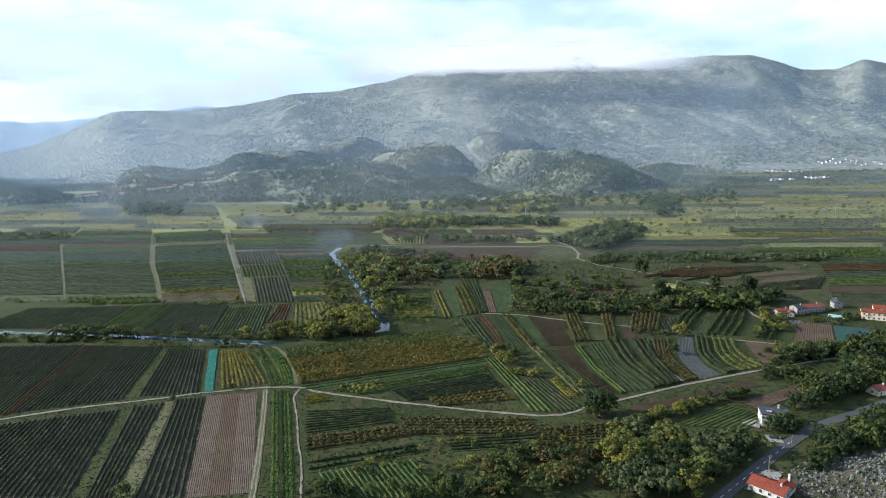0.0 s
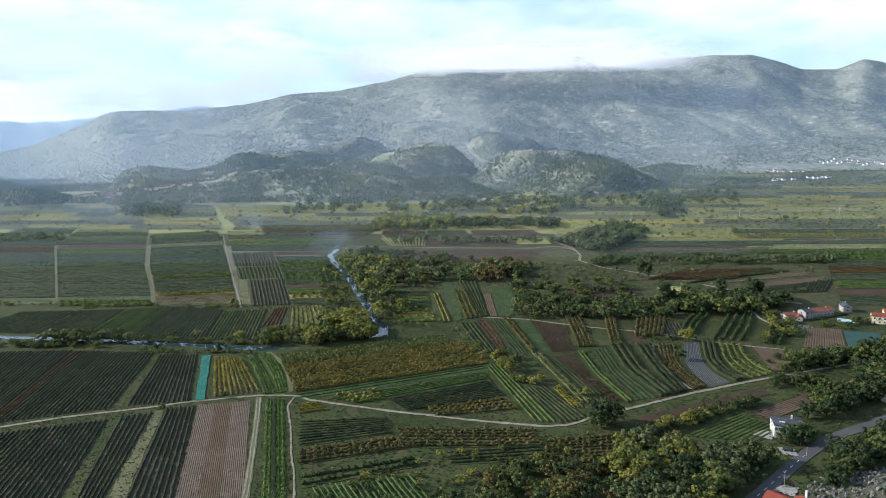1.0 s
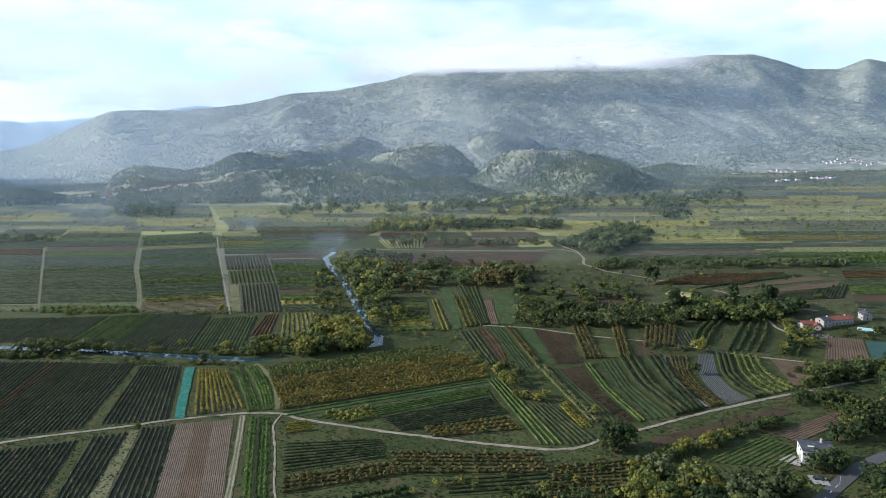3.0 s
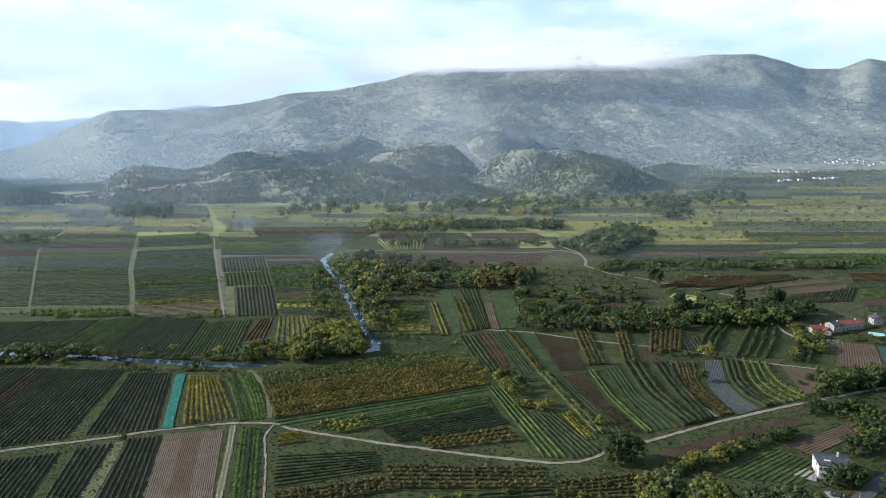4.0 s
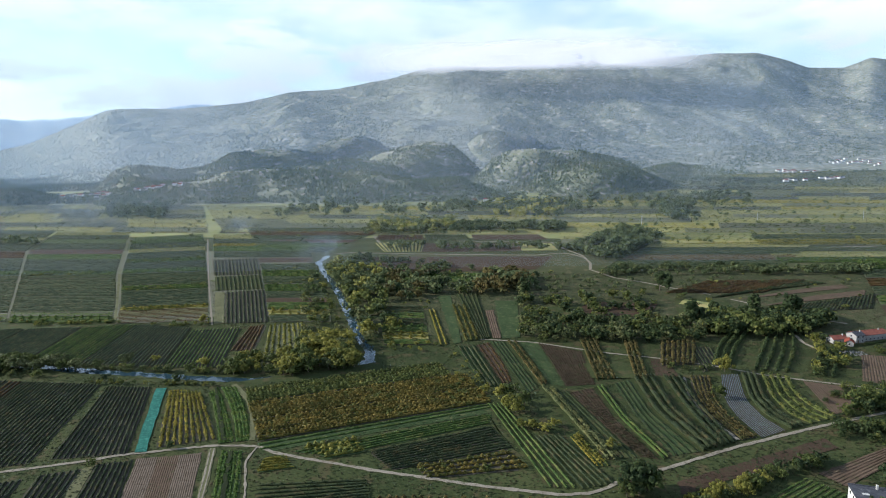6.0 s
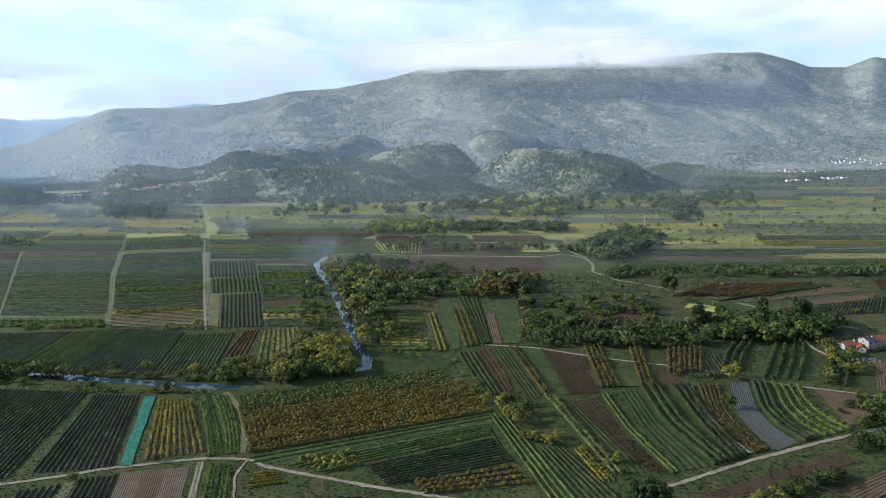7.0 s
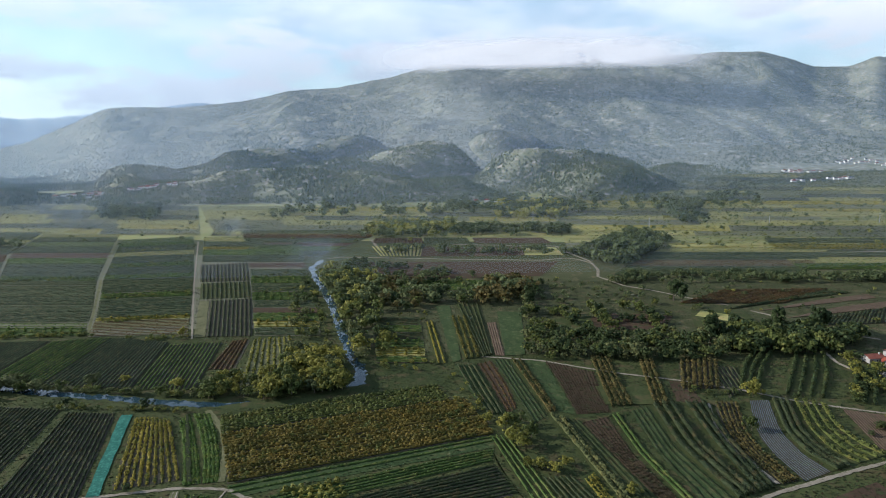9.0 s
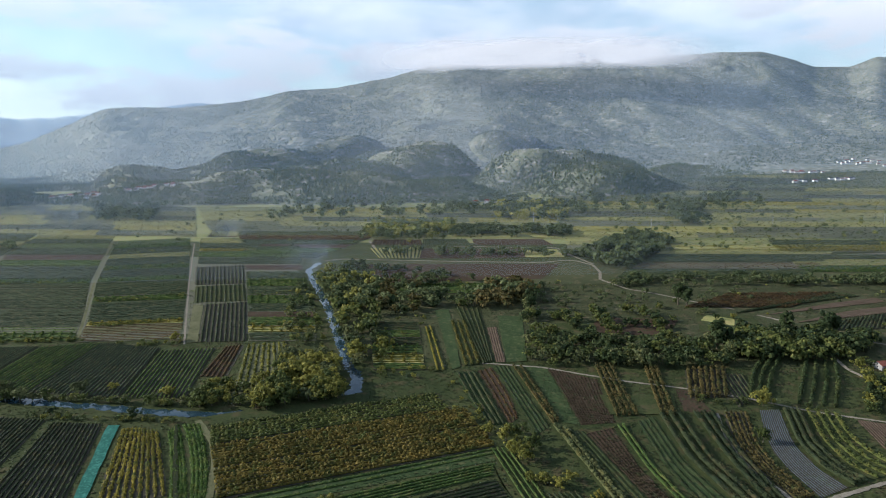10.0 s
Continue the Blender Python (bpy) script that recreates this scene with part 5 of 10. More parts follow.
band("orchard", [(57.2, 409.8), (65.8, 367.6), (73.3, 327.8)],
     [(65.0, 409.4), (72.1, 367.3), (78.9, 327.6)], LEAF_GREY, GRASS, rows=2, height=2.8, width=2.3, per=14.0, size=0.58, gap=2.8, row="orchard_bush", label="grey-green olive rows on grass")
band("vineyard", [(61.6, 349.4), (64.6, 335.6), (67.3, 322.0)],
     [(67.0, 352.8), (70.1, 337.0), (74.5, 322.7)], VINE_GOLD, WEEDS, rows=3, height=1.6, width=1.8, per=7.0, size=0.6, gap=2.6, row="orchard_bush", label="yellow shrub rows on weeds")
band("meadow_strip", [(65.0, 407.7), (73.0, 367.3), (80.1, 328.6)],
     [(72.5, 403.9), (80.5, 365.0), (88.7, 329.8)], RANK_WEED, GRASS, rows=3, height=0.5, width=1.6, per=3.0, row="grass_tuft_line", label="dark grass strip beside olive rows")
band("tilled_field", [(72.8, 402.3), (80.8, 363.6), (89.4, 330.3)],
     [(87.4, 408.2), (88.8, 366.6), (97.0, 326.9)], DRY_WEED, RUST, rows=7, height=0.5, width=1.2, per=3.0, size=0.55, gap=2.4, row="stubble_line", label="bare rust-brown field with weeds")
band("vineyard", [(89.1, 409.9), (90.8, 368.5), (98.2, 326.9)],
     [(94.1, 411.4), (95.2, 369.7), (102.4, 329.3)], VINE_MID, GRASS, rows=2, height=1.4, width=1.2, per=6.0, label="rusty vine rows with stakes on grass")
band("meadow_strip", [(100.9, 414.5), (99.8, 367.4), (104.3, 330.3)],
     [(111.7, 419.3), (109.7, 374.6), (117.9, 333.5)], RANK_WEED, WEEDS, rows=4, height=0.35, width=1.6, per=3.0, row="grass_tuft_line", label="bright grass strip between vine rows")
band("vineyard", [(113.4, 422.9), (110.3, 377.4), (118.4, 333.5)],
     [(127.4, 424.1), (123.5, 378.2), (127.5, 337.5)], VINE, GRASS, rows=3, height=2.4, width=2.0, per=13.0, size=0.5, label="curving dark green hedge rows on grass")
band("vineyard", [(131.5, 423.8), (128.4, 380.9), (128.5, 337.4)],
     [(143.9, 423.2), (138.2, 383.4), (137.0, 341.0)], VINE, GRASS, rows=3, height=2.3, width=1.9, per=13.0, size=0.5, label="curving dark green hedge rows on grass")
band("orchard", [(147.9, 423.0), (139.8, 393.3), (137.7, 370.5), (140.7, 343.2)],
     [(160.2, 422.3), (149.2, 390.5), (146.5, 366.7), (149.5, 345.7)], ORCHARD, SOIL, rows=5, height=1.7, width=1.8, per=9.0, size=0.55, gap=2.4, row="orchard_bush", label="rusty brown shrub rows on soil")
band("mulch_rows", [(167.4, 424.7), (154.2, 391.8), (150.0, 367.9), (151.3, 345.1)],
     [(177.9, 425.1), (164.7, 388.2), (162.7, 366.0), (166.3, 352.3)], FILM, SOIL, rows=11, height=0.22, width=0.42, per=0.0, row="film_strip", label="strips of blue-grey mulch film over dark soil")
band("vineyard", [(178.9, 425.1), (165.9, 388.1), (164.1, 365.9), (168.8, 353.4)],
     [(188.9, 424.5), (176.0, 389.2), (174.0, 368.2), (178.0, 356.8)], VINE, GRASS, rows=3, height=2.2, width=1.8, per=11.0, size=0.5, label="curving green vine rows on grass")
band("orchard", [(189.9, 424.5), (177.8, 389.1), (175.1, 368.1), (180.4, 357.9)],
     [(205.2, 419.9), (196.4, 394.5), (196.6, 374.8), (200.8, 366.3)], LEAF_MID, GRASS, rows=4, height=2.4, width=2.6, per=12.0, size=0.58, gap=2.9, row="orchard_bush", label="overgrown green and yellow orchard rows")

band("orchard", [(170.7, 445.5), (188.7, 478.6), (209.7, 504.8)], [(180.7, 438.7), (201.7, 472.9), (221.0, 499.9)], LEAF_DARK, GRASS, rows=3, height=3.4, width=2.8, per=15.0, size=0.62, gap=3.0,
     row="orchard_bush", label="tall dark green orchard rows on grass")
band("orchard", [(188.9, 432.3), (210.8, 466.4), (230.4, 496.6)], [(210.2, 425.3), (233.8, 459.3), (251.3, 492.6)], LEAF_DARK, GRASS, rows=4, height=3.4, width=2.8, per=15.0, size=0.62, gap=3.0,
     row="orchard_bush", label="tall dark green orchard rows on grass")
band("orchard", [(219.6, 422.0), (237.3, 448.1), (251.8, 467.5)], [(230.5, 414.9), (250.2, 442.0), (262.8, 463.3)], LEAF_DARK, GRASS, rows=3, height=3.4, width=2.8, per=15.0, size=0.62, gap=3.0,
     row="orchard_bush", label="tall dark green orchard rows on grass")

# fields south of the long lane
plot("vineyard", [(97.7, 308.7), (180.0, 344.1), (180.1, 334.6), (96.3, 299.1)], None, RUST,
     label="bare brown ditch strip beside the lane")
plot("meadow", [(113.9, 287.8), (151.1, 310.4), (163.2, 293.2), (145.4, 280.2)], VINE_MID, GRASS, spacing=2.6, per=3.0, height=0.5, width=0.9,
     label="low green crop rows in a meadow")
plot("tilled_field", [(158.4, 312.9), (200.6, 333.5), (206.6, 327.4), (163.8, 302.6)], TILLED, TILLED, spacing=1.5, height=0.1, width=1.1, per=0.0, core=4.0, row='furrow',
     label="pale dry tilled strip of earth")
plot("vineyard", [(-70.1, 285.3), (-26.3, 297.1), (-30.6, 315.2), (-76.2, 313.2)], VINE, GRASS, spacing=2.6, height=1.1,
     label="dark green low vine rows")
plot("weed_strip", [(-78.8, 322.1), (-63.1, 325.9), (-69.7, 335.7), (-79.2, 334.6)], VINE_GOLD, WEEDS, spacing=2.6, per=5.0, size=0.6,
     label="yellowing rows beside the track")
plot("orchard", [(-66.4, 268.1), (-19.6, 281.8), (-21.6, 292.3), (-69.5, 282.3)], ORCHARD, GRASS, spacing=3.4, height=2.0, width=2.8, per=11.0, size=0.62, gap=3.0, row='orchard_bush',
     label="rusty shrub rows on soil")
plot("orchard", [(-19.6, 281.8), (46.4, 280.0), (43.5, 297.7), (-25.2, 302.3)], ORCHARD, GRASS, spacing=3.4, height=2.0, width=1.9, per=7.0, size=0.75, gap=3.2, row='orchard_bush',
     label="rusty and green overgrown shrub rows")
plot("vineyard", [(2.2, 265.1), (44.6, 268.7), (43.9, 281.3), (-0.3, 277.4)], VINE, GRASS, spacing=2.8,
     label="dark green low rows on grass")
plot("vineyard", [(-46.5, 229.1), (-57.2, 248.7), (-15.8, 258.1), (-0.8, 227.4)], VINE_MID, WEEDS, spacing=2.4, height=1.3,
     label="bright green vine rows on weeds")
plot("orchard", [(-61.0, 248.8), (-13.5, 264.8), (-15.1, 273.5), (-63.4, 260.1)], LEAF_DARK, GRASS, spacing=4.2, height=2.2, width=2.5, per=11.0, size=0.62, gap=3.0, row='orchard_bush',
     label="dark green hedge rows on grass")
plot("orchard", [(41.1, 263.5), (93.2, 263.9), (98.7, 293.0), (47.4, 286.0)], ORCHARD, GRASS, spacing=3.0, height=1.8, width=1.7, per=7.0, size=0.7, gap=2.8, row='orchard_bush',
     label="rusty overgrown vine rows")

# vineyards across the river
plot("vineyard", [(-178.9, 455.1), (-192.7, 536.2), (-156.1, 539.9), (-141.6, 453.0)], VINE_MID, SOIL, spacing=2.6,
     label="green vine rows across the river")
plot("vineyard", [(-237.1, 465.1), (-242.3, 555.6), (-196.1, 542.6), (-180.0, 455.2)], HAZED_VINE, SOIL, spacing=2.6,
     label="dark vine rows across the river")
plot("vineyard", [(-278.2, 472.0), (-283.8, 548.7), (-244.2, 555.7), (-238.3, 465.1)], VINE_MID, SOIL, spacing=2.8,
     label="green vine rows across the river")
plot("vineyard", [(-323.7, 480.6), (-327.5, 548.5), (-287.1, 550.5), (-279.9, 472.1)], HAZED_VINE, SOIL, spacing=2.8,
     label="dark vine rows across the river")
plot("vineyard", [(-386.0, 487.9), (-378.4, 548.8), (-330.4, 548.7), (-326.2, 480.7)], HAZED_VINE, SOIL, spacing=2.8,
     label="dark vine rows across the river")
plot("tilled_field", [(-146.4, 485.8), (-149.6, 542.6), (-139.4, 546.7), (-130.0, 484.8)], VINE_RUST, RUST, spacing=3, height=1.0, width=1.4, per=4.0,
     label="reddish-purple autumn shrubs on soil")
plot("meadow", [(-115.0, 451.5), (-135.2, 544.8), (-109.1, 551.1), (-91.5, 497.9)], LEAF_GOLD, VERGE, spacing=5, height=1.6, width=2.5, per=4.0, gap=5.0, size=0.9,
     label="yellow and brown rough ground with shrubs")

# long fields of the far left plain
plot("meadow_strip", [(-478.6, 578.7), (-362.8, 572.3), (-377.2, 595.4), (-494.0, 602.2)], VINE_MID, HAZED_SOIL, spacing=5.5, per=1.0, size=0.78, core=3.9000000000000004, width=2.0, height=0.45,
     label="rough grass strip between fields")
plot("vineyard", [(-496.5, 606.1), (-379.6, 599.2), (-421.5, 666.6), (-541.6, 674.6)], HAZED_VINE, HAZED_SOIL, spacing=3.9, per=1.0, size=0.78, core=3.9000000000000004, width=1.43,
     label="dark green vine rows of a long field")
plot("vineyard", [(-543.5, 677.6), (-423.3, 669.5), (-456.4, 722.6), (-578.9, 731.6)], HAZED_VINE, HAZED_SOIL, spacing=3.9, per=1.0, size=0.78, core=3.9000000000000004, width=1.43,
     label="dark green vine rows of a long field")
plot("vineyard", [(-581.3, 735.1), (-458.5, 726.1), (-484.3, 767.4), (-608.9, 777.2)], HAZED_VINE, HAZED_SOIL, spacing=3.9, per=1.0, size=0.78, core=3.9000000000000004, width=1.43,
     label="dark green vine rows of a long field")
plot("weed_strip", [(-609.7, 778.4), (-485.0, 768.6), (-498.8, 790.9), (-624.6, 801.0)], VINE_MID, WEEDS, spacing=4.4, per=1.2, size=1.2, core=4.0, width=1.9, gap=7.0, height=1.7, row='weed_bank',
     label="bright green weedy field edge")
plot("vineyard", [(-625.4, 802.3), (-499.6, 792.1), (-551.8, 875.9), (-681.5, 887.7)], HAZED_VINE, HAZED_SOIL, spacing=3.9, per=1.0, size=0.78, core=3.9000000000000004, width=1.43,
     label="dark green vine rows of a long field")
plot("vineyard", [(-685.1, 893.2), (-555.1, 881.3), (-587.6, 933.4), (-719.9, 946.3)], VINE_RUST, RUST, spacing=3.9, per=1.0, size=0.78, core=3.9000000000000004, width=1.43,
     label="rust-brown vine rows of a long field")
plot("vineyard", [(-723.1, 952.6), (-590.8, 939.6), (-619.9, 1008.9), (-747.9, 1022.5)], HAZED_VINE, HAZED_SOIL, spacing=3.9, per=1.0, size=0.78, core=3.9000000000000004, width=1.43,
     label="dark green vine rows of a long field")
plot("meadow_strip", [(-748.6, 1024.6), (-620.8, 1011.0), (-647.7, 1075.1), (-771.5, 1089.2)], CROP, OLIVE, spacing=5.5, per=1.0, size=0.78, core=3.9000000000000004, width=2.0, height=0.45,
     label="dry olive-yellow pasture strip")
plot("vineyard", [(-772.4, 1091.6), (-648.7, 1077.5), (-685.8, 1165.6), (-803.8, 1180.3)], HAZED_VINE, HAZED_SOIL, spacing=3.9, per=1.0, size=0.78, core=3.9000000000000004, width=1.43,
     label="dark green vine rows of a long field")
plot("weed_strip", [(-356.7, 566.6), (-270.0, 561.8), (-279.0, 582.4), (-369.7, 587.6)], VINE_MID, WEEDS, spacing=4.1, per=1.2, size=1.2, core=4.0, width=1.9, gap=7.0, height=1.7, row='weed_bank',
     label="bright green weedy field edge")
plot("meadow_strip", [(-371.0, 589.7), (-279.9, 584.5), (-285.6, 597.6), (-379.3, 603.2)], VINE_MID, HAZED_SOIL, spacing=5.0, per=1.08, size=0.72, core=3.5999999999999996, width=1.8, height=0.45,
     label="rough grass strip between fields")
plot("vineyard", [(-379.7, 603.8), (-285.9, 598.3), (-312.4, 651.8), (-413.3, 658.4)], HAZED_VINE, HAZED_SOIL, spacing=3.6, per=1.08, size=0.72, core=3.5999999999999996, width=1.32,
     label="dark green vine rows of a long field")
plot("vineyard", [(-415.1, 661.2), (-313.8, 654.5), (-355.3, 734.3), (-465.3, 742.6)], HAZED_VINE, HAZED_SOIL, spacing=3.6, per=1.08, size=0.72, core=3.5999999999999996, width=1.32,
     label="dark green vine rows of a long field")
plot("vineyard", [(-467.6, 746.3), (-357.2, 737.9), (-367.8, 758.3), (-480.4, 767.1)], HAZED_VINE, HAZED_SOIL, spacing=3.6, per=1.08, size=0.72, core=3.5999999999999996, width=1.32,
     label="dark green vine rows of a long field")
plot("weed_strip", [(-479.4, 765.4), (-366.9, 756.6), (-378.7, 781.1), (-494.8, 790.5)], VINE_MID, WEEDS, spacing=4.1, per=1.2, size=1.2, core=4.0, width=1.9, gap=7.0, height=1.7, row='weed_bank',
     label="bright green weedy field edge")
plot("vineyard", [(-495.6, 791.7), (-379.2, 782.3), (-413.1, 856.3), (-542.6, 868.0)], HAZED_VINE, HAZED_SOIL, spacing=3.6, per=1.08, size=0.72, core=3.5999999999999996, width=1.32,
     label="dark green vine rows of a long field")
plot("vineyard", [(-543.5, 869.5), (-413.8, 857.8), (-430.6, 894.5), (-566.9, 907.3)], VINE_MID, HAZED_SOIL, spacing=3.6, per=1.08, size=0.72, core=3.5999999999999996, width=1.32,
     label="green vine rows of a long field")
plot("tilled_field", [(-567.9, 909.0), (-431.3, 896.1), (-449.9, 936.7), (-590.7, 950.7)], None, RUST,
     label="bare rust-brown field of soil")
plot("vineyard", [(-591.4, 952.5), (-450.8, 938.5), (-476.0, 993.7), (-614.6, 1008.4)], HAZED_VINE, HAZED_SOIL, spacing=3.6, per=1.08, size=0.72, core=3.5999999999999996, width=1.32,
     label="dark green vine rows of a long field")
plot("meadow_strip", [(-615.4, 1010.4), (-476.9, 995.7), (-494.3, 1036.0), (-632.4, 1051.4)], VINE_MID, HAZED_SOIL, spacing=5.0, per=1.08, size=0.72, core=3.5999999999999996, width=1.8, height=0.45,
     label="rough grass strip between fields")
plot("vineyard", [(-633.4, 1053.6), (-495.2, 1038.3), (-514.4, 1082.7), (-652.0, 1098.7)], HAZED_VINE, HAZED_SOIL, spacing=3.6, per=1.08, size=0.72, core=3.5999999999999996, width=1.32,
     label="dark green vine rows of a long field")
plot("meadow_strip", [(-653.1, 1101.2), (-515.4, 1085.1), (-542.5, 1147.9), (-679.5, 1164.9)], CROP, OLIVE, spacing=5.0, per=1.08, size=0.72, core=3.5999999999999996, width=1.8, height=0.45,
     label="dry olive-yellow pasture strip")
plot("tilled_field", [(-264.1, 558.9), (-190.4, 562.7), (-198.2, 583.6), (-272.7, 579.2)], VINE_RUST, HAZED_SOIL, spacing=4.6, per=1.18, size=0.66, core=3.3000000000000003, width=1.7, height=0.45,
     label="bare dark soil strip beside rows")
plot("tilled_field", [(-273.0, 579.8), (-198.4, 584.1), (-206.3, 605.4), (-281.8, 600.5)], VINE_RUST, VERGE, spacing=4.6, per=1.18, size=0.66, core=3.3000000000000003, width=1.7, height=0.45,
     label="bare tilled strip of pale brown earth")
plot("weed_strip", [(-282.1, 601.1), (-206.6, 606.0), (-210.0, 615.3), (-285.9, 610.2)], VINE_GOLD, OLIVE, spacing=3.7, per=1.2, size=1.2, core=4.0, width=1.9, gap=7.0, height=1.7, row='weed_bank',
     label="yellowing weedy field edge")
plot("vineyard", [(-286.2, 610.8), (-210.3, 616.0), (-234.5, 680.1), (-318.0, 673.6)], HAZED_VINE, HAZED_SOIL, spacing=3.3, per=1.18, size=0.66, core=3.3000000000000003, width=1.21,
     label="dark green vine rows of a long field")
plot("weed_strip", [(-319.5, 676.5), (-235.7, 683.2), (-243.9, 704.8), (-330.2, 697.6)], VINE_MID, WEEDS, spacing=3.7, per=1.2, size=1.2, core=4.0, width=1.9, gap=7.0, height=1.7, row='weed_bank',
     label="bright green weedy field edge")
plot("vineyard", [(-331.9, 700.8), (-245.1, 708.1), (-268.4, 769.4), (-362.3, 760.5)], HAZED_VINE, HAZED_SOIL, spacing=3.3, per=1.18, size=0.66, core=3.3000000000000003, width=1.21,
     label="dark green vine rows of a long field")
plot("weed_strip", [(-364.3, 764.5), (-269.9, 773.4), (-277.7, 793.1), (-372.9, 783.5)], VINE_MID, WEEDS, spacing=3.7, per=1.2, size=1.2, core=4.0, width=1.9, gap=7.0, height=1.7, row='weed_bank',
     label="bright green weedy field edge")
plot("vineyard", [(-373.4, 784.7), (-278.2, 794.3), (-296.0, 839.0), (-392.7, 827.7)], HAZED_VINE, HAZED_SOIL, spacing=3.3, per=1.18, size=0.66, core=3.3000000000000003, width=1.21,
     label="dark green vine rows of a long field")
plot("weed_strip", [(-393.3, 829.0), (-296.6, 840.4), (-306.1, 864.3), (-403.6, 852.0)], VINE_MID, WEEDS, spacing=3.7, per=1.2, size=1.2, core=4.0, width=1.9, gap=7.0, height=1.7, row='weed_bank',
     label="bright green weedy field edge")
plot("vineyard", [(-404.2, 853.4), (-306.7, 865.8), (-326.7, 916.1), (-425.9, 901.8)], HAZED_VINE, HAZED_SOIL, spacing=3.3, per=1.18, size=0.66, core=3.3000000000000003, width=1.21,
     label="dark green vine rows of a long field")
plot("meadow_strip", [(-426.6, 903.4), (-327.4, 917.9), (-340.9, 951.7), (-441.1, 935.8)], CROP, OLIVE, spacing=4.6, per=1.18, size=0.66, core=3.3000000000000003, width=1.7, height=0.45,
     label="dry olive-yellow pasture strip")
plot("vineyard", [(-441.9, 937.6), (-341.7, 953.6), (-360.5, 1000.9), (-462.1, 982.7)], HAZED_VINE, HAZED_SOIL, spacing=3.3, per=1.18, size=0.66, core=3.3000000000000003, width=1.21,
     label="dark green vine rows of a long field")
plot("weed_strip", [(-463.0, 984.6), (-361.3, 1002.9), (-373.3, 1033.1), (-475.3, 1013.3)], VINE_MID, WEEDS, spacing=3.7, per=1.2, size=1.2, core=4.0, width=1.9, gap=7.0, height=1.7, row='weed_bank',
     label="bright green weedy field edge")
plot("meadow_strip", [(-476.2, 1015.4), (-374.2, 1035.4), (-392.0, 1080.0), (-493.9, 1057.6)], VINE_MID, HAZED_SOIL, spacing=4.6, per=1.18, size=0.66, core=3.3000000000000003, width=1.7, height=0.45,
     label="rough grass strip between fields")
plot("vineyard", [(-173.2, 554.3), (-210.1, 661.6), (-174.4, 669.2), (-139.0, 555.0)], VINE, SOIL, spacing=3.4, per=3.0, size=0.6, width=1.2,
     label="dark green vine rows on dark soil")
plot("meadow_strip", [(-181.4, 552.2), (-220.6, 662.4), (-211.2, 661.7), (-174.1, 554.4)], None, VERGE,
     label="dry grass strip beside vines")
plot("vineyard", [(-222.8, 670.5), (-247.5, 735.3), (-198.9, 741.7), (-176.3, 673.4)], VINE, GRASS, spacing=4.2, per=2.5, size=0.7, width=1.5,
     label="dark green vine rows on grass")
plot("vineyard", [(-251.2, 743.2), (-287.2, 837.2), (-233.3, 846.0), (-200.6, 747.0)], VINE, SOIL, spacing=4.2, per=2.5, size=0.7, width=1.5,
     label="dark green vine rows on dark soil")
plot("vineyard", [(-137.2, 554.5), (-87.4, 551.8), (-91.8, 571.7), (-143.6, 574.7)], HAZED_VINE, HAZED_SOIL, spacing=3.6, per=1.08, size=0.72, core=3.5999999999999996, width=1.32,
     label="dark green vine rows of a long field")
plot("weed_strip", [(-143.8, 575.2), (-91.9, 572.3), (-95.7, 589.4), (-149.4, 592.6)], VINE_GOLD, OLIVE, spacing=4.1, per=1.2, size=1.2, core=4.0, width=1.9, gap=7.0, height=1.7, row='weed_bank',
     label="yellowing weedy field edge")
plot("vineyard", [(-149.6, 593.2), (-95.9, 590.0), (-101.1, 613.5), (-157.2, 617.0)], VINE_MID, HAZED_SOIL, spacing=3.6, per=1.08, size=0.72, core=3.5999999999999996, width=1.32,
     label="green vine rows of a long field")
plot("tilled_field", [(-157.9, 619.4), (-101.6, 615.9), (-105.0, 630.9), (-162.8, 634.7)], None, RUST,
     label="bare rust-brown field of soil")
plot("vineyard", [(-163.0, 635.4), (-105.1, 631.7), (-110.4, 655.5), (-170.8, 659.6)], HAZED_VINE, HAZED_SOIL, spacing=3.6, per=1.08, size=0.72, core=3.5999999999999996, width=1.32,
     label="dark green vine rows of a long field")
plot("weed_strip", [(-171.7, 662.4), (-111.2, 658.3), (-119.7, 689.1), (-181.7, 693.6)], VINE_MID, WEEDS, spacing=4.1, per=1.2, size=1.2, core=4.0, width=1.9, gap=7.0, height=1.7, row='weed_bank',
     label="bright green weedy field edge")
plot("vineyard", [(-182.8, 696.7), (-120.6, 692.2), (-130.2, 727.1), (-194.3, 732.0)], HAZED_VINE, HAZED_SOIL, spacing=3.6, per=1.08, size=0.72, core=3.5999999999999996, width=1.32,
     label="dark green vine rows of a long field")
plot("weed_strip", [(-194.6, 733.0), (-130.5, 728.1), (-141.0, 764.6), (-206.7, 769.9)], VINE_MID, WEEDS, spacing=4.1, per=1.2, size=1.2, core=4.0, width=1.9, gap=7.0, height=1.7, row='weed_bank',
     label="bright green weedy field edge")
plot("vineyard", [(-207.0, 771.1), (-141.4, 765.7), (-151.9, 800.6), (-218.5, 806.3)], HAZED_VINE, HAZED_SOIL, spacing=3.6, per=1.08, size=0.72, core=3.5999999999999996, width=1.32,
     label="dark green vine rows of a long field")
plot("tilled_field", [(-222.1, 817.3), (-155.2, 811.5), (-163.1, 840.6), (-232.0, 846.9)], None, RUST,
     label="bare rust-brown field of soil")
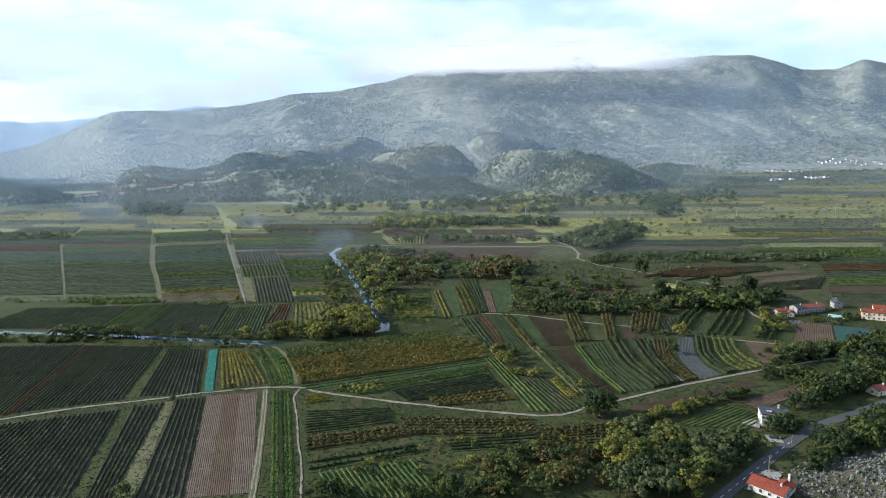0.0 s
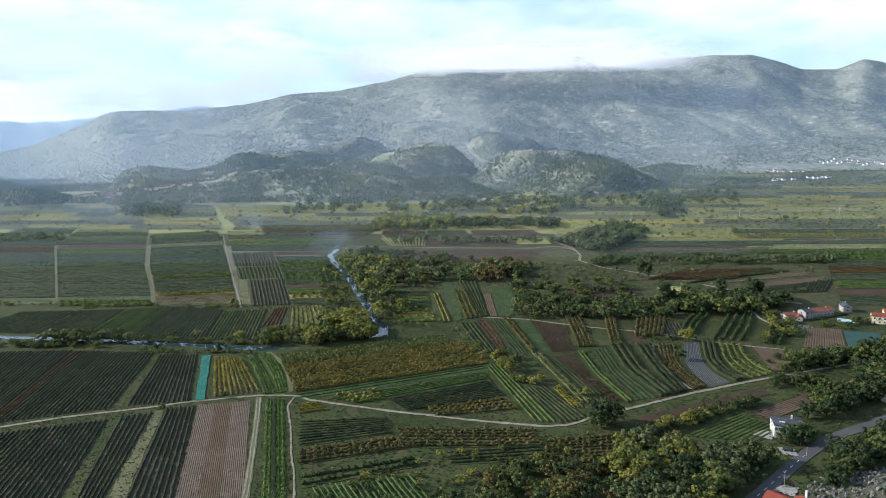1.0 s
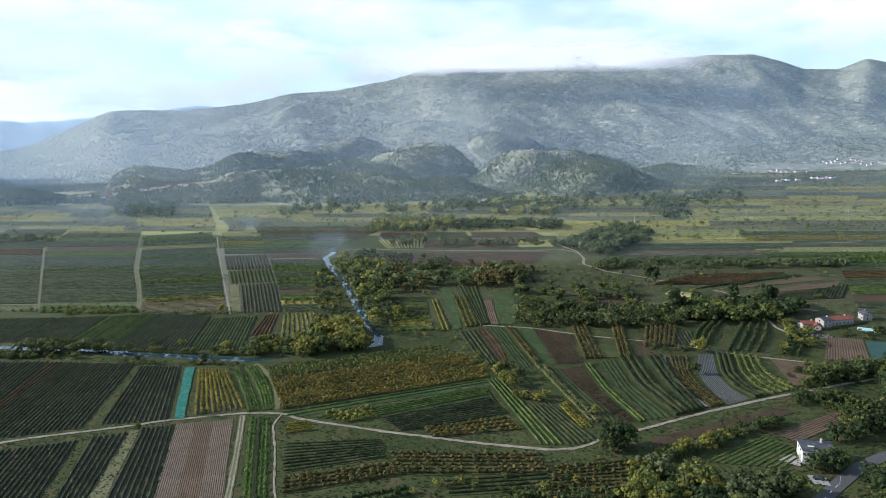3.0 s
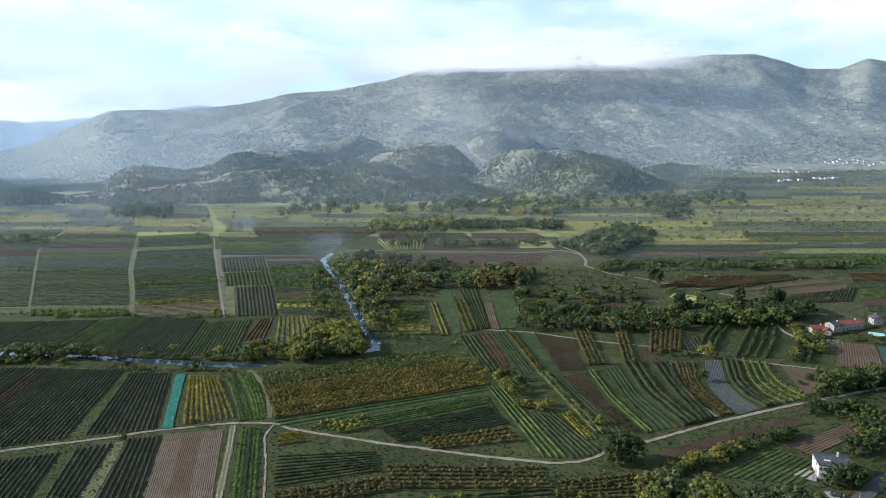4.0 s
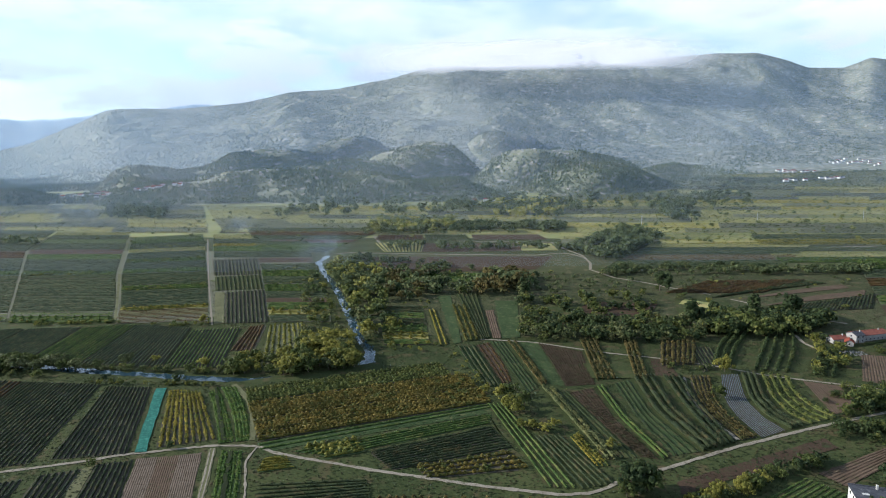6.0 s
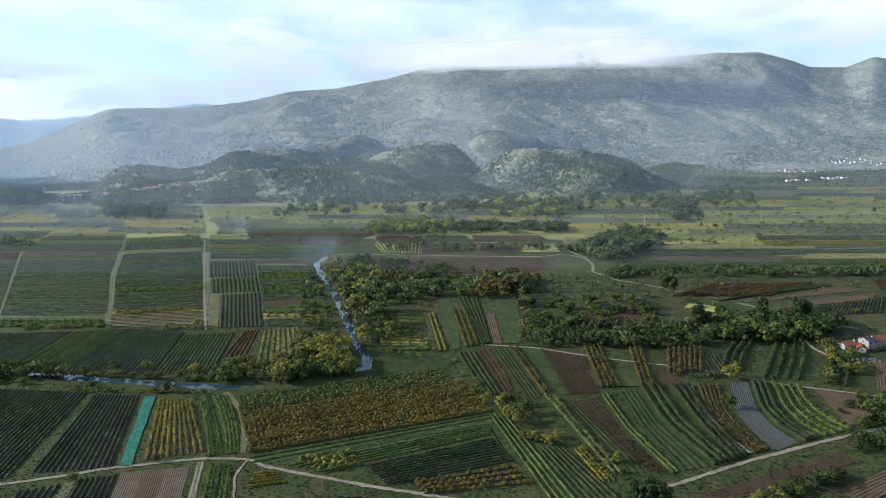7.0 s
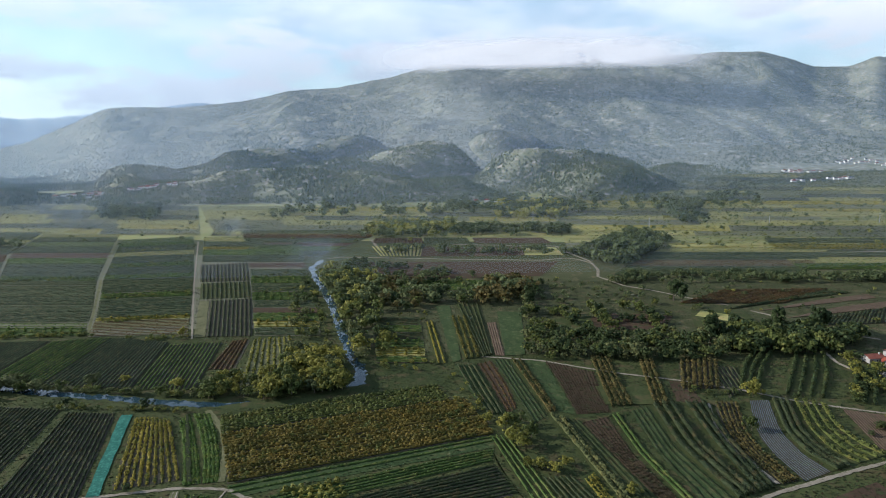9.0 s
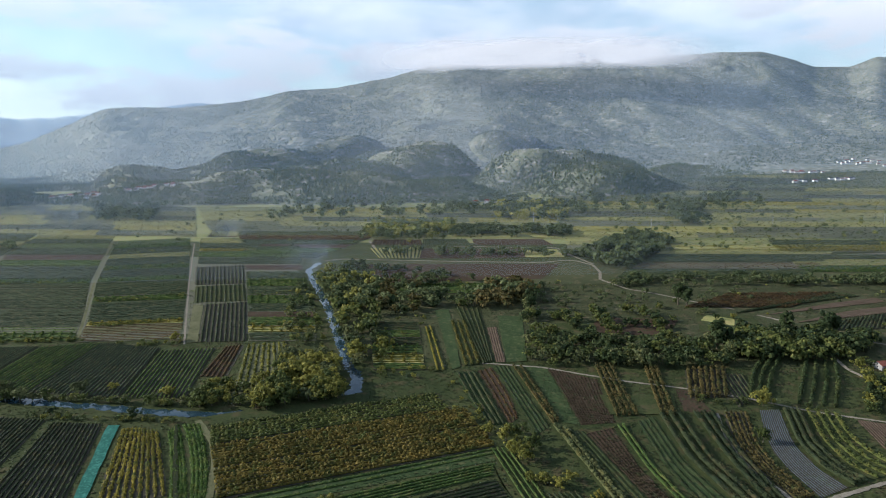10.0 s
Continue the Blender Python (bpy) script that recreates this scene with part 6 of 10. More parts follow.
plot("vineyard", [(-233.7, 851.9), (-164.3, 845.6), (-174.3, 885.4), (-247.5, 892.5)], HAZED_VINE, HAZED_SOIL, spacing=3.6, per=1.08, size=0.72, core=3.5999999999999996, width=1.32,
     label="dark green vine rows of a long field")
plot("vineyard", [(-249.5, 898.1), (-175.6, 891.0), (-186.9, 935.9), (-265.0, 944.0)], VINE_MID, HAZED_SOIL, spacing=3.6, per=1.08, size=0.72, core=3.5999999999999996, width=1.32,
     label="green vine rows of a long field")
plot("vineyard", [(-265.7, 945.8), (-187.3, 937.7), (-197.5, 978.3), (-279.8, 987.2)], HAZED_VINE, HAZED_SOIL, spacing=3.6, per=1.08, size=0.72, core=3.5999999999999996, width=1.32,
     label="dark green vine rows of a long field")
plot("vineyard", [(-293.0, 857.3), (-234.3, 852.0), (-240.5, 891.8), (-308.2, 898.3)], HAZED_VINE, HAZED_SOIL, spacing=4.2, per=0.93, size=0.84, core=4.199999999999999, width=1.54,
     label="dark green vine rows of a long field")
plot("vineyard", [(-310.4, 904.0), (-241.3, 897.3), (-247.7, 937.8), (-325.9, 945.8)], VINE_MID, HAZED_SOIL, spacing=4.2, per=0.93, size=0.84, core=4.199999999999999, width=1.54,
     label="green vine rows of a long field")
plot("weed_strip", [(-328.3, 952.2), (-248.6, 944.0), (-251.9, 965.2), (-336.4, 974.1)], VINE_GOLD, OLIVE, spacing=4.8, per=1.2, size=1.2, core=4.0, width=1.9, gap=7.0, height=1.7, row='weed_bank',
     label="yellowing weedy field edge")
plot("vineyard", [(-337.2, 976.1), (-252.2, 967.1), (-258.9, 1009.9), (-353.7, 1020.4)], HAZED_VINE, HAZED_SOIL, spacing=4.2, per=0.93, size=0.84, core=4.199999999999999, width=1.54,
     label="dark green vine rows of a long field")
plot("meadow_strip", [(-354.5, 1022.6), (-259.3, 1012.0), (-266.7, 1059.5), (-372.8, 1071.9)], CROP, OLIVE, spacing=5.9, per=0.93, size=0.84, core=4.199999999999999, width=2.1, height=0.45,
     label="dry olive-yellow pasture strip")
plot("vineyard", [(-369.2, 1087.3), (-397.1, 1211.6), (-368.6, 1207.7), (-335.6, 1083.3)], VINE, SOIL, spacing=5, per=1.2, size=1.2, width=1.8, core=4.0,
     label="dark triangular vineyard on soil")
plot("tilled_field", [(-333.8, 1083.1), (-371.9, 1223.4), (-361.2, 1222.0), (-319.0, 1081.4)], TILLED, TILLED, spacing=1.5, height=0.1, width=1.1, per=0.0, core=4.0, row='furrow',
     label="bare pale tilled strip")
plot("vineyard", [(-315.3, 1080.9), (-349.8, 1205.2), (-323.7, 1201.7), (-268.5, 1075.3)], VINE, OLIVE, spacing=6, per=1.2, size=1.2, width=1.8, core=4.0,
     label="dark vine rows on pale soil")
plot("vineyard", [(-239.7, 890.3), (-155.2, 880.4), (-145.0, 914.4), (-254.7, 927.7)], HAZED_VINE, HAZED_SOIL, spacing=4.5, per=0.87, size=0.9, core=4.5, width=1.65,
     label="dark green vine rows of a long field")
plot("vineyard", [(-255.5, 929.8), (-144.4, 916.3), (-133.3, 953.3), (-271.9, 970.9)], VINE_MID, HAZED_SOIL, spacing=4.5, per=0.87, size=0.9, core=4.5, width=1.65,
     label="green vine rows of a long field")
plot("tilled_field", [(-272.8, 973.1), (-132.7, 955.3), (-123.9, 984.8), (-285.9, 1006.1)], None, RUST,
     label="bare rust-brown field of soil")
plot("vineyard", [(-286.9, 1008.5), (-123.2, 987.0), (-112.0, 1024.4), (-303.7, 1050.7)], HAZED_VINE, HAZED_SOIL, spacing=4.5, per=0.87, size=0.9, core=4.5, width=1.65,
     label="dark green vine rows of a long field")
plot("vineyard", [(-304.7, 1053.4), (-111.3, 1026.7), (-99.1, 1067.4), (-323.2, 1099.6)], VINE_RUST, RUST, spacing=4.5, per=0.87, size=0.9, core=4.5, width=1.65,
     label="rust-brown vine rows of a long field")
plot("vineyard", [(-324.4, 1102.5), (-98.3, 1070.0), (-87.1, 1107.4), (-341.5, 1145.5)], HAZED_VINE, HAZED_SOIL, spacing=4.5, per=0.87, size=0.9, core=4.5, width=1.65,
     label="dark green vine rows of a long field")

# fields across the middle of the plain
plot("vineyard", [(-39.6, 492.2), (-7.4, 490.7), (-8.1, 501.3), (-41.0, 502.9)], VINE_MID, SOIL, spacing=3.0, per=1.3, size=0.6, core=3.0, width=1.1,
     label="green vine rows of a long field")
plot("weed_strip", [(-41.2, 504.3), (-8.3, 502.7), (-9.5, 519.6), (-43.5, 521.3)], VINE_GOLD, OLIVE, spacing=3.4, per=1.2, size=1.2, core=4.0, width=1.9, gap=7.0, height=1.7, row='weed_bank',
     label="yellowing weedy field edge")
plot("weed_strip", [(-43.7, 522.9), (-9.6, 521.2), (-10.9, 538.4), (-46.0, 540.3)], VINE_MID, WEEDS, spacing=3.4, per=1.2, size=1.2, core=4.0, width=1.9, gap=7.0, height=1.7, row='weed_bank',
     label="bright green weedy field edge")
plot("vineyard", [(-46.2, 542.0), (-11.0, 540.1), (-12.0, 553.6), (-48.1, 555.6)], VINE, SOIL, spacing=3.0, per=1.3, size=0.6, core=3.0, width=1.1,
     label="dark green vine rows of a long field")
plot("vineyard", [(-48.3, 557.5), (-12.2, 555.5), (-13.4, 572.8), (-50.6, 575.0)], VINE_MID, SOIL, spacing=3.0, per=1.3, size=0.6, core=3.0, width=1.1,
     label="green vine rows of a long field")
plot("vineyard", [(-50.9, 577.0), (-13.6, 574.9), (-15.0, 593.7), (-53.5, 596.1)], VINE, SOIL, spacing=3.0, per=1.3, size=0.6, core=3.0, width=1.1,
     label="dark green vine rows of a long field")
plot("vineyard", [(-1.0, 487.8), (-10.8, 580.9), (-4.3, 583.5), (6.1, 490.3)], VINE_GOLD, GRASS, spacing=3.0, per=5.0, size=0.6, width=1.2,
     label="yellow-green vine rows on grass")
plot("meadow_strip", [(9.6, 490.2), (-2.7, 629.1), (9.2, 631.9), (15.0, 494.8)], None, WEEDS,
     label="pale green grass strip between rows")
plot("orchard", [(16.8, 496.7), (8.9, 594.9), (22.2, 594.1), (28.4, 499.2)], ORANGE, GRASS, spacing=4.2, height=2.6, width=2.5, per=11.0, size=0.62, gap=3.0, row='orchard_bush',
     label="golden orchard rows on grass")
plot("vineyard", [(29.5, 499.1), (14.1, 637.1), (34.9, 635.7), (36.0, 504.0)], VINE, GRASS, spacing=3.0, per=4.0,
     label="dark green vine rows on grass")
plot("tilled_field", [(38.0, 501.8), (37.6, 578.1), (44.4, 577.7), (44.1, 501.5)], TILLED, TILLED, spacing=1.5, height=0.1, width=1.1, per=0.0, core=4.0, row='furrow',
     label="bare tan strip of soil")
plot("meadow_strip", [(44.8, 501.5), (48.0, 608.6), (68.4, 607.3), (57.7, 502.9)], None, WEEDS,
     label="bright green meadow beside orchards")
plot("tilled_field", [(-58.6, 735.9), (-102.4, 841.0), (137.6, 819.0), (106.1, 743.7)], None, RUST,
     label="wide bare brown field of soil")
plot("vineyard", [(-74.4, 874.6), (-95.3, 951.9), (-23.9, 958.2), (-25.2, 869.9)], VINE, OLIVE, spacing=5, per=1.5, size=1.1, width=1.6, core=4.0,
     label="green rows on pale soil")
plot("vineyard", [(-98.7, 980.7), (-98.2, 1027.1), (-28.4, 1019.0), (-24.4, 972.6)], VINE_RUST, RUST, spacing=5, per=1.5, size=1.1, width=1.6, core=4.0,
     label="rust-brown vine rows on soil")
plot("tilled_field", [(-25.2, 869.9), (-23.5, 944.3), (42.1, 928.4), (35.7, 864.0)], None, RUST,
     label="bare reddish-brown field of soil")
plot("vineyard", [(-22.5, 962.8), (-26.1, 1024.2), (37.9, 1016.7), (43.4, 955.6)], VINE, GRASS, spacing=5, per=1.5, size=1.1, width=1.6, core=4.0,
     label="dark green vine rows on grass")
plot("tilled_field", [(41.2, 863.5), (47.5, 932.3), (109.6, 930.2), (104.7, 864.9)], TILLED, TILLED, spacing=1.5, height=0.1, width=1.1, per=0.0, core=4.0, row='furrow',
     label="bare pinkish-brown field of soil")
plot("tilled_field", [(104.7, 864.9), (109.0, 925.8), (152.1, 916.9), (152.1, 860.3)], None, OLIVE,
     label="dry olive grass field")
plot("tilled_field", [(47.7, 964.7), (46.1, 1015.8), (147.6, 1004.0), (154.8, 952.9)], None, RUST,
     label="bare reddish-brown field of soil")
plot("vineyard", [(-95.7, 694.9), (96.2, 680.9), (96.4, 700.2), (-74.9, 713.2)], VINE_MID, HAZED_SOIL, spacing=3.6, per=1.08, size=0.72, core=3.5999999999999996, width=1.32,
     label="green vine rows of a long field")
plot("weed_strip", [(-73.9, 714.0), (96.4, 701.1), (96.6, 721.9), (-51.8, 733.5)], VINE_MID, WEEDS, spacing=4.1, per=1.2, size=1.2, core=4.0, width=1.9, gap=7.0, height=1.7, row='weed_bank',
     label="bright green weedy field edge")

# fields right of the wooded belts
plot("vineyard", [(180.3, 742.2), (367.4, 726.8), (398.3, 765.0), (206.8, 781.7)], HAZED_VINE, HAZED_SOIL, spacing=4.5, per=0.87, size=0.9, core=4.5, width=1.65,
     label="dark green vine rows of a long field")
plot("tilled_field", [(209.6, 785.8), (401.5, 768.9), (426.7, 800.0), (231.3, 818.1)], VINE_RUST, HAZED_SOIL, spacing=6.3, per=0.87, size=0.9, core=4.5, width=2.2, height=0.45,
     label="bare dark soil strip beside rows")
plot("vineyard", [(234.3, 822.6), (430.2, 804.3), (463.8, 845.8), (263.3, 865.7)], HAZED_VINE, HAZED_SOIL, spacing=4.5, per=0.87, size=0.9, core=4.5, width=1.65,
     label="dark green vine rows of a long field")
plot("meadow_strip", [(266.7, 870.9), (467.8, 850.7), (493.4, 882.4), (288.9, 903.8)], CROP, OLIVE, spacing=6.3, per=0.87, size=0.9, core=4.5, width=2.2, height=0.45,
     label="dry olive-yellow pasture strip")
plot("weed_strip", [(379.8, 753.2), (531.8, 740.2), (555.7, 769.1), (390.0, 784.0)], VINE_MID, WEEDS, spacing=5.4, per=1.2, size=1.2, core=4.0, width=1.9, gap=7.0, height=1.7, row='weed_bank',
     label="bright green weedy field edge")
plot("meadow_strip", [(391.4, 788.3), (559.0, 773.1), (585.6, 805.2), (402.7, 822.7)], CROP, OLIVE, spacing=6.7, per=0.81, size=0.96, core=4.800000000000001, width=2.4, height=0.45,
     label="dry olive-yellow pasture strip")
plot("vineyard", [(404.3, 827.5), (589.2, 809.7), (607.3, 831.5), (412.0, 850.9)], HAZED_VINE, HAZED_SOIL, spacing=4.8, per=0.81, size=0.96, core=4.800000000000001, width=1.76,
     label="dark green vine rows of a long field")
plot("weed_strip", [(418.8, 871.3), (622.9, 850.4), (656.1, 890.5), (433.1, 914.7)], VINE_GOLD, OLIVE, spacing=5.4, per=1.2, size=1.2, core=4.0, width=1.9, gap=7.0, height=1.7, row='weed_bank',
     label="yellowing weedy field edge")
plot("vineyard", [(435.1, 920.8), (660.7, 896.2), (690.8, 932.5), (448.2, 960.4)], HAZED_VINE, HAZED_SOIL, spacing=4.8, per=0.81, size=0.96, core=4.800000000000001, width=1.76,
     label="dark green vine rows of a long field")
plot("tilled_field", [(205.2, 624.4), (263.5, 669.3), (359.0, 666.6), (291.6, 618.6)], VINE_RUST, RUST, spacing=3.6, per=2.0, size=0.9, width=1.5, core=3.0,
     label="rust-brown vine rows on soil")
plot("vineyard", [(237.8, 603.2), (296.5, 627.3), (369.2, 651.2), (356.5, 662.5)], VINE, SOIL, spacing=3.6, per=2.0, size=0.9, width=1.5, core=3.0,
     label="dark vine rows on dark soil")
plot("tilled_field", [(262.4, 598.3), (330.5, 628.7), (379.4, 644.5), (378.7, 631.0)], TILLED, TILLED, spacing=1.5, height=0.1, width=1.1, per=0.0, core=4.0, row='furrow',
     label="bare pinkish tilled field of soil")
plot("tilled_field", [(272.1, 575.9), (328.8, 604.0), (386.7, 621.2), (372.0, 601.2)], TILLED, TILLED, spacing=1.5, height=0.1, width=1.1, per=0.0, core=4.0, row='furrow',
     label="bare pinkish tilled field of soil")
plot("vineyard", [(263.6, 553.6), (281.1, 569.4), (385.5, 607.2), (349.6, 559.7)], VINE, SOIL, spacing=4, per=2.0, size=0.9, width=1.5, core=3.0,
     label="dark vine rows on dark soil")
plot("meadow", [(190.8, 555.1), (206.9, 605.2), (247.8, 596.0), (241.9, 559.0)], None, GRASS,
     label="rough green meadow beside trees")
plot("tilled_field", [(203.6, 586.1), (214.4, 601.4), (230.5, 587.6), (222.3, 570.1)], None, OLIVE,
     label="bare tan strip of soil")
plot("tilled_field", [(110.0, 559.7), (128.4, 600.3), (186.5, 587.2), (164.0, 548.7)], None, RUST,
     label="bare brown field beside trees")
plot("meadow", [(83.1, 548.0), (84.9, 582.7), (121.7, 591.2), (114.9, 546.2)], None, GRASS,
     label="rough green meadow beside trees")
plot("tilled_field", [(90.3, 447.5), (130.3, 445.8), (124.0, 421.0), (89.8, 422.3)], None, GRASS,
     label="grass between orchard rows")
plot("vineyard", [(333.0, 511.8), (461.0, 501.0), (482.9, 530.2), (349.6, 542.1)], HAZED_VINE, HAZED_SOIL, spacing=3.9, per=1.0, size=0.78, core=3.9000000000000004, width=1.43,
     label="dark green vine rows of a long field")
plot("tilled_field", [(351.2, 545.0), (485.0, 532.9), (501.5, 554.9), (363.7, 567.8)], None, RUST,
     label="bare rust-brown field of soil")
plot("vineyard", [(365.4, 571.0), (503.8, 558.0), (525.4, 586.7), (381.9, 601.0)], VINE_MID, HAZED_SOIL, spacing=3.9, per=1.0, size=0.78, core=3.9000000000000004, width=1.43,
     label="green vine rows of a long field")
plot("vineyard", [(383.8, 604.5), (527.9, 590.1), (548.1, 617.0), (399.2, 632.5)], HAZED_VINE, HAZED_SOIL, spacing=3.9, per=1.0, size=0.78, core=3.9000000000000004, width=1.43,
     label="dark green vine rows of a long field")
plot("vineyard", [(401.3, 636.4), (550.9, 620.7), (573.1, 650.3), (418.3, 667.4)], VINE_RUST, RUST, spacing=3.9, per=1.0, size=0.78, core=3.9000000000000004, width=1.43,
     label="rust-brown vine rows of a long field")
plot("vineyard", [(420.7, 671.7), (576.2, 654.4), (600.9, 687.3), (439.6, 706.2)], HAZED_VINE, HAZED_SOIL, spacing=3.9, per=1.0, size=0.78, core=3.9000000000000004, width=1.43,
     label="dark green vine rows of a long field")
plot("weed_strip", [(442.2, 711.0), (604.3, 691.9), (631.9, 728.6), (463.4, 749.6)], VINE_MID, WEEDS, spacing=4.4, per=1.2, size=1.2, core=4.0, width=1.9, gap=7.0, height=1.7, row='weed_bank',
     label="bright green weedy field edge")

# olive pastures of the far plain
plot("vineyard", [(165.3, 905.2), (294.5, 890.4), (307.2, 933.7), (172.8, 957.2)], CROP, HAZED_SOIL, spacing=9.0, per=0.3, size=1.8, core=9.0, width=3.3, height=0.45,
     label="green vine rows of a long field")
plot("weed_strip", [(295.7, 894.4), (430.0, 872.2), (448.7, 912.7), (308.5, 938.1)], VINE_GOLD, OLIVE, spacing=10.2, per=0.3, size=1.2, core=4.0, width=1.9, gap=15.0, height=1.3, row='weed_bank',
     label="yellowing weedy field edge")
plot("vineyard", [(429.4, 870.9), (628.4, 839.1), (661.1, 884.3), (450.3, 916.3)], HAZED_VINE, HAZED_SOIL, spacing=9.0, per=0.3, size=1.8, core=9.0, width=3.3, height=0.45,
     label="dark green vine rows of a long field")
plot("weed_strip", [(631.0, 842.8), (740.6, 823.7), (774.0, 861.8), (659.6, 882.2)], VINE_GOLD, OLIVE, spacing=10.2, per=0.3, size=1.2, core=4.0, width=1.9, gap=15.0, height=1.3, row='weed_bank',
     label="yellowing weedy field edge")
plot("meadow_strip", [(171.9, 950.8), (296.0, 936.9), (314.8, 1003.9), (181.9, 1021.0)], CROP, OLIVE, spacing=12.6, per=0.3, size=1.8, core=9.0, width=4.5, height=0.45,
     label="dry olive-yellow pasture strip")
plot("weed_strip", [(297.2, 941.4), (455.9, 910.0), (487.5, 977.1), (314.5, 1002.7)], CROP, PASTURE, spacing=10.2, per=0.3, size=1.2, core=4.0, width=1.9, gap=15.0, height=1.3, row='weed_bank',
     label="bright green weedy field edge")
plot("weed_strip", [(458.2, 914.9), (586.5, 895.2), (619.8, 948.1), (487.0, 976.1)], CROP, PASTURE, spacing=10.2, per=0.3, size=1.2, core=4.0, width=1.9, gap=15.0, height=1.3, row='weed_bank',
     label="bright green weedy field edge")
plot("meadow_strip", [(588.0, 897.6), (776.7, 864.8), (825.0, 919.8), (622.9, 953.0)], CROP, OLIVE, spacing=12.6, per=0.3, size=1.8, core=9.0, width=4.5, height=0.45,
     label="dry olive-yellow pasture strip")
plot("meadow_strip", [(181.4, 1017.7), (367.5, 991.2), (387.0, 1048.6), (190.7, 1082.0)], CROP, OLIVE, spacing=12.6, per=0.3, size=1.8, core=9.0, width=4.5, height=0.45,
     label="dry olive-yellow pasture strip")
plot("vineyard", [(368.5, 994.0), (525.2, 963.8), (551.3, 1014.2), (384.6, 1041.4)], CROP, HAZED_SOIL, spacing=9.0, per=0.3, size=1.8, core=9.0, width=3.3, height=0.45,
     label="green vine rows of a long field")
plot("vineyard", [(524.5, 962.5), (668.6, 946.1), (698.4, 989.7), (554.4, 1020.4)], HAZED_VINE, HAZED_SOIL, spacing=9.0, per=0.3, size=1.8, core=9.0, width=3.3, height=0.45,
     label="dark green vine rows of a long field")
plot("meadow_strip", [(669.0, 946.6), (810.1, 924.3), (847.9, 968.4), (700.6, 992.9)], CROP, OLIVE, spacing=12.6, per=0.3, size=1.8, core=9.0, width=4.5, height=0.45,
     label="dry olive-yellow pasture strip")
plot("weed_strip", [(806.9, 920.5), (822.1, 916.6), (866.5, 967.2), (846.1, 966.3)], VINE_GOLD, OLIVE, spacing=10.2, per=0.3, size=1.2, core=4.0, width=1.9, gap=15.0, height=1.3, row='weed_bank',
     label="yellowing weedy field edge")
plot("weed_strip", [(189.1, 1070.9), (437.2, 1032.8), (460.1, 1090.8), (199.0, 1140.0)], VINE_GOLD, OLIVE, spacing=10.2, per=0.3, size=1.2, core=4.0, width=1.9, gap=15.0, height=1.3, row='weed_bank',
     label="yellowing weedy field edge")
plot("vineyard", [(436.6, 1031.2), (539.3, 1019.6), (567.1, 1075.0), (462.1, 1095.9)], HAZED_VINE, HAZED_SOIL, spacing=9.0, per=0.3, size=1.8, core=9.0, width=3.3, height=0.45,
     label="dark green vine rows of a long field")
plot("vineyard", [(536.6, 1014.3), (720.7, 986.8), (764.3, 1048.5), (571.0, 1082.7)], HAZED_VINE, HAZED_SOIL, spacing=9.0, per=0.3, size=1.8, core=9.0, width=3.3, height=0.45,
     label="dark green vine rows of a long field")
plot("weed_strip", [(715.0, 978.8), (857.6, 964.8), (908.5, 1023.1), (757.1, 1038.3)], CROP, PASTURE, spacing=10.2, per=0.3, size=1.2, core=4.0, width=1.9, gap=15.0, height=1.3, row='weed_bank',
     label="bright green weedy field edge")
plot("vineyard", [(855.5, 962.3), (860.1, 959.9), (910.0, 1016.7), (904.7, 1018.8)], HAZED_VINE, HAZED_SOIL, spacing=9.0, per=0.3, size=1.8, core=9.0, width=3.3, height=0.45,
     label="dark green vine rows of a long field")
plot("meadow_strip", [(200.2, 1148.4), (422.9, 1108.0), (444.3, 1168.4), (210.1, 1217.8)], CROP, HAZED_SOIL, spacing=12.6, per=0.3, size=1.8, core=9.0, width=4.5, height=0.45,
     label="rough grass strip between fields")
plot("meadow_strip", [(423.1, 1108.6), (515.3, 1094.9), (540.4, 1151.2), (444.5, 1169.0)], CROP, OLIVE, spacing=12.6, per=0.3, size=1.8, core=9.0, width=4.5, height=0.45,
     label="dry olive-yellow pasture strip")
plot("meadow_strip", [(511.0, 1085.1), (733.4, 1049.5), (777.5, 1114.6), (541.8, 1154.5)], CROP, OLIVE, spacing=12.6, per=0.3, size=1.8, core=9.0, width=4.5, height=0.45,
     label="dry olive-yellow pasture strip")
plot("weed_strip", [(735.5, 1052.6), (914.7, 1022.1), (958.9, 1072.5), (777.7, 1114.9)], CROP, PASTURE, spacing=10.2, per=0.3, size=1.2, core=4.0, width=1.9, gap=15.0, height=1.3, row='weed_bank',
     label="bright green weedy field edge")
plot("meadow_strip", [(210.2, 1218.7), (520.0, 1162.6), (541.8, 1214.2), (219.9, 1286.1)], CROP, OLIVE, spacing=12.6, per=0.3, size=1.8, core=9.0, width=4.5, height=0.45,
     label="dry olive-yellow pasture strip")
plot("meadow_strip", [(521.1, 1165.3), (637.0, 1135.8), (664.5, 1186.8), (541.1, 1212.5)], CROP, HAZED_SOIL, spacing=12.6, per=0.3, size=1.8, core=9.0, width=4.5, height=0.45,
     label="rough grass strip between fields")
plot("weed_strip", [(636.7, 1135.3), (791.4, 1108.1), (827.7, 1160.4), (666.1, 1189.8)], CROP, PASTURE, spacing=10.2, per=0.3, size=1.2, core=4.0, width=1.9, gap=15.0, height=1.3, row='weed_bank',
     label="bright green weedy field edge")
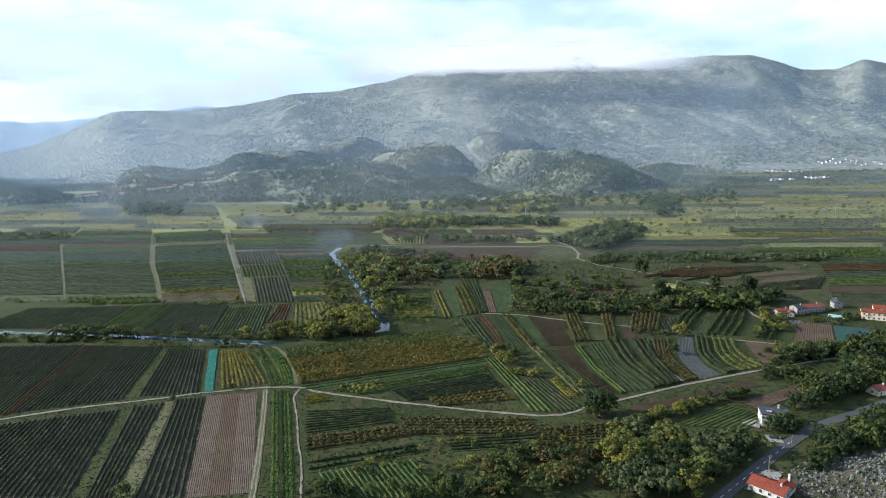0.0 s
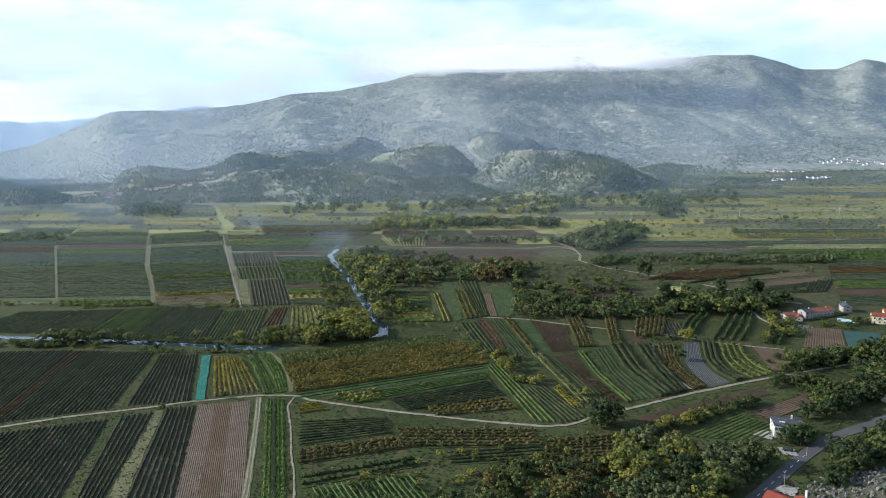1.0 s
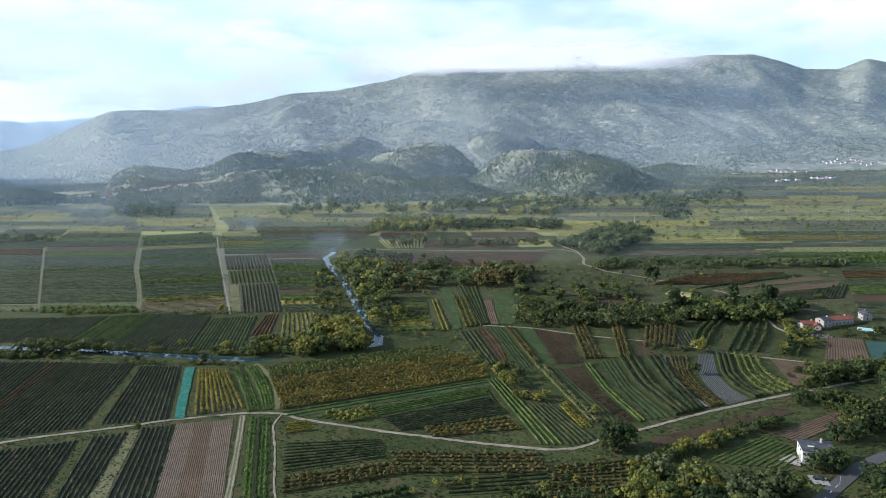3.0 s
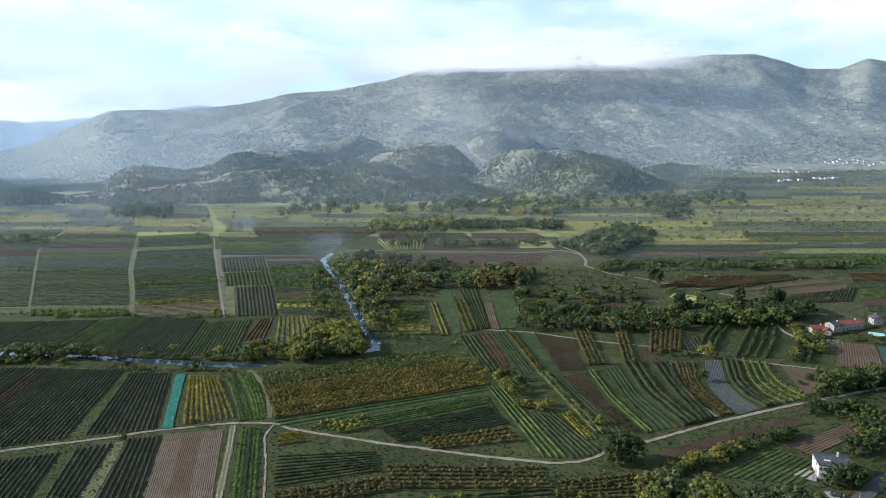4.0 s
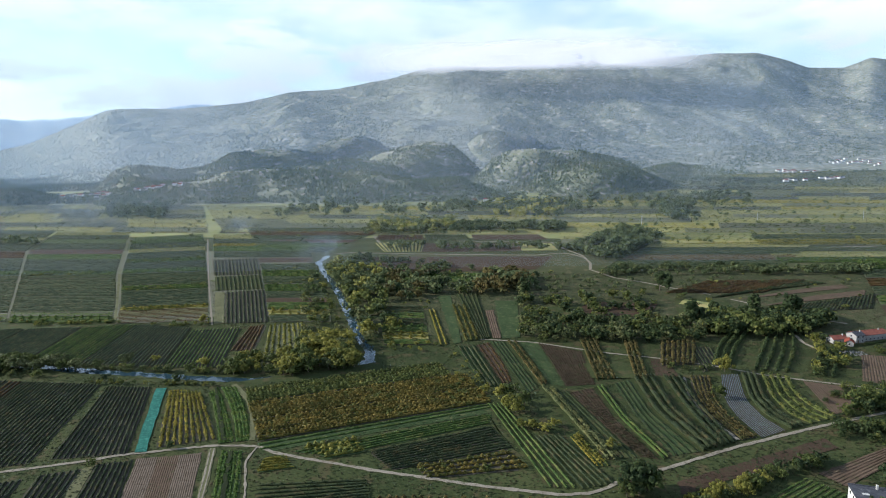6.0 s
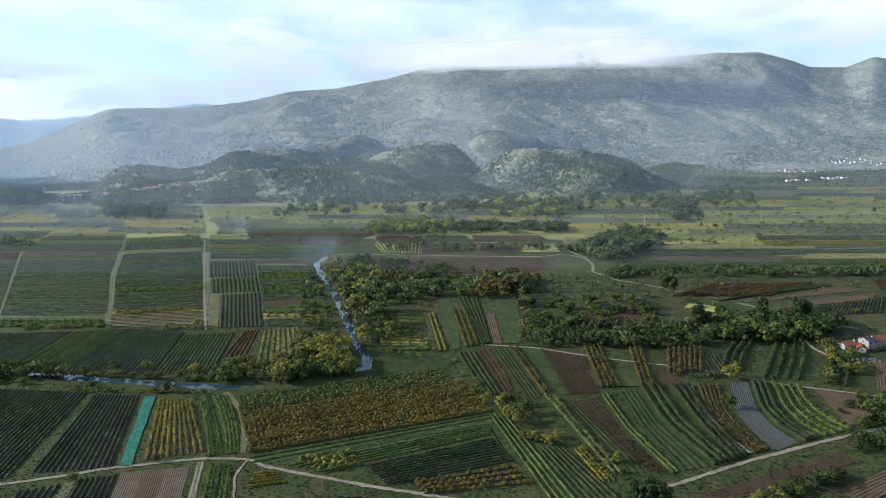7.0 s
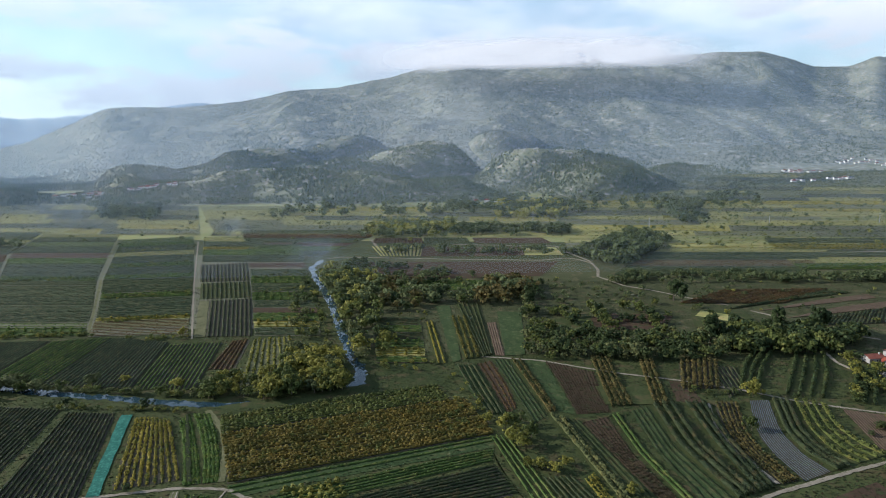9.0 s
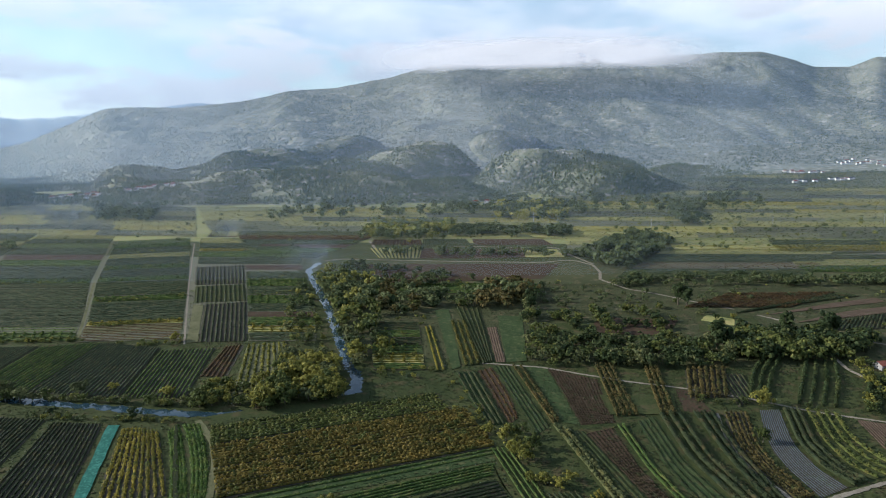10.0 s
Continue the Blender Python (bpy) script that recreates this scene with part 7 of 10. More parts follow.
plot("weed_strip", [(792.1, 1109.2), (963.4, 1077.5), (1000.0, 1119.3), (825.9, 1157.8)], CROP, PASTURE, spacing=10.2, per=0.3, size=1.2, core=4.0, width=1.9, gap=15.0, height=1.3, row='weed_bank',
     label="bright green weedy field edge")
plot("vineyard", [(217.5, 1269.2), (488.1, 1222.5), (518.2, 1302.7), (232.0, 1370.7)], HAZED_VINE, HAZED_SOIL, spacing=9.0, per=0.3, size=1.8, core=9.0, width=3.3, height=0.45,
     label="dark green vine rows of a long field")
plot("meadow_strip", [(489.4, 1226.0), (748.8, 1170.1), (795.4, 1245.2), (518.5, 1303.7)], CROP, OLIVE, spacing=12.6, per=0.3, size=1.8, core=9.0, width=4.5, height=0.45,
     label="dry olive-yellow pasture strip")
plot("meadow_strip", [(743.1, 1160.9), (997.0, 1115.9), (1052.0, 1178.6), (792.1, 1239.9)], CROP, OLIVE, spacing=12.6, per=0.3, size=1.8, core=9.0, width=4.5, height=0.45,
     label="dry olive-yellow pasture strip")
plot("vineyard", [(229.6, 1354.2), (538.2, 1281.7), (565.1, 1349.5), (240.0, 1426.5)], CROP, HAZED_SOIL, spacing=9.0, per=0.3, size=1.8, core=9.0, width=3.3, height=0.45,
     label="green vine rows of a long field")
plot("vineyard", [(540.5, 1287.4), (658.5, 1261.5), (691.8, 1328.1), (567.2, 1354.8)], HAZED_VINE, HAZED_SOIL, spacing=9.0, per=0.3, size=1.8, core=9.0, width=3.3, height=0.45,
     label="dark green vine rows of a long field")
plot("weed_strip", [(659.6, 1263.6), (884.4, 1211.7), (927.2, 1271.8), (691.8, 1328.1)], VINE_GOLD, OLIVE, spacing=10.2, per=0.3, size=1.2, core=4.0, width=1.9, gap=15.0, height=1.3, row='weed_bank',
     label="yellowing weedy field edge")
plot("vineyard", [(886.8, 1215.0), (1055.1, 1182.1), (1102.5, 1236.0), (931.0, 1277.1)], HAZED_VINE, HAZED_SOIL, spacing=9.0, per=0.3, size=1.8, core=9.0, width=3.3, height=0.45,
     label="dark green vine rows of a long field")
plot("meadow_strip", [(239.6, 1423.6), (394.1, 1373.8), (418.1, 1465.1), (253.4, 1520.5)], CROP, OLIVE, spacing=12.6, per=0.3, size=1.8, core=9.0, width=4.5, height=0.45,
     label="dry olive-yellow pasture strip")
plot("meadow_strip", [(396.3, 1382.3), (692.3, 1315.4), (730.2, 1390.5), (421.2, 1477.1)], CROP, OLIVE, spacing=12.6, per=0.3, size=1.8, core=9.0, width=4.5, height=0.45,
     label="dry olive-yellow pasture strip")
plot("meadow_strip", [(694.6, 1320.0), (877.1, 1267.0), (935.7, 1353.9), (732.3, 1394.6)], CROP, HAZED_SOIL, spacing=12.6, per=0.3, size=1.8, core=9.0, width=4.5, height=0.45,
     label="rough grass strip between fields")
plot("meadow_strip", [(881.5, 1273.5), (1096.4, 1229.1), (1161.2, 1303.0), (933.0, 1349.8)], CROP, OLIVE, spacing=12.6, per=0.3, size=1.8, core=9.0, width=4.5, height=0.45,
     label="dry olive-yellow pasture strip")
plot("weed_strip", [(250.8, 1501.9), (407.2, 1459.7), (430.3, 1549.8), (262.6, 1584.3)], VINE_GOLD, OLIVE, spacing=10.2, per=0.3, size=1.2, core=4.0, width=1.9, gap=15.0, height=1.3, row='weed_bank',
     label="yellowing weedy field edge")
plot("weed_strip", [(407.3, 1460.2), (642.8, 1411.5), (678.6, 1493.9), (428.9, 1544.3)], VINE_GOLD, OLIVE, spacing=10.2, per=0.3, size=1.2, core=4.0, width=1.9, gap=15.0, height=1.3, row='weed_bank',
     label="yellowing weedy field edge")
plot("weed_strip", [(640.7, 1406.6), (912.3, 1345.9), (961.4, 1420.1), (675.1, 1485.9)], VINE_GOLD, OLIVE, spacing=10.2, per=0.3, size=1.2, core=4.0, width=1.9, gap=15.0, height=1.3, row='weed_bank',
     label="yellowing weedy field edge")
plot("weed_strip", [(910.6, 1343.2), (1110.8, 1295.3), (1166.6, 1361.5), (962.1, 1421.2)], VINE_GOLD, OLIVE, spacing=10.2, per=0.3, size=1.2, core=4.0, width=1.9, gap=15.0, height=1.3, row='weed_bank',
     label="yellowing weedy field edge")
plot("meadow_strip", [(1108.6, 1292.7), (1152.5, 1293.0), (1211.4, 1360.1), (1171.4, 1367.2)], CROP, OLIVE, spacing=12.6, per=0.3, size=1.8, core=9.0, width=4.5, height=0.45,
     label="dry olive-yellow pasture strip")
plot("vineyard", [(261.7, 1578.1), (513.0, 1514.2), (544.0, 1611.5), (276.4, 1680.7)], CROP, HAZED_SOIL, spacing=9.0, per=0.3, size=1.8, core=9.0, width=3.3, height=0.45,
     label="green vine rows of a long field")
plot("vineyard", [(513.7, 1516.2), (800.6, 1450.1), (840.3, 1524.3), (541.7, 1604.5)], HAZED_VINE, HAZED_SOIL, spacing=9.0, per=0.3, size=1.8, core=9.0, width=3.3, height=0.45,
     label="dark green vine rows of a long field")
plot("meadow_strip", [(798.4, 1446.0), (929.9, 1408.7), (984.7, 1493.9), (845.9, 1534.9)], CROP, OLIVE, spacing=12.6, per=0.3, size=1.8, core=9.0, width=4.5, height=0.45,
     label="dry olive-yellow pasture strip")
plot("vineyard", [(933.6, 1414.5), (1158.8, 1351.6), (1220.2, 1424.4), (986.6, 1496.8)], HAZED_VINE, HAZED_SOIL, spacing=9.0, per=0.3, size=1.8, core=9.0, width=3.3, height=0.45,
     label="dark green vine rows of a long field")
plot("meadow_strip", [(1160.5, 1353.7), (1198.8, 1345.8), (1264.4, 1420.6), (1223.3, 1428.0)], CROP, OLIVE, spacing=12.6, per=0.3, size=1.8, core=9.0, width=4.5, height=0.45,
     label="dry olive-yellow pasture strip")
plot("vineyard", [(278.1, 1692.9), (547.4, 1615.4), (577.8, 1710.4), (293.1, 1797.6)], CROP, HAZED_SOIL, spacing=9.0, per=0.3, size=1.8, core=9.0, width=3.3, height=0.45,
     label="green vine rows of a long field")
plot("vineyard", [(546.5, 1612.4), (829.5, 1532.4), (883.2, 1634.9), (577.9, 1710.9)], CROP, HAZED_SOIL, spacing=9.0, per=0.3, size=1.8, core=9.0, width=3.3, height=0.45,
     label="green vine rows of a long field")
plot("vineyard", [(832.6, 1538.3), (1156.4, 1456.0), (1216.3, 1532.8), (881.1, 1630.8)], HAZED_VINE, HAZED_SOIL, spacing=9.0, per=0.3, size=1.8, core=9.0, width=3.3, height=0.45,
     label="dark green vine rows of a long field")
plot("vineyard", [(1147.8, 1445.1), (1260.2, 1415.7), (1337.0, 1503.3), (1215.2, 1531.4)], CROP, HAZED_SOIL, spacing=9.0, per=0.3, size=1.8, core=9.0, width=3.3, height=0.45,
     label="green vine rows of a long field")
plot("meadow_strip", [(294.8, 1809.2), (541.4, 1736.2), (577.4, 1859.0), (313.6, 1940.3)], CROP, OLIVE, spacing=12.6, per=0.3, size=1.8, core=9.0, width=4.5, height=0.45,
     label="dry olive-yellow pasture strip")
plot("meadow_strip", [(538.9, 1727.9), (770.8, 1663.0), (824.3, 1782.9), (577.2, 1858.5)], CROP, OLIVE, spacing=12.6, per=0.3, size=1.8, core=9.0, width=4.5, height=0.45,
     label="dry olive-yellow pasture strip")
plot("vineyard", [(775.2, 1672.9), (1008.0, 1595.0), (1070.3, 1696.0), (825.1, 1784.6)], CROP, HAZED_SOIL, spacing=9.0, per=0.3, size=1.8, core=9.0, width=3.3, height=0.45,
     label="green vine rows of a long field")
plot("weed_strip", [(1015.0, 1606.4), (1343.1, 1510.3), (1422.1, 1600.2), (1080.0, 1711.7)], VINE_GOLD, OLIVE, spacing=10.2, per=0.3, size=1.2, core=4.0, width=1.9, gap=15.0, height=1.3, row='weed_bank',
     label="yellowing weedy field edge")
plot("vineyard", [(618.8, 1811.9), (927.4, 1701.0), (1007.8, 1833.5), (686.2, 1965.7)], HAZED_VINE, HAZED_SOIL, spacing=12.0, per=0.3, size=2.4, core=12.0, width=4.4, height=0.45,
     label="dark green vine rows of a long field")
plot("meadow_strip", [(935.6, 1714.4), (1121.2, 1642.8), (1214.9, 1773.3), (1018.2, 1850.6)], CROP, OLIVE, spacing=16.8, per=0.3, size=2.4, core=12.0, width=6.0, height=0.45,
     label="dry olive-yellow pasture strip")
plot("weed_strip", [(1127.4, 1651.4), (1339.8, 1584.4), (1443.7, 1706.9), (1212.2, 1769.5)], VINE_GOLD, OLIVE, spacing=13.6, per=0.3, size=1.2, core=4.0, width=1.9, gap=15.0, height=1.3, row='weed_bank',
     label="yellowing weedy field edge")
plot("vineyard", [(1339.2, 1583.8), (1426.6, 1556.5), (1527.9, 1668.5), (1436.8, 1698.8)], CROP, HAZED_SOIL, spacing=12.0, per=0.3, size=2.4, core=12.0, width=4.4, height=0.45,
     label="green vine rows of a long field")
plot("vineyard", [(669.4, 1927.4), (1017.5, 1813.9), (1097.7, 1944.1), (732.2, 2070.7)], CROP, HAZED_SOIL, spacing=12.0, per=0.3, size=2.4, core=12.0, width=4.4, height=0.45,
     label="green vine rows of a long field")
plot("vineyard", [(1021.4, 1820.2), (1217.0, 1752.2), (1305.1, 1873.5), (1104.5, 1955.1)], CROP, HAZED_SOIL, spacing=12.0, per=0.3, size=2.4, core=12.0, width=4.4, height=0.45,
     label="green vine rows of a long field")
plot("vineyard", [(1223.5, 1761.1), (1497.0, 1673.7), (1589.3, 1777.7), (1307.0, 1876.1)], CROP, HAZED_SOIL, spacing=12.0, per=0.3, size=2.4, core=12.0, width=4.4, height=0.45,
     label="green vine rows of a long field")
plot("meadow_strip", [(1492.9, 1669.1), (1522.4, 1662.4), (1611.7, 1761.1), (1599.5, 1789.2)], CROP, OLIVE, spacing=16.8, per=0.3, size=2.4, core=12.0, width=6.0, height=0.45,
     label="dry olive-yellow pasture strip")
plot("meadow_strip", [(733.4, 2073.5), (933.2, 1989.7), (1013.2, 2138.8), (804.4, 2235.5)], CROP, HAZED_SOIL, spacing=16.8, per=0.3, size=2.4, core=12.0, width=6.0, height=0.45,
     label="rough grass strip between fields")
plot("vineyard", [(936.6, 1996.1), (1079.0, 1945.6), (1163.4, 2084.3), (1016.3, 2144.6)], HAZED_VINE, HAZED_SOIL, spacing=12.0, per=0.3, size=2.4, core=12.0, width=4.4, height=0.45,
     label="dark green vine rows of a long field")
plot("vineyard", [(1069.8, 1930.3), (1339.0, 1849.8), (1433.1, 1975.4), (1159.9, 2078.5)], CROP, HAZED_SOIL, spacing=12.0, per=0.3, size=2.4, core=12.0, width=4.4, height=0.45,
     label="green vine rows of a long field")
plot("meadow_strip", [(1330.5, 1838.4), (1602.4, 1753.8), (1709.2, 1872.1), (1440.8, 1985.8)], CROP, OLIVE, spacing=16.8, per=0.3, size=2.4, core=12.0, width=6.0, height=0.45,
     label="dry olive-yellow pasture strip")
plot("vineyard", [(1600.5, 1751.7), (1600.6, 1748.8), (1726.6, 1888.1), (1709.0, 1871.9)], HAZED_VINE, HAZED_SOIL, spacing=12.0, per=0.3, size=2.4, core=12.0, width=4.4, height=0.45,
     label="dark green vine rows of a long field")
plot("vineyard", [(787.5, 2196.9), (1026.3, 2106.6), (1136.8, 2308.0), (869.7, 2384.4)], HAZED_VINE, HAZED_SOIL, spacing=12.0, per=0.3, size=2.4, core=12.0, width=4.4, height=0.45,
     label="dark green vine rows of a long field")
plot("vineyard", [(1025.0, 2104.2), (1197.8, 2038.3), (1312.5, 2219.2), (1133.5, 2301.9)], HAZED_VINE, HAZED_SOIL, spacing=12.0, per=0.3, size=2.4, core=12.0, width=4.4, height=0.45,
     label="dark green vine rows of a long field")
plot("vineyard", [(1205.8, 2050.9), (1342.7, 1988.0), (1468.3, 2165.6), (1303.7, 2205.4)], CROP, HAZED_SOIL, spacing=12.0, per=0.3, size=2.4, core=12.0, width=4.4, height=0.45,
     label="green vine rows of a long field")
plot("vineyard", [(1353.9, 2003.8), (1630.0, 1880.8), (1757.1, 2027.7), (1460.7, 2154.9)], HAZED_VINE, HAZED_SOIL, spacing=12.0, per=0.3, size=2.4, core=12.0, width=4.4, height=0.45,
     label="dark green vine rows of a long field")
plot("vineyard", [(1644.3, 1897.3), (1695.6, 1853.8), (1821.6, 1993.1), (1752.6, 2022.5)], CROP, HAZED_SOIL, spacing=12.0, per=0.3, size=2.4, core=12.0, width=4.4, height=0.45,
     label="green vine rows of a long field")
plot("weed_strip", [(858.2, 2358.2), (1024.2, 2312.0), (1123.7, 2508.4), (963.8, 2599.3)], VINE_GOLD, OLIVE, spacing=13.6, per=0.3, size=1.2, core=4.0, width=1.9, gap=15.0, height=1.3, row='weed_bank',
     label="yellowing weedy field edge")
plot("meadow_strip", [(1027.7, 2319.0), (1217.0, 2212.8), (1348.7, 2432.6), (1128.5, 2517.9)], CROP, OLIVE, spacing=16.8, per=0.3, size=2.4, core=12.0, width=6.0, height=0.45,
     label="dry olive-yellow pasture strip")
plot("vineyard", [(1214.9, 2209.2), (1515.2, 2086.1), (1662.9, 2283.4), (1344.4, 2425.5)], CROP, HAZED_SOIL, spacing=12.0, per=0.3, size=2.4, core=12.0, width=4.4, height=0.45,
     label="green vine rows of a long field")
plot("meadow_strip", [(1514.5, 2085.2), (1648.7, 2041.9), (1802.2, 2229.9), (1668.7, 2291.2)], CROP, OLIVE, spacing=16.8, per=0.3, size=2.4, core=12.0, width=6.0, height=0.45,
     label="dry olive-yellow pasture strip")
plot("meadow_strip", [(1648.5, 2041.6), (1805.3, 1975.0), (1948.5, 2133.3), (1800.9, 2228.3)], CROP, OLIVE, spacing=16.8, per=0.3, size=2.4, core=12.0, width=6.0, height=0.45,
     label="dry olive-yellow pasture strip")
plot("vineyard", [(948.3, 2564.0), (1235.0, 2455.2), (1346.8, 2656.7), (1057.5, 2813.0)], HAZED_VINE, HAZED_SOIL, spacing=12.0, per=0.3, size=2.4, core=12.0, width=4.4, height=0.45,
     label="dark green vine rows of a long field")
plot("vineyard", [(1229.3, 2444.9), (1592.4, 2277.1), (1740.9, 2482.2), (1363.5, 2686.9)], CROP, HAZED_SOIL, spacing=12.0, per=0.3, size=2.4, core=12.0, width=4.4, height=0.45,
     label="green vine rows of a long field")
plot("meadow_strip", [(1588.3, 2271.4), (1883.4, 2157.4), (2046.5, 2344.6), (1745.4, 2488.4)], CROP, OLIVE, spacing=16.8, per=0.3, size=2.4, core=12.0, width=6.0, height=0.45,
     label="dry olive-yellow pasture strip")
plot("weed_strip", [(1862.0, 2132.8), (1932.8, 2116.1), (2094.2, 2294.4), (2042.2, 2339.8)], CROP, PASTURE, spacing=13.6, per=0.3, size=1.2, core=4.0, width=1.9, gap=15.0, height=1.3, row='weed_bank',
     label="bright green weedy field edge")
plot("meadow_strip", [(-363.7, 1097.1), (-162.2, 1062.7), (-176.3, 1120.5), (-391.4, 1159.3)], CROP, OLIVE, spacing=12.6, per=0.3, size=1.8, core=9.0, width=4.5, height=0.45,
     label="dry olive-yellow pasture strip")
plot("meadow_strip", [(-163.2, 1066.8), (-81.4, 1043.9), (-92.2, 1111.1), (-176.5, 1121.3)], CROP, OLIVE, spacing=12.6, per=0.3, size=1.8, core=9.0, width=4.5, height=0.45,
     label="dry olive-yellow pasture strip")
plot("meadow_strip", [(-81.5, 1044.5), (2.6, 1039.3), (-1.5, 1098.6), (-92.8, 1114.6)], CROP, OLIVE, spacing=12.6, per=0.3, size=1.8, core=9.0, width=4.5, height=0.45,
     label="dry olive-yellow pasture strip")
plot("meadow_strip", [(2.8, 1035.8), (79.0, 1019.2), (80.0, 1080.2), (-1.1, 1092.5)], CROP, OLIVE, spacing=12.6, per=0.3, size=1.8, core=9.0, width=4.5, height=0.45,
     label="dry olive-yellow pasture strip")
plot("meadow_strip", [(79.1, 1025.3), (178.5, 1004.9), (186.5, 1066.6), (79.9, 1076.1)], CROP, OLIVE, spacing=12.6, per=0.3, size=1.8, core=9.0, width=4.5, height=0.45,
     label="dry olive-yellow pasture strip")
plot("vineyard", [(-394.2, 1165.6), (-227.9, 1136.4), (-246.4, 1199.3), (-424.2, 1232.8)], CROP, HAZED_SOIL, spacing=9.0, per=0.3, size=1.8, core=9.0, width=3.3, height=0.45,
     label="green vine rows of a long field")
plot("vineyard", [(-228.2, 1137.2), (-113.2, 1115.1), (-124.6, 1177.8), (-246.6, 1200.0)], CROP, HAZED_SOIL, spacing=9.0, per=0.3, size=1.8, core=9.0, width=3.3, height=0.45,
     label="green vine rows of a long field")
plot("vineyard", [(-113.2, 1115.4), (-14.1, 1098.2), (-19.2, 1160.3), (-123.3, 1170.7)], CROP, HAZED_SOIL, spacing=9.0, per=0.3, size=1.8, core=9.0, width=3.3, height=0.45,
     label="green vine rows of a long field")
plot("vineyard", [(-14.0, 1096.9), (100.1, 1075.7), (102.3, 1135.0), (-19.3, 1162.1)], CROP, HAZED_SOIL, spacing=9.0, per=0.3, size=1.8, core=9.0, width=3.3, height=0.45,
     label="green vine rows of a long field")
plot("vineyard", [(100.1, 1077.2), (186.8, 1068.7), (193.5, 1119.9), (102.4, 1136.5)], CROP, HAZED_SOIL, spacing=9.0, per=0.3, size=1.8, core=9.0, width=3.3, height=0.45,
     label="green vine rows of a long field")
plot("vineyard", [(-424.4, 1233.2), (-281.4, 1204.3), (-304.3, 1274.9), (-458.4, 1309.6)], CROP, HAZED_SOIL, spacing=9.0, per=0.3, size=1.8, core=9.0, width=3.3, height=0.45,
     label="green vine rows of a long field")
plot("meadow_strip", [(-283.0, 1209.0), (-187.8, 1185.9), (-203.7, 1252.0), (-305.2, 1277.7)], CROP, OLIVE, spacing=12.6, per=0.3, size=1.8, core=9.0, width=4.5, height=0.45,
     label="dry olive-yellow pasture strip")
plot("meadow_strip", [(-189.1, 1191.1), (34.2, 1145.2), (32.1, 1216.0), (-204.7, 1256.1)], CROP, OLIVE, spacing=12.6, per=0.3, size=1.8, core=9.0, width=4.5, height=0.45,
     label="dry olive-yellow pasture strip")
plot("meadow_strip", [(34.0, 1152.8), (147.1, 1129.0), (152.6, 1195.5), (32.0, 1218.5)], CROP, OLIVE, spacing=12.6, per=0.3, size=1.8, core=9.0, width=4.5, height=0.45,
     label="dry olive-yellow pasture strip")
plot("vineyard", [(147.3, 1131.5), (193.5, 1119.6), (201.2, 1178.9), (152.3, 1192.0)], CROP, HAZED_SOIL, spacing=9.0, per=0.3, size=1.8, core=9.0, width=3.3, height=0.45,
     label="green vine rows of a long field")
plot("meadow_strip", [(-459.1, 1311.2), (-255.7, 1269.7), (-278.1, 1348.8), (-496.4, 1394.8)], CROP, OLIVE, spacing=12.6, per=0.3, size=1.8, core=9.0, width=4.5, height=0.45,
     label="dry olive-yellow pasture strip")
plot("vineyard", [(-257.0, 1274.3), (-26.4, 1222.5), (-32.5, 1295.3), (-276.2, 1342.2)], HAZED_VINE, HAZED_SOIL, spacing=9.0, per=0.3, size=1.8, core=9.0, width=3.3, height=0.45,
     label="dark green vine rows of a long field")
plot("meadow_strip", [(-26.6, 1224.7), (52.2, 1211.6), (51.3, 1282.9), (-32.7, 1296.6)], CROP, HAZED_SOIL, spacing=12.6, per=0.3, size=1.8, core=9.0, width=4.5, height=0.45,
     label="rough grass strip between fields")
plot("weed_strip", [(52.2, 1208.2), (160.2, 1188.2), (166.6, 1259.3), (51.4, 1275.3)], VINE_GOLD, OLIVE, spacing=10.2, per=0.3, size=1.2, core=4.0, width=1.9, gap=15.0, height=1.3, row='weed_bank',
     label="yellowing weedy field edge")
plot("weed_strip", [(160.1, 1187.0), (201.9, 1184.4), (210.7, 1251.3), (166.5, 1258.3)], VINE_GOLD, OLIVE, spacing=10.2, per=0.3, size=1.2, core=4.0, width=1.9, gap=15.0, height=1.3, row='weed_bank',
     label="yellowing weedy field edge")
plot("meadow_strip", [(-496.2, 1394.4), (-215.6, 1342.7), (-233.4, 1419.2), (-534.0, 1479.0)], CROP, OLIVE, spacing=12.6, per=0.3, size=1.8, core=9.0, width=4.5, height=0.45,
     label="dry olive-yellow pasture strip")
plot("meadow_strip", [(-213.8, 1334.9), (-25.9, 1295.8), (-32.8, 1383.7), (-233.8, 1421.3)], CROP, OLIVE, spacing=12.6, per=0.3, size=1.8, core=9.0, width=4.5, height=0.45,
     label="dry olive-yellow pasture strip")
plot("vineyard", [(-25.8, 1294.6), (151.8, 1267.5), (157.1, 1335.6), (-32.0, 1373.5)], HAZED_VINE, HAZED_SOIL, spacing=9.0, per=0.3, size=1.8, core=9.0, width=3.3, height=0.45,
     label="dark green vine rows of a long field")
plot("vineyard", [(151.6, 1263.9), (211.3, 1255.8), (221.0, 1330.5), (157.6, 1342.5)], HAZED_VINE, HAZED_SOIL, spacing=9.0, per=0.3, size=1.8, core=9.0, width=3.3, height=0.45,
     label="dark green vine rows of a long field")
plot("weed_strip", [(-535.5, 1482.6), (-384.4, 1458.1), (-417.1, 1554.2), (-589.4, 1603.3)], CROP, PASTURE, spacing=10.2, per=0.3, size=1.2, core=4.0, width=1.9, gap=15.0, height=1.3, row='weed_bank',
     label="bright green weedy field edge")
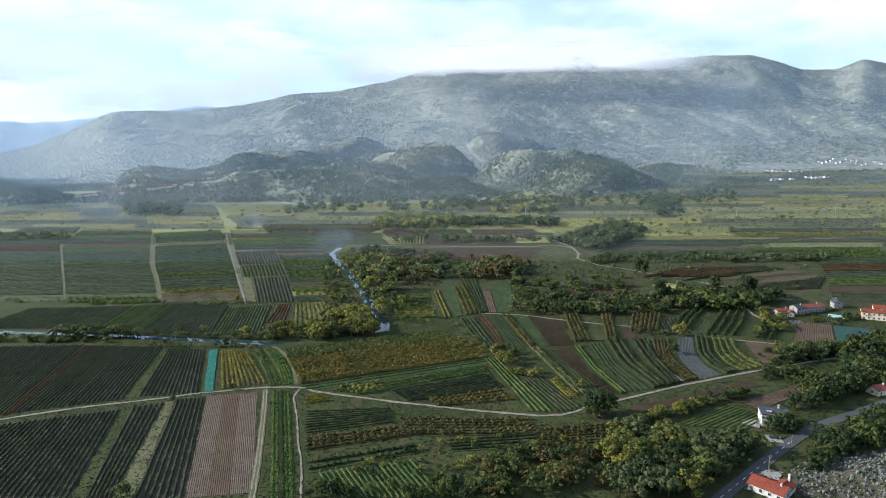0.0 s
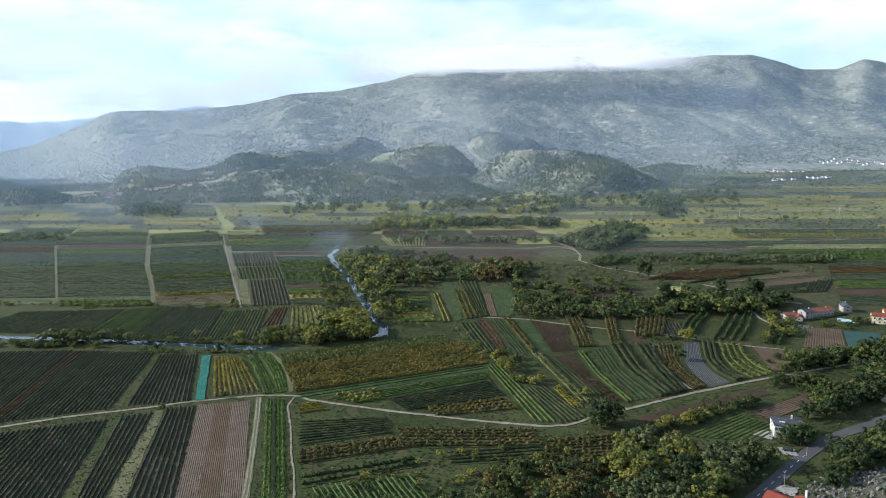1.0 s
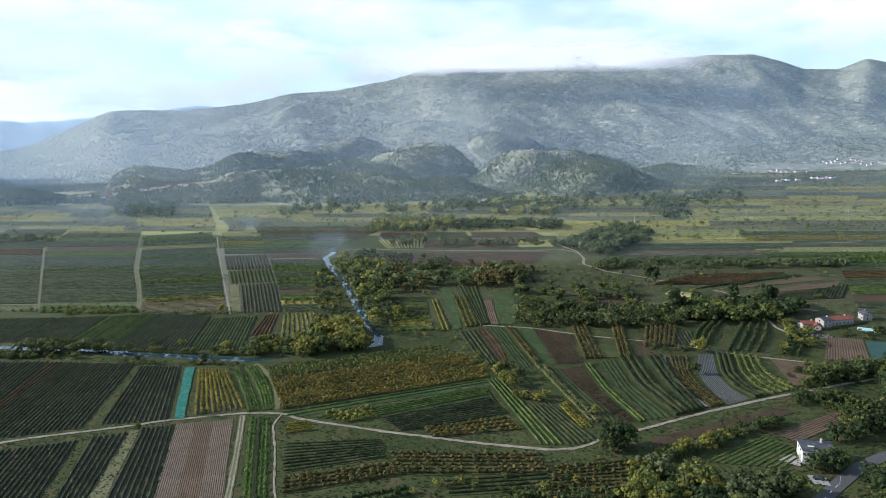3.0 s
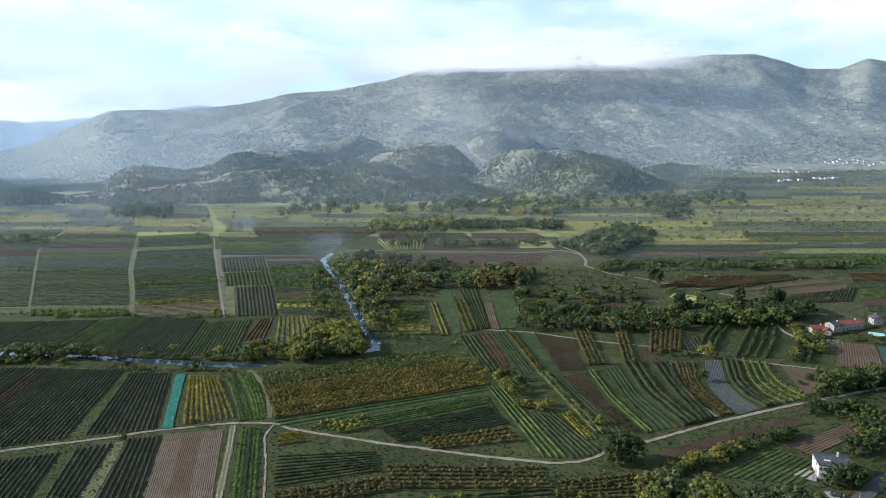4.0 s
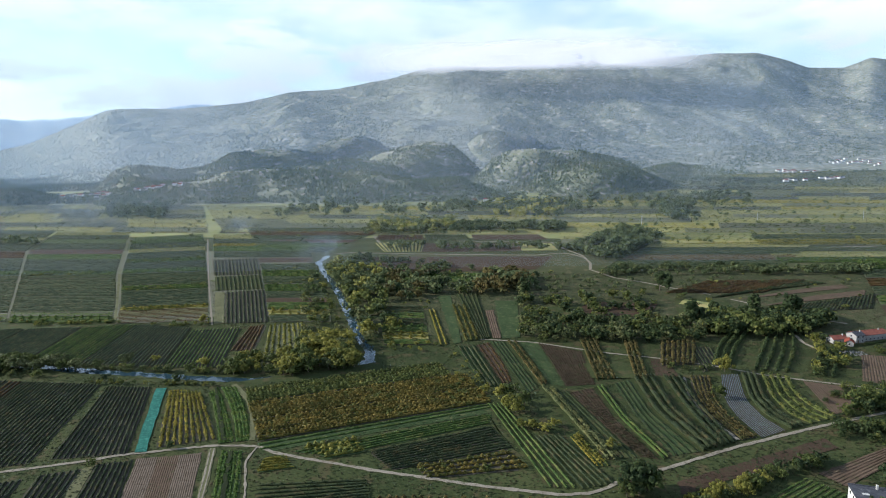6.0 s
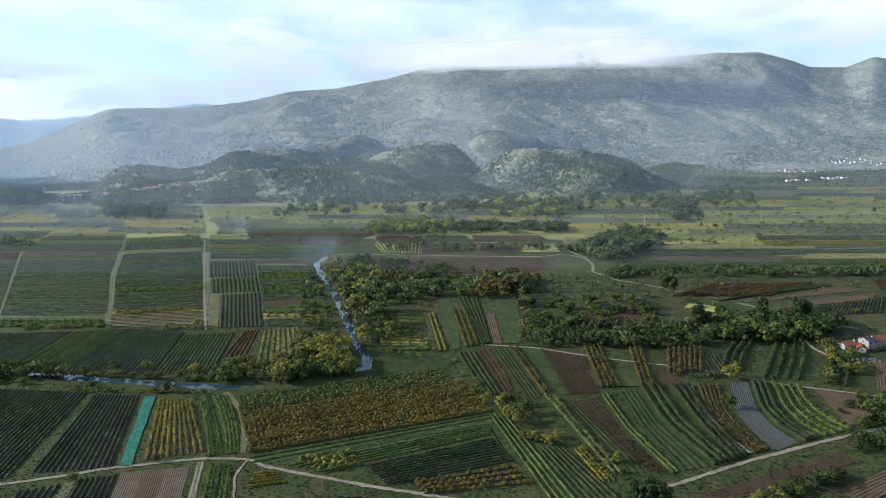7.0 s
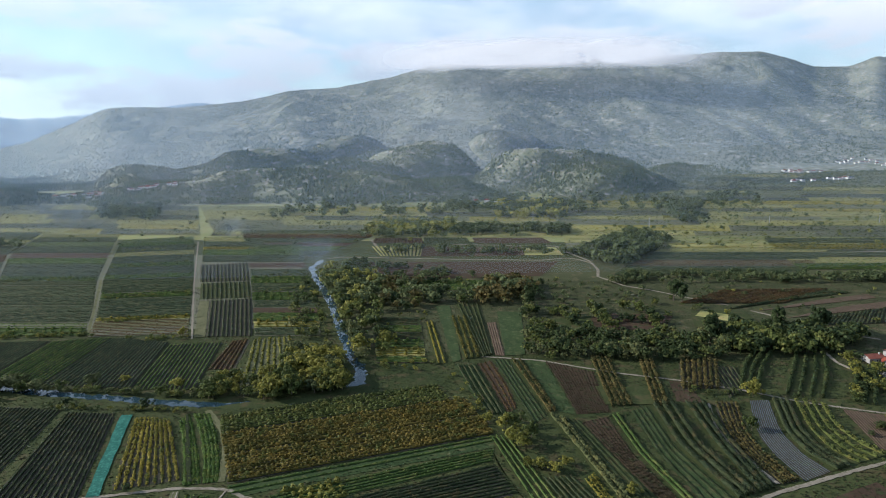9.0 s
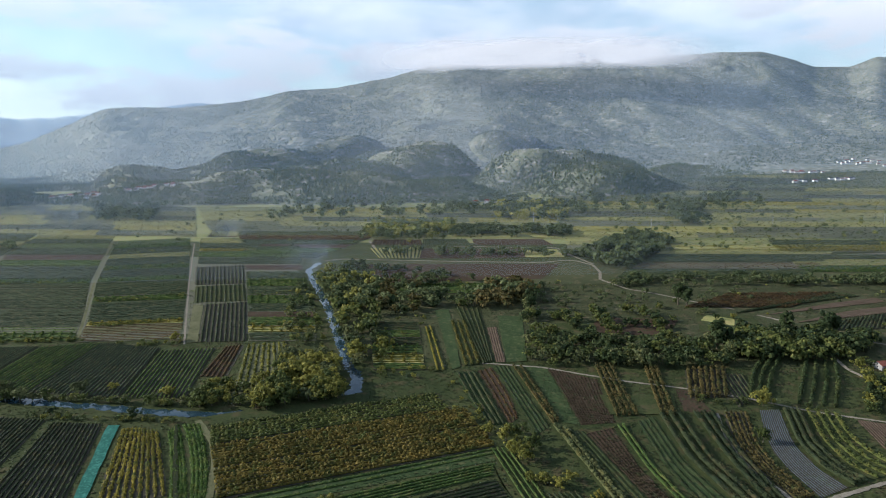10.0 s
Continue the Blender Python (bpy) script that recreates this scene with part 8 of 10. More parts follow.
plot("weed_strip", [(-383.6, 1455.6), (-270.9, 1426.8), (-300.6, 1540.9), (-417.2, 1554.5)], CROP, PASTURE, spacing=10.2, per=0.3, size=1.2, core=4.0, width=1.9, gap=15.0, height=1.3, row='weed_bank',
     label="bright green weedy field edge")
plot("weed_strip", [(-272.3, 1432.2), (10.7, 1374.8), (6.6, 1468.8), (-297.5, 1529.0)], VINE_GOLD, OLIVE, spacing=10.2, per=0.3, size=1.2, core=4.0, width=1.9, gap=15.0, height=1.3, row='weed_bank',
     label="yellowing weedy field edge")
plot("vineyard", [(10.4, 1380.8), (220.3, 1324.6), (231.4, 1410.1), (6.7, 1467.1)], CROP, HAZED_SOIL, spacing=9.0, per=0.3, size=1.8, core=9.0, width=3.3, height=0.45,
     label="green vine rows of a long field")
plot("meadow_strip", [(-906.1, 1183.8), (-783.5, 1157.0), (-814.4, 1227.6), (-934.2, 1246.2)], CROP, HAZED_SOIL, spacing=12.6, per=0.3, size=1.8, core=9.0, width=4.5, height=0.45,
     label="rough grass strip between fields")
plot("meadow_strip", [(-786.6, 1164.2), (-634.8, 1132.8), (-666.7, 1208.3), (-816.2, 1231.8)], CROP, OLIVE, spacing=12.6, per=0.3, size=1.8, core=9.0, width=4.5, height=0.45,
     label="dry olive-yellow pasture strip")
plot("weed_strip", [(-638.0, 1140.5), (-568.4, 1124.6), (-599.3, 1199.0), (-663.7, 1201.1)], VINE_GOLD, OLIVE, spacing=10.2, per=0.3, size=1.2, core=4.0, width=1.9, gap=15.0, height=1.3, row='weed_bank',
     label="yellowing weedy field edge")
plot("vineyard", [(-570.1, 1128.5), (-503.4, 1112.3), (-530.2, 1177.9), (-598.9, 1197.9)], HAZED_VINE, HAZED_SOIL, spacing=9.0, per=0.3, size=1.8, core=9.0, width=3.3, height=0.45,
     label="dark green vine rows of a long field")
plot("vineyard", [(-505.7, 1118.0), (-388.7, 1092.6), (-415.8, 1161.1), (-533.1, 1185.2)], CROP, HAZED_SOIL, spacing=9.0, per=0.3, size=1.8, core=9.0, width=3.3, height=0.45,
     label="green vine rows of a long field")
plot("vineyard", [(-937.5, 1253.5), (-846.3, 1240.5), (-877.4, 1310.8), (-967.6, 1320.3)], HAZED_VINE, HAZED_SOIL, spacing=9.0, per=0.3, size=1.8, core=9.0, width=3.3, height=0.45,
     label="dark green vine rows of a long field")
plot("vineyard", [(-844.8, 1237.1), (-655.0, 1209.1), (-683.3, 1276.3), (-873.6, 1302.4)], HAZED_VINE, HAZED_SOIL, spacing=9.0, per=0.3, size=1.8, core=9.0, width=3.3, height=0.45,
     label="dark green vine rows of a long field")
plot("vineyard", [(-654.8, 1208.6), (-574.5, 1191.3), (-604.8, 1264.9), (-679.7, 1267.7)], HAZED_VINE, HAZED_SOIL, spacing=9.0, per=0.3, size=1.8, core=9.0, width=3.3, height=0.45,
     label="dark green vine rows of a long field")
plot("weed_strip", [(-577.1, 1197.6), (-418.2, 1162.4), (-448.2, 1238.2), (-602.3, 1258.7)], VINE_GOLD, OLIVE, spacing=10.2, per=0.3, size=1.2, core=4.0, width=1.9, gap=15.0, height=1.3, row='weed_bank',
     label="yellowing weedy field edge")
plot("meadow_strip", [(-418.6, 1163.6), (-419.8, 1171.1), (-444.9, 1234.4), (-444.6, 1229.1)], CROP, OLIVE, spacing=12.6, per=0.3, size=1.8, core=9.0, width=4.5, height=0.45,
     label="dry olive-yellow pasture strip")
plot("meadow_strip", [(-973.2, 1332.7), (-865.5, 1308.5), (-898.0, 1382.4), (-1006.9, 1407.6)], CROP, OLIVE, spacing=12.6, per=0.3, size=1.8, core=9.0, width=4.5, height=0.45,
     label="dry olive-yellow pasture strip")
plot("meadow_strip", [(-865.2, 1308.0), (-759.7, 1293.2), (-790.5, 1365.1), (-898.6, 1384.0)], CROP, OLIVE, spacing=12.6, per=0.3, size=1.8, core=9.0, width=4.5, height=0.45,
     label="dry olive-yellow pasture strip")
plot("meadow_strip", [(-756.4, 1285.5), (-614.8, 1263.6), (-645.9, 1338.9), (-788.8, 1360.9)], CROP, HAZED_SOIL, spacing=12.6, per=0.3, size=1.8, core=9.0, width=4.5, height=0.45,
     label="rough grass strip between fields")
plot("meadow_strip", [(-614.7, 1263.6), (-525.3, 1242.9), (-559.3, 1327.0), (-644.3, 1335.0)], CROP, OLIVE, spacing=12.6, per=0.3, size=1.8, core=9.0, width=4.5, height=0.45,
     label="dry olive-yellow pasture strip")
plot("meadow_strip", [(-528.8, 1251.7), (-444.9, 1234.6), (-472.1, 1303.2), (-555.9, 1318.6)], CROP, OLIVE, spacing=12.6, per=0.3, size=1.8, core=9.0, width=4.5, height=0.45,
     label="dry olive-yellow pasture strip")
plot("meadow_strip", [(-1009.2, 1412.8), (-813.7, 1366.1), (-857.3, 1467.2), (-1048.0, 1498.8)], CROP, OLIVE, spacing=12.6, per=0.3, size=1.8, core=9.0, width=4.5, height=0.45,
     label="dry olive-yellow pasture strip")
plot("vineyard", [(-817.7, 1375.4), (-716.0, 1352.7), (-752.0, 1438.2), (-851.9, 1454.9)], HAZED_VINE, HAZED_SOIL, spacing=9.0, per=0.3, size=1.8, core=9.0, width=3.3, height=0.45,
     label="dark green vine rows of a long field")
plot("weed_strip", [(-714.5, 1349.2), (-585.6, 1336.0), (-619.6, 1419.3), (-754.9, 1445.1)], CROP, PASTURE, spacing=10.2, per=0.3, size=1.2, core=4.0, width=1.9, gap=15.0, height=1.3, row='weed_bank',
     label="bright green weedy field edge")
plot("vineyard", [(-582.5, 1328.3), (-489.9, 1309.3), (-523.2, 1393.0), (-619.9, 1420.3)], HAZED_VINE, HAZED_SOIL, spacing=9.0, per=0.3, size=1.8, core=9.0, width=3.3, height=0.45,
     label="dark green vine rows of a long field")
plot("vineyard", [(-489.4, 1307.9), (-473.2, 1305.9), (-505.4, 1387.3), (-522.4, 1390.8)], HAZED_VINE, HAZED_SOIL, spacing=9.0, per=0.3, size=1.8, core=9.0, width=3.3, height=0.45,
     label="dark green vine rows of a long field")
plot("meadow_strip", [(-1047.4, 1497.5), (-898.5, 1466.1), (-941.9, 1565.8), (-1098.5, 1611.1)], CROP, HAZED_SOIL, spacing=12.6, per=0.3, size=1.8, core=9.0, width=4.5, height=0.45,
     label="rough grass strip between fields")
plot("vineyard", [(-899.4, 1468.3), (-734.2, 1435.7), (-772.8, 1527.8), (-947.3, 1578.2)], HAZED_VINE, HAZED_SOIL, spacing=9.0, per=0.3, size=1.8, core=9.0, width=3.3, height=0.45,
     label="dark green vine rows of a long field")
plot("vineyard", [(-734.9, 1437.4), (-599.8, 1417.6), (-634.2, 1502.4), (-776.1, 1535.7)], CROP, HAZED_SOIL, spacing=9.0, per=0.3, size=1.8, core=9.0, width=3.3, height=0.45,
     label="green vine rows of a long field")
plot("vineyard", [(-600.7, 1419.6), (-508.7, 1395.6), (-545.0, 1487.3), (-638.9, 1514.1)], CROP, HAZED_SOIL, spacing=9.0, per=0.3, size=1.8, core=9.0, width=3.3, height=0.45,
     label="green vine rows of a long field")
plot("vineyard", [(-1094.3, 1601.6), (-932.5, 1563.5), (-985.0, 1684.1), (-1150.9, 1727.3)], HAZED_VINE, HAZED_SOIL, spacing=9.0, per=0.3, size=1.8, core=9.0, width=3.3, height=0.45,
     label="dark green vine rows of a long field")
plot("meadow_strip", [(-937.1, 1573.9), (-799.2, 1550.6), (-845.4, 1660.4), (-987.8, 1690.7)], CROP, OLIVE, spacing=12.6, per=0.3, size=1.8, core=9.0, width=4.5, height=0.45,
     label="dry olive-yellow pasture strip")
plot("vineyard", [(-792.7, 1535.2), (-594.8, 1505.5), (-638.8, 1615.5), (-842.2, 1652.8)], HAZED_VINE, HAZED_SOIL, spacing=9.0, per=0.3, size=1.8, core=9.0, width=3.3, height=0.45,
     label="dark green vine rows of a long field")
plot("vineyard", [(-591.1, 1496.2), (-545.9, 1489.5), (-585.5, 1589.7), (-632.9, 1600.7)], HAZED_VINE, HAZED_SOIL, spacing=9.0, per=0.3, size=1.8, core=9.0, width=3.3, height=0.45,
     label="dark green vine rows of a long field")
plot("meadow_strip", [(-1177.0, 1252.3), (-1055.6, 1242.1), (-1122.2, 1344.0), (-1271.0, 1373.3)], CROP, OLIVE, spacing=12.6, per=0.3, size=1.8, core=9.0, width=4.5, height=0.45,
     label="dry olive-yellow pasture strip")
plot("vineyard", [(-1052.3, 1237.1), (-996.7, 1229.4), (-1055.3, 1327.5), (-1116.2, 1334.9)], CROP, HAZED_SOIL, spacing=9.0, per=0.3, size=1.8, core=9.0, width=3.3, height=0.45,
     label="green vine rows of a long field")
plot("meadow_strip", [(-990.2, 1218.5), (-876.6, 1205.2), (-921.5, 1299.0), (-1060.4, 1335.9)], CROP, HAZED_SOIL, spacing=12.6, per=0.3, size=1.8, core=9.0, width=4.5, height=0.45,
     label="rough grass strip between fields")
plot("vineyard", [(-882.0, 1216.5), (-850.9, 1207.7), (-888.5, 1291.7), (-923.8, 1304.0)], HAZED_VINE, HAZED_SOIL, spacing=9.0, per=0.3, size=1.8, core=9.0, width=3.3, height=0.45,
     label="dark green vine rows of a long field")
plot("meadow_strip", [(-1272.3, 1374.9), (-1170.7, 1359.4), (-1258.8, 1486.9), (-1362.3, 1490.8)], CROP, OLIVE, spacing=12.6, per=0.3, size=1.8, core=9.0, width=4.5, height=0.45,
     label="dry olive-yellow pasture strip")
plot("meadow_strip", [(-1170.2, 1358.6), (-1044.6, 1334.5), (-1106.2, 1440.1), (-1257.7, 1485.2)], CROP, OLIVE, spacing=12.6, per=0.3, size=1.8, core=9.0, width=4.5, height=0.45,
     label="dry olive-yellow pasture strip")
plot("meadow_strip", [(-1037.1, 1321.6), (-945.6, 1313.1), (-998.3, 1419.5), (-1113.0, 1451.7)], CROP, OLIVE, spacing=12.6, per=0.3, size=1.8, core=9.0, width=4.5, height=0.45,
     label="dry olive-yellow pasture strip")
plot("weed_strip", [(-943.3, 1308.5), (-895.4, 1307.1), (-943.5, 1414.7), (-1002.8, 1428.5)], VINE_GOLD, OLIVE, spacing=10.2, per=0.3, size=1.2, core=4.0, width=1.9, gap=15.0, height=1.3, row='weed_bank',
     label="yellowing weedy field edge")
plot("vineyard", [(-1369.2, 1499.5), (-1292.3, 1484.5), (-1381.6, 1608.3), (-1464.5, 1622.3)], CROP, HAZED_SOIL, spacing=9.0, per=0.3, size=1.8, core=9.0, width=3.3, height=0.45,
     label="green vine rows of a long field")
plot("meadow_strip", [(-1288.1, 1478.7), (-1178.5, 1463.2), (-1252.3, 1579.5), (-1384.6, 1612.5)], CROP, OLIVE, spacing=12.6, per=0.3, size=1.8, core=9.0, width=4.5, height=0.45,
     label="dry olive-yellow pasture strip")
plot("vineyard", [(-1182.3, 1469.3), (-1115.4, 1455.4), (-1180.5, 1567.0), (-1255.7, 1584.8)], HAZED_VINE, HAZED_SOIL, spacing=9.0, per=0.3, size=1.8, core=9.0, width=3.3, height=0.45,
     label="dark green vine rows of a long field")
plot("meadow_strip", [(-1110.3, 1446.7), (-1039.2, 1437.8), (-1102.1, 1557.7), (-1175.1, 1557.8)], CROP, OLIVE, spacing=12.6, per=0.3, size=1.8, core=9.0, width=4.5, height=0.45,
     label="dry olive-yellow pasture strip")
plot("vineyard", [(-1037.5, 1434.4), (-949.4, 1427.8), (-990.2, 1518.8), (-1095.8, 1545.8)], HAZED_VINE, HAZED_SOIL, spacing=9.0, per=0.3, size=1.8, core=9.0, width=3.3, height=0.45,
     label="dark green vine rows of a long field")
plot("meadow_strip", [(-1473.4, 1633.7), (-1358.3, 1602.8), (-1456.0, 1741.2), (-1567.6, 1755.0)], CROP, OLIVE, spacing=12.6, per=0.3, size=1.8, core=9.0, width=4.5, height=0.45,
     label="dry olive-yellow pasture strip")
plot("weed_strip", [(-1362.8, 1609.2), (-1277.3, 1577.8), (-1377.7, 1730.9), (-1450.5, 1733.5)], CROP, PASTURE, spacing=10.2, per=0.3, size=1.2, core=4.0, width=1.9, gap=15.0, height=1.3, row='weed_bank',
     label="bright green weedy field edge")
plot("meadow_strip", [(-1283.4, 1587.1), (-1122.9, 1550.3), (-1190.3, 1674.2), (-1367.0, 1714.6)], CROP, OLIVE, spacing=12.6, per=0.3, size=1.8, core=9.0, width=4.5, height=0.45,
     label="dry olive-yellow pasture strip")
plot("weed_strip", [(-1123.4, 1551.2), (-1023.3, 1533.9), (-1080.2, 1655.1), (-1202.7, 1697.0)], CROP, PASTURE, spacing=10.2, per=0.3, size=1.2, core=4.0, width=1.9, gap=15.0, height=1.3, row='weed_bank',
     label="bright green weedy field edge")
plot("vineyard", [(-1019.8, 1526.4), (-990.9, 1520.5), (-1052.8, 1658.7), (-1084.0, 1663.1)], HAZED_VINE, HAZED_SOIL, spacing=9.0, per=0.3, size=1.8, core=9.0, width=3.3, height=0.45,
     label="dark green vine rows of a long field")
plot("meadow_strip", [(-1583.7, 1775.6), (-1376.4, 1717.9), (-1488.6, 1887.5), (-1719.3, 1950.1)], CROP, OLIVE, spacing=12.6, per=0.3, size=1.8, core=9.0, width=4.5, height=0.45,
     label="dry olive-yellow pasture strip")
plot("vineyard", [(-1389.1, 1737.1), (-1275.7, 1705.8), (-1365.7, 1857.5), (-1480.3, 1875.0)], HAZED_VINE, HAZED_SOIL, spacing=9.0, per=0.3, size=1.8, core=9.0, width=3.3, height=0.45,
     label="dark green vine rows of a long field")
plot("meadow_strip", [(-1270.9, 1697.8), (-1108.8, 1666.0), (-1181.0, 1814.2), (-1369.5, 1863.9)], CROP, OLIVE, spacing=12.6, per=0.3, size=1.8, core=9.0, width=4.5, height=0.45,
     label="dry olive-yellow pasture strip")
plot("weed_strip", [(-1115.7, 1680.2), (-1052.2, 1657.4), (-1117.8, 1803.9), (-1176.0, 1804.0)], CROP, PASTURE, spacing=10.2, per=0.3, size=1.2, core=4.0, width=1.9, gap=15.0, height=1.3, row='weed_bank',
     label="bright green weedy field edge")
plot("meadow_strip", [(-1703.9, 1930.2), (-1580.8, 1924.6), (-1721.5, 2124.7), (-1886.9, 2165.7)], CROP, HAZED_SOIL, spacing=12.6, per=0.3, size=1.8, core=9.0, width=4.5, height=0.45,
     label="rough grass strip between fields")
plot("meadow_strip", [(-1578.8, 1921.7), (-1372.9, 1879.7), (-1473.2, 2049.9), (-1715.7, 2116.5)], CROP, OLIVE, spacing=12.6, per=0.3, size=1.8, core=9.0, width=4.5, height=0.45,
     label="dry olive-yellow pasture strip")
plot("meadow_strip", [(-1357.1, 1852.9), (-1179.9, 1813.8), (-1277.7, 2015.0), (-1466.9, 2039.3)], CROP, HAZED_SOIL, spacing=12.6, per=0.3, size=1.8, core=9.0, width=4.5, height=0.45,
     label="rough grass strip between fields")
plot("meadow_strip", [(-1181.0, 1816.0), (-1115.1, 1797.8), (-1200.8, 1989.4), (-1277.3, 2014.1)], CROP, OLIVE, spacing=12.6, per=0.3, size=1.8, core=9.0, width=4.5, height=0.45,
     label="dry olive-yellow pasture strip")
plot("vineyard", [(-1890.0, 2169.8), (-1787.9, 2133.2), (-1924.3, 2318.4), (-2025.4, 2344.0)], CROP, HAZED_SOIL, spacing=9.0, per=0.3, size=1.8, core=9.0, width=3.3, height=0.45,
     label="green vine rows of a long field")
plot("weed_strip", [(-1793.1, 2140.3), (-1543.8, 2070.1), (-1652.4, 2244.3), (-1920.5, 2313.4)], CROP, PASTURE, spacing=10.2, per=0.3, size=1.2, core=4.0, width=1.9, gap=15.0, height=1.3, row='weed_bank',
     label="bright green weedy field edge")
plot("vineyard", [(-1539.8, 2063.7), (-1422.8, 2037.8), (-1512.6, 2196.9), (-1643.2, 2229.5)], CROP, HAZED_SOIL, spacing=9.0, per=0.3, size=1.8, core=9.0, width=3.3, height=0.45,
     label="green vine rows of a long field")
plot("vineyard", [(-1420.7, 2034.1), (-1277.6, 2010.0), (-1347.3, 2152.9), (-1518.6, 2207.6)], HAZED_VINE, HAZED_SOIL, spacing=9.0, per=0.3, size=1.8, core=9.0, width=3.3, height=0.45,
     label="dark green vine rows of a long field")
plot("vineyard", [(-1280.8, 2016.5), (-1198.0, 1983.1), (-1269.2, 2142.2), (-1352.3, 2163.1)], HAZED_VINE, HAZED_SOIL, spacing=9.0, per=0.3, size=1.8, core=9.0, width=3.3, height=0.45,
     label="dark green vine rows of a long field")

# woods and single trees
far_wood([(-128.7, 774.0), (-52.1, 493.1), (-42.8, 492.6), (-119.2, 803.0)], 46, ("willow", "round", "willow", "dark", "gold"), 8.4, 12.6, 1, "round-crowned riverside tree")
far_wood([(-107.7, 772.3), (-46.8, 508.1), (-30.6, 507.3), (-80.7, 799.7)], 46, ("round", "dark", "round", "gold"), 7.0, 12.6, 81, "round-crowned riverside tree")
far_wood([(-150.6, 748.3), (-74.3, 509.4), (-68.4, 509.1), (-135.7, 747.1)], 16, ("gold", "round"), 4.2, 7.0, 82, "leafy bank tree")
far_wood([(-63.1, 615.6), (-14.1, 612.5), (-18.1, 725.1), (-77.9, 729.8)], 34, ("round", "dark", "rusty"), 8.4, 14.0, 2, "leafy tree of a field wood")
grove([(-91.9, 438.5), (-52.4, 447.3), (-69.9, 509.2), (-98.1, 505.4)], 64, ("gold", "round", "gold", "willow"), 8.4, 14.0, 3, "leafy riverside tree")
grove([(-132.3, 440.1), (-87.8, 434.8), (-100.6, 481.2), (-132.4, 465.1)], 26, ("gold", "gold", "round"), 5.6, 9.8, 4, "leafy riverside tree")
far_wood([(60.9, 492.6), (182.6, 484.8), (205.8, 526.4), (71.1, 548.6)], 120, ("dark", "round", "dark", "willow"), 5.6, 11.2, 5, "dark leafy tree of the wooded belt")
far_wood([(75.1, 548.4), (166.8, 556.5), (189.5, 620.1), (88.8, 606.1)], 44, ("dark", "round"), 5.6, 9.8, 6, "dark leafy tree of the wooded belt")
far_wood([(188.1, 496.5), (257.1, 493.1), (303.8, 529.5), (211.7, 547.3)], 95, ("dark", "round"), 8.4, 14.0, 7, "dark leafy tree of the wooded belt")
far_wood([(35.7, 633.8), (78.6, 631.0), (89.0, 704.8), (40.2, 708.5)], 26, ("rusty", "round"), 11.2, 16.8, 8, "brownish leafy tree")
far_wood([(-15.0, 639.0), (35.8, 635.6), (39.5, 696.9), (-16.8, 689.8)], 18, ("dark", "round"), 7.0, 11.2, 9, "leafy tree")
far_wood([(164.0, 851.7), (202.4, 775.2), (313.4, 944.9), (289.8, 1043.0)], 120, ("dark", "dark", "round"), 9.8, 16.8, 10, "dark leafy tree")
far_wood([(165.1, 703.7), (435.6, 687.6), (455.9, 715.2), (177.1, 748.7)], 120, ("dark", "round", "dark"), 5.6, 9.8, 11, "leafy hedge tree")
far_wood([(-116.9, 1029.2), (17.2, 1013.8), (19.6, 1185.1), (-122.5, 1228.3)], 110, ("gold", "round"), 11.2, 18.2, 12, "yellowing tree")
far_wood([(17.6, 1041.3), (191.7, 1020.5), (206.0, 1090.5), (18.8, 1128.0)], 90, ("dark", "round"), 9.8, 15.4, 13, "dark leafy tree")
far_wood([(91.1, 1222.1), (219.2, 1203.7), (277.1, 1500.4), (127.8, 1528.1)], 110, ("gold", "round"), 12.6, 19.6, 14, "yellow-green tree")
far_wood([(-118.3, 835.5), (-91.4, 833.1), (120.4, 697.7), (-98.9, 719.0)], 60, ("round", "dark"), 5.6, 9.8, 15, "leafy hedge tree")
far_wood([(-342.4, 1315.4), (632.4, 1327.2), (780.8, 1642.6), (-356.2, 1750.0)], 260, ("dark", "round", "dark"), 11.2, 19.6, 16, "dark leafy tree at the foot of the hills")
far_wood([(-687.1, 1326.3), (-554.9, 1302.1), (-667.1, 1571.5), (-829.2, 1606.7)], 90, ("dark",), 12.6, 19.6, 17, "dark conifer wood")
far_wood([(-771.2, 986.9), (-611.2, 994.6), (-653.4, 1065.3), (-835.5, 1071.5)], 50, ("dark",), 7.0, 11.2, 18, "dark hedge tree")
far_wood([(383.2, 1130.4), (436.9, 1120.6), (534.9, 1375.5), (470.2, 1390.2)], 36, ("dark",), 11.2, 19.6, 19, "dark leafy tree")
far_wood([(-667.1, 1571.5), (-250.8, 1686.8), (-251.1, 1933.6), (-816.1, 1972.9)], 160, ("dark", "round"), 11.2, 18.2, 20, "dark leafy tree at the foot of the hills")
far_wood([(-101.3, 510.8), (-83.4, 532.2), (-135.9, 721.9), (-141.5, 698.9)], 22, ("round", "willow"), 5.6, 9.8, 21, "leafy bank tree")
far_wood([(-69.4, 891.8), (172.6, 859.1), (178.8, 889.9), (-72.6, 936.6)], 60, ("dark", "round"), 7.0, 11.2, 22, "hedge tree")
grove([(-298.2, 454.4), (-233.9, 449.5), (-245.5, 461.7), (-310.3, 468.6)], 24, ("willow", "round"), 7.0, 11.2, 23, "riverside tree")
grove([(64.4, 224.9), (100.2, 224.4), (120.2, 260.0), (84.4, 278.3)], 52, ("dark", "round", "willow", "gold", "dark"), 7.0, 12.6, 24, "dark leafy tree of the roadside wood")
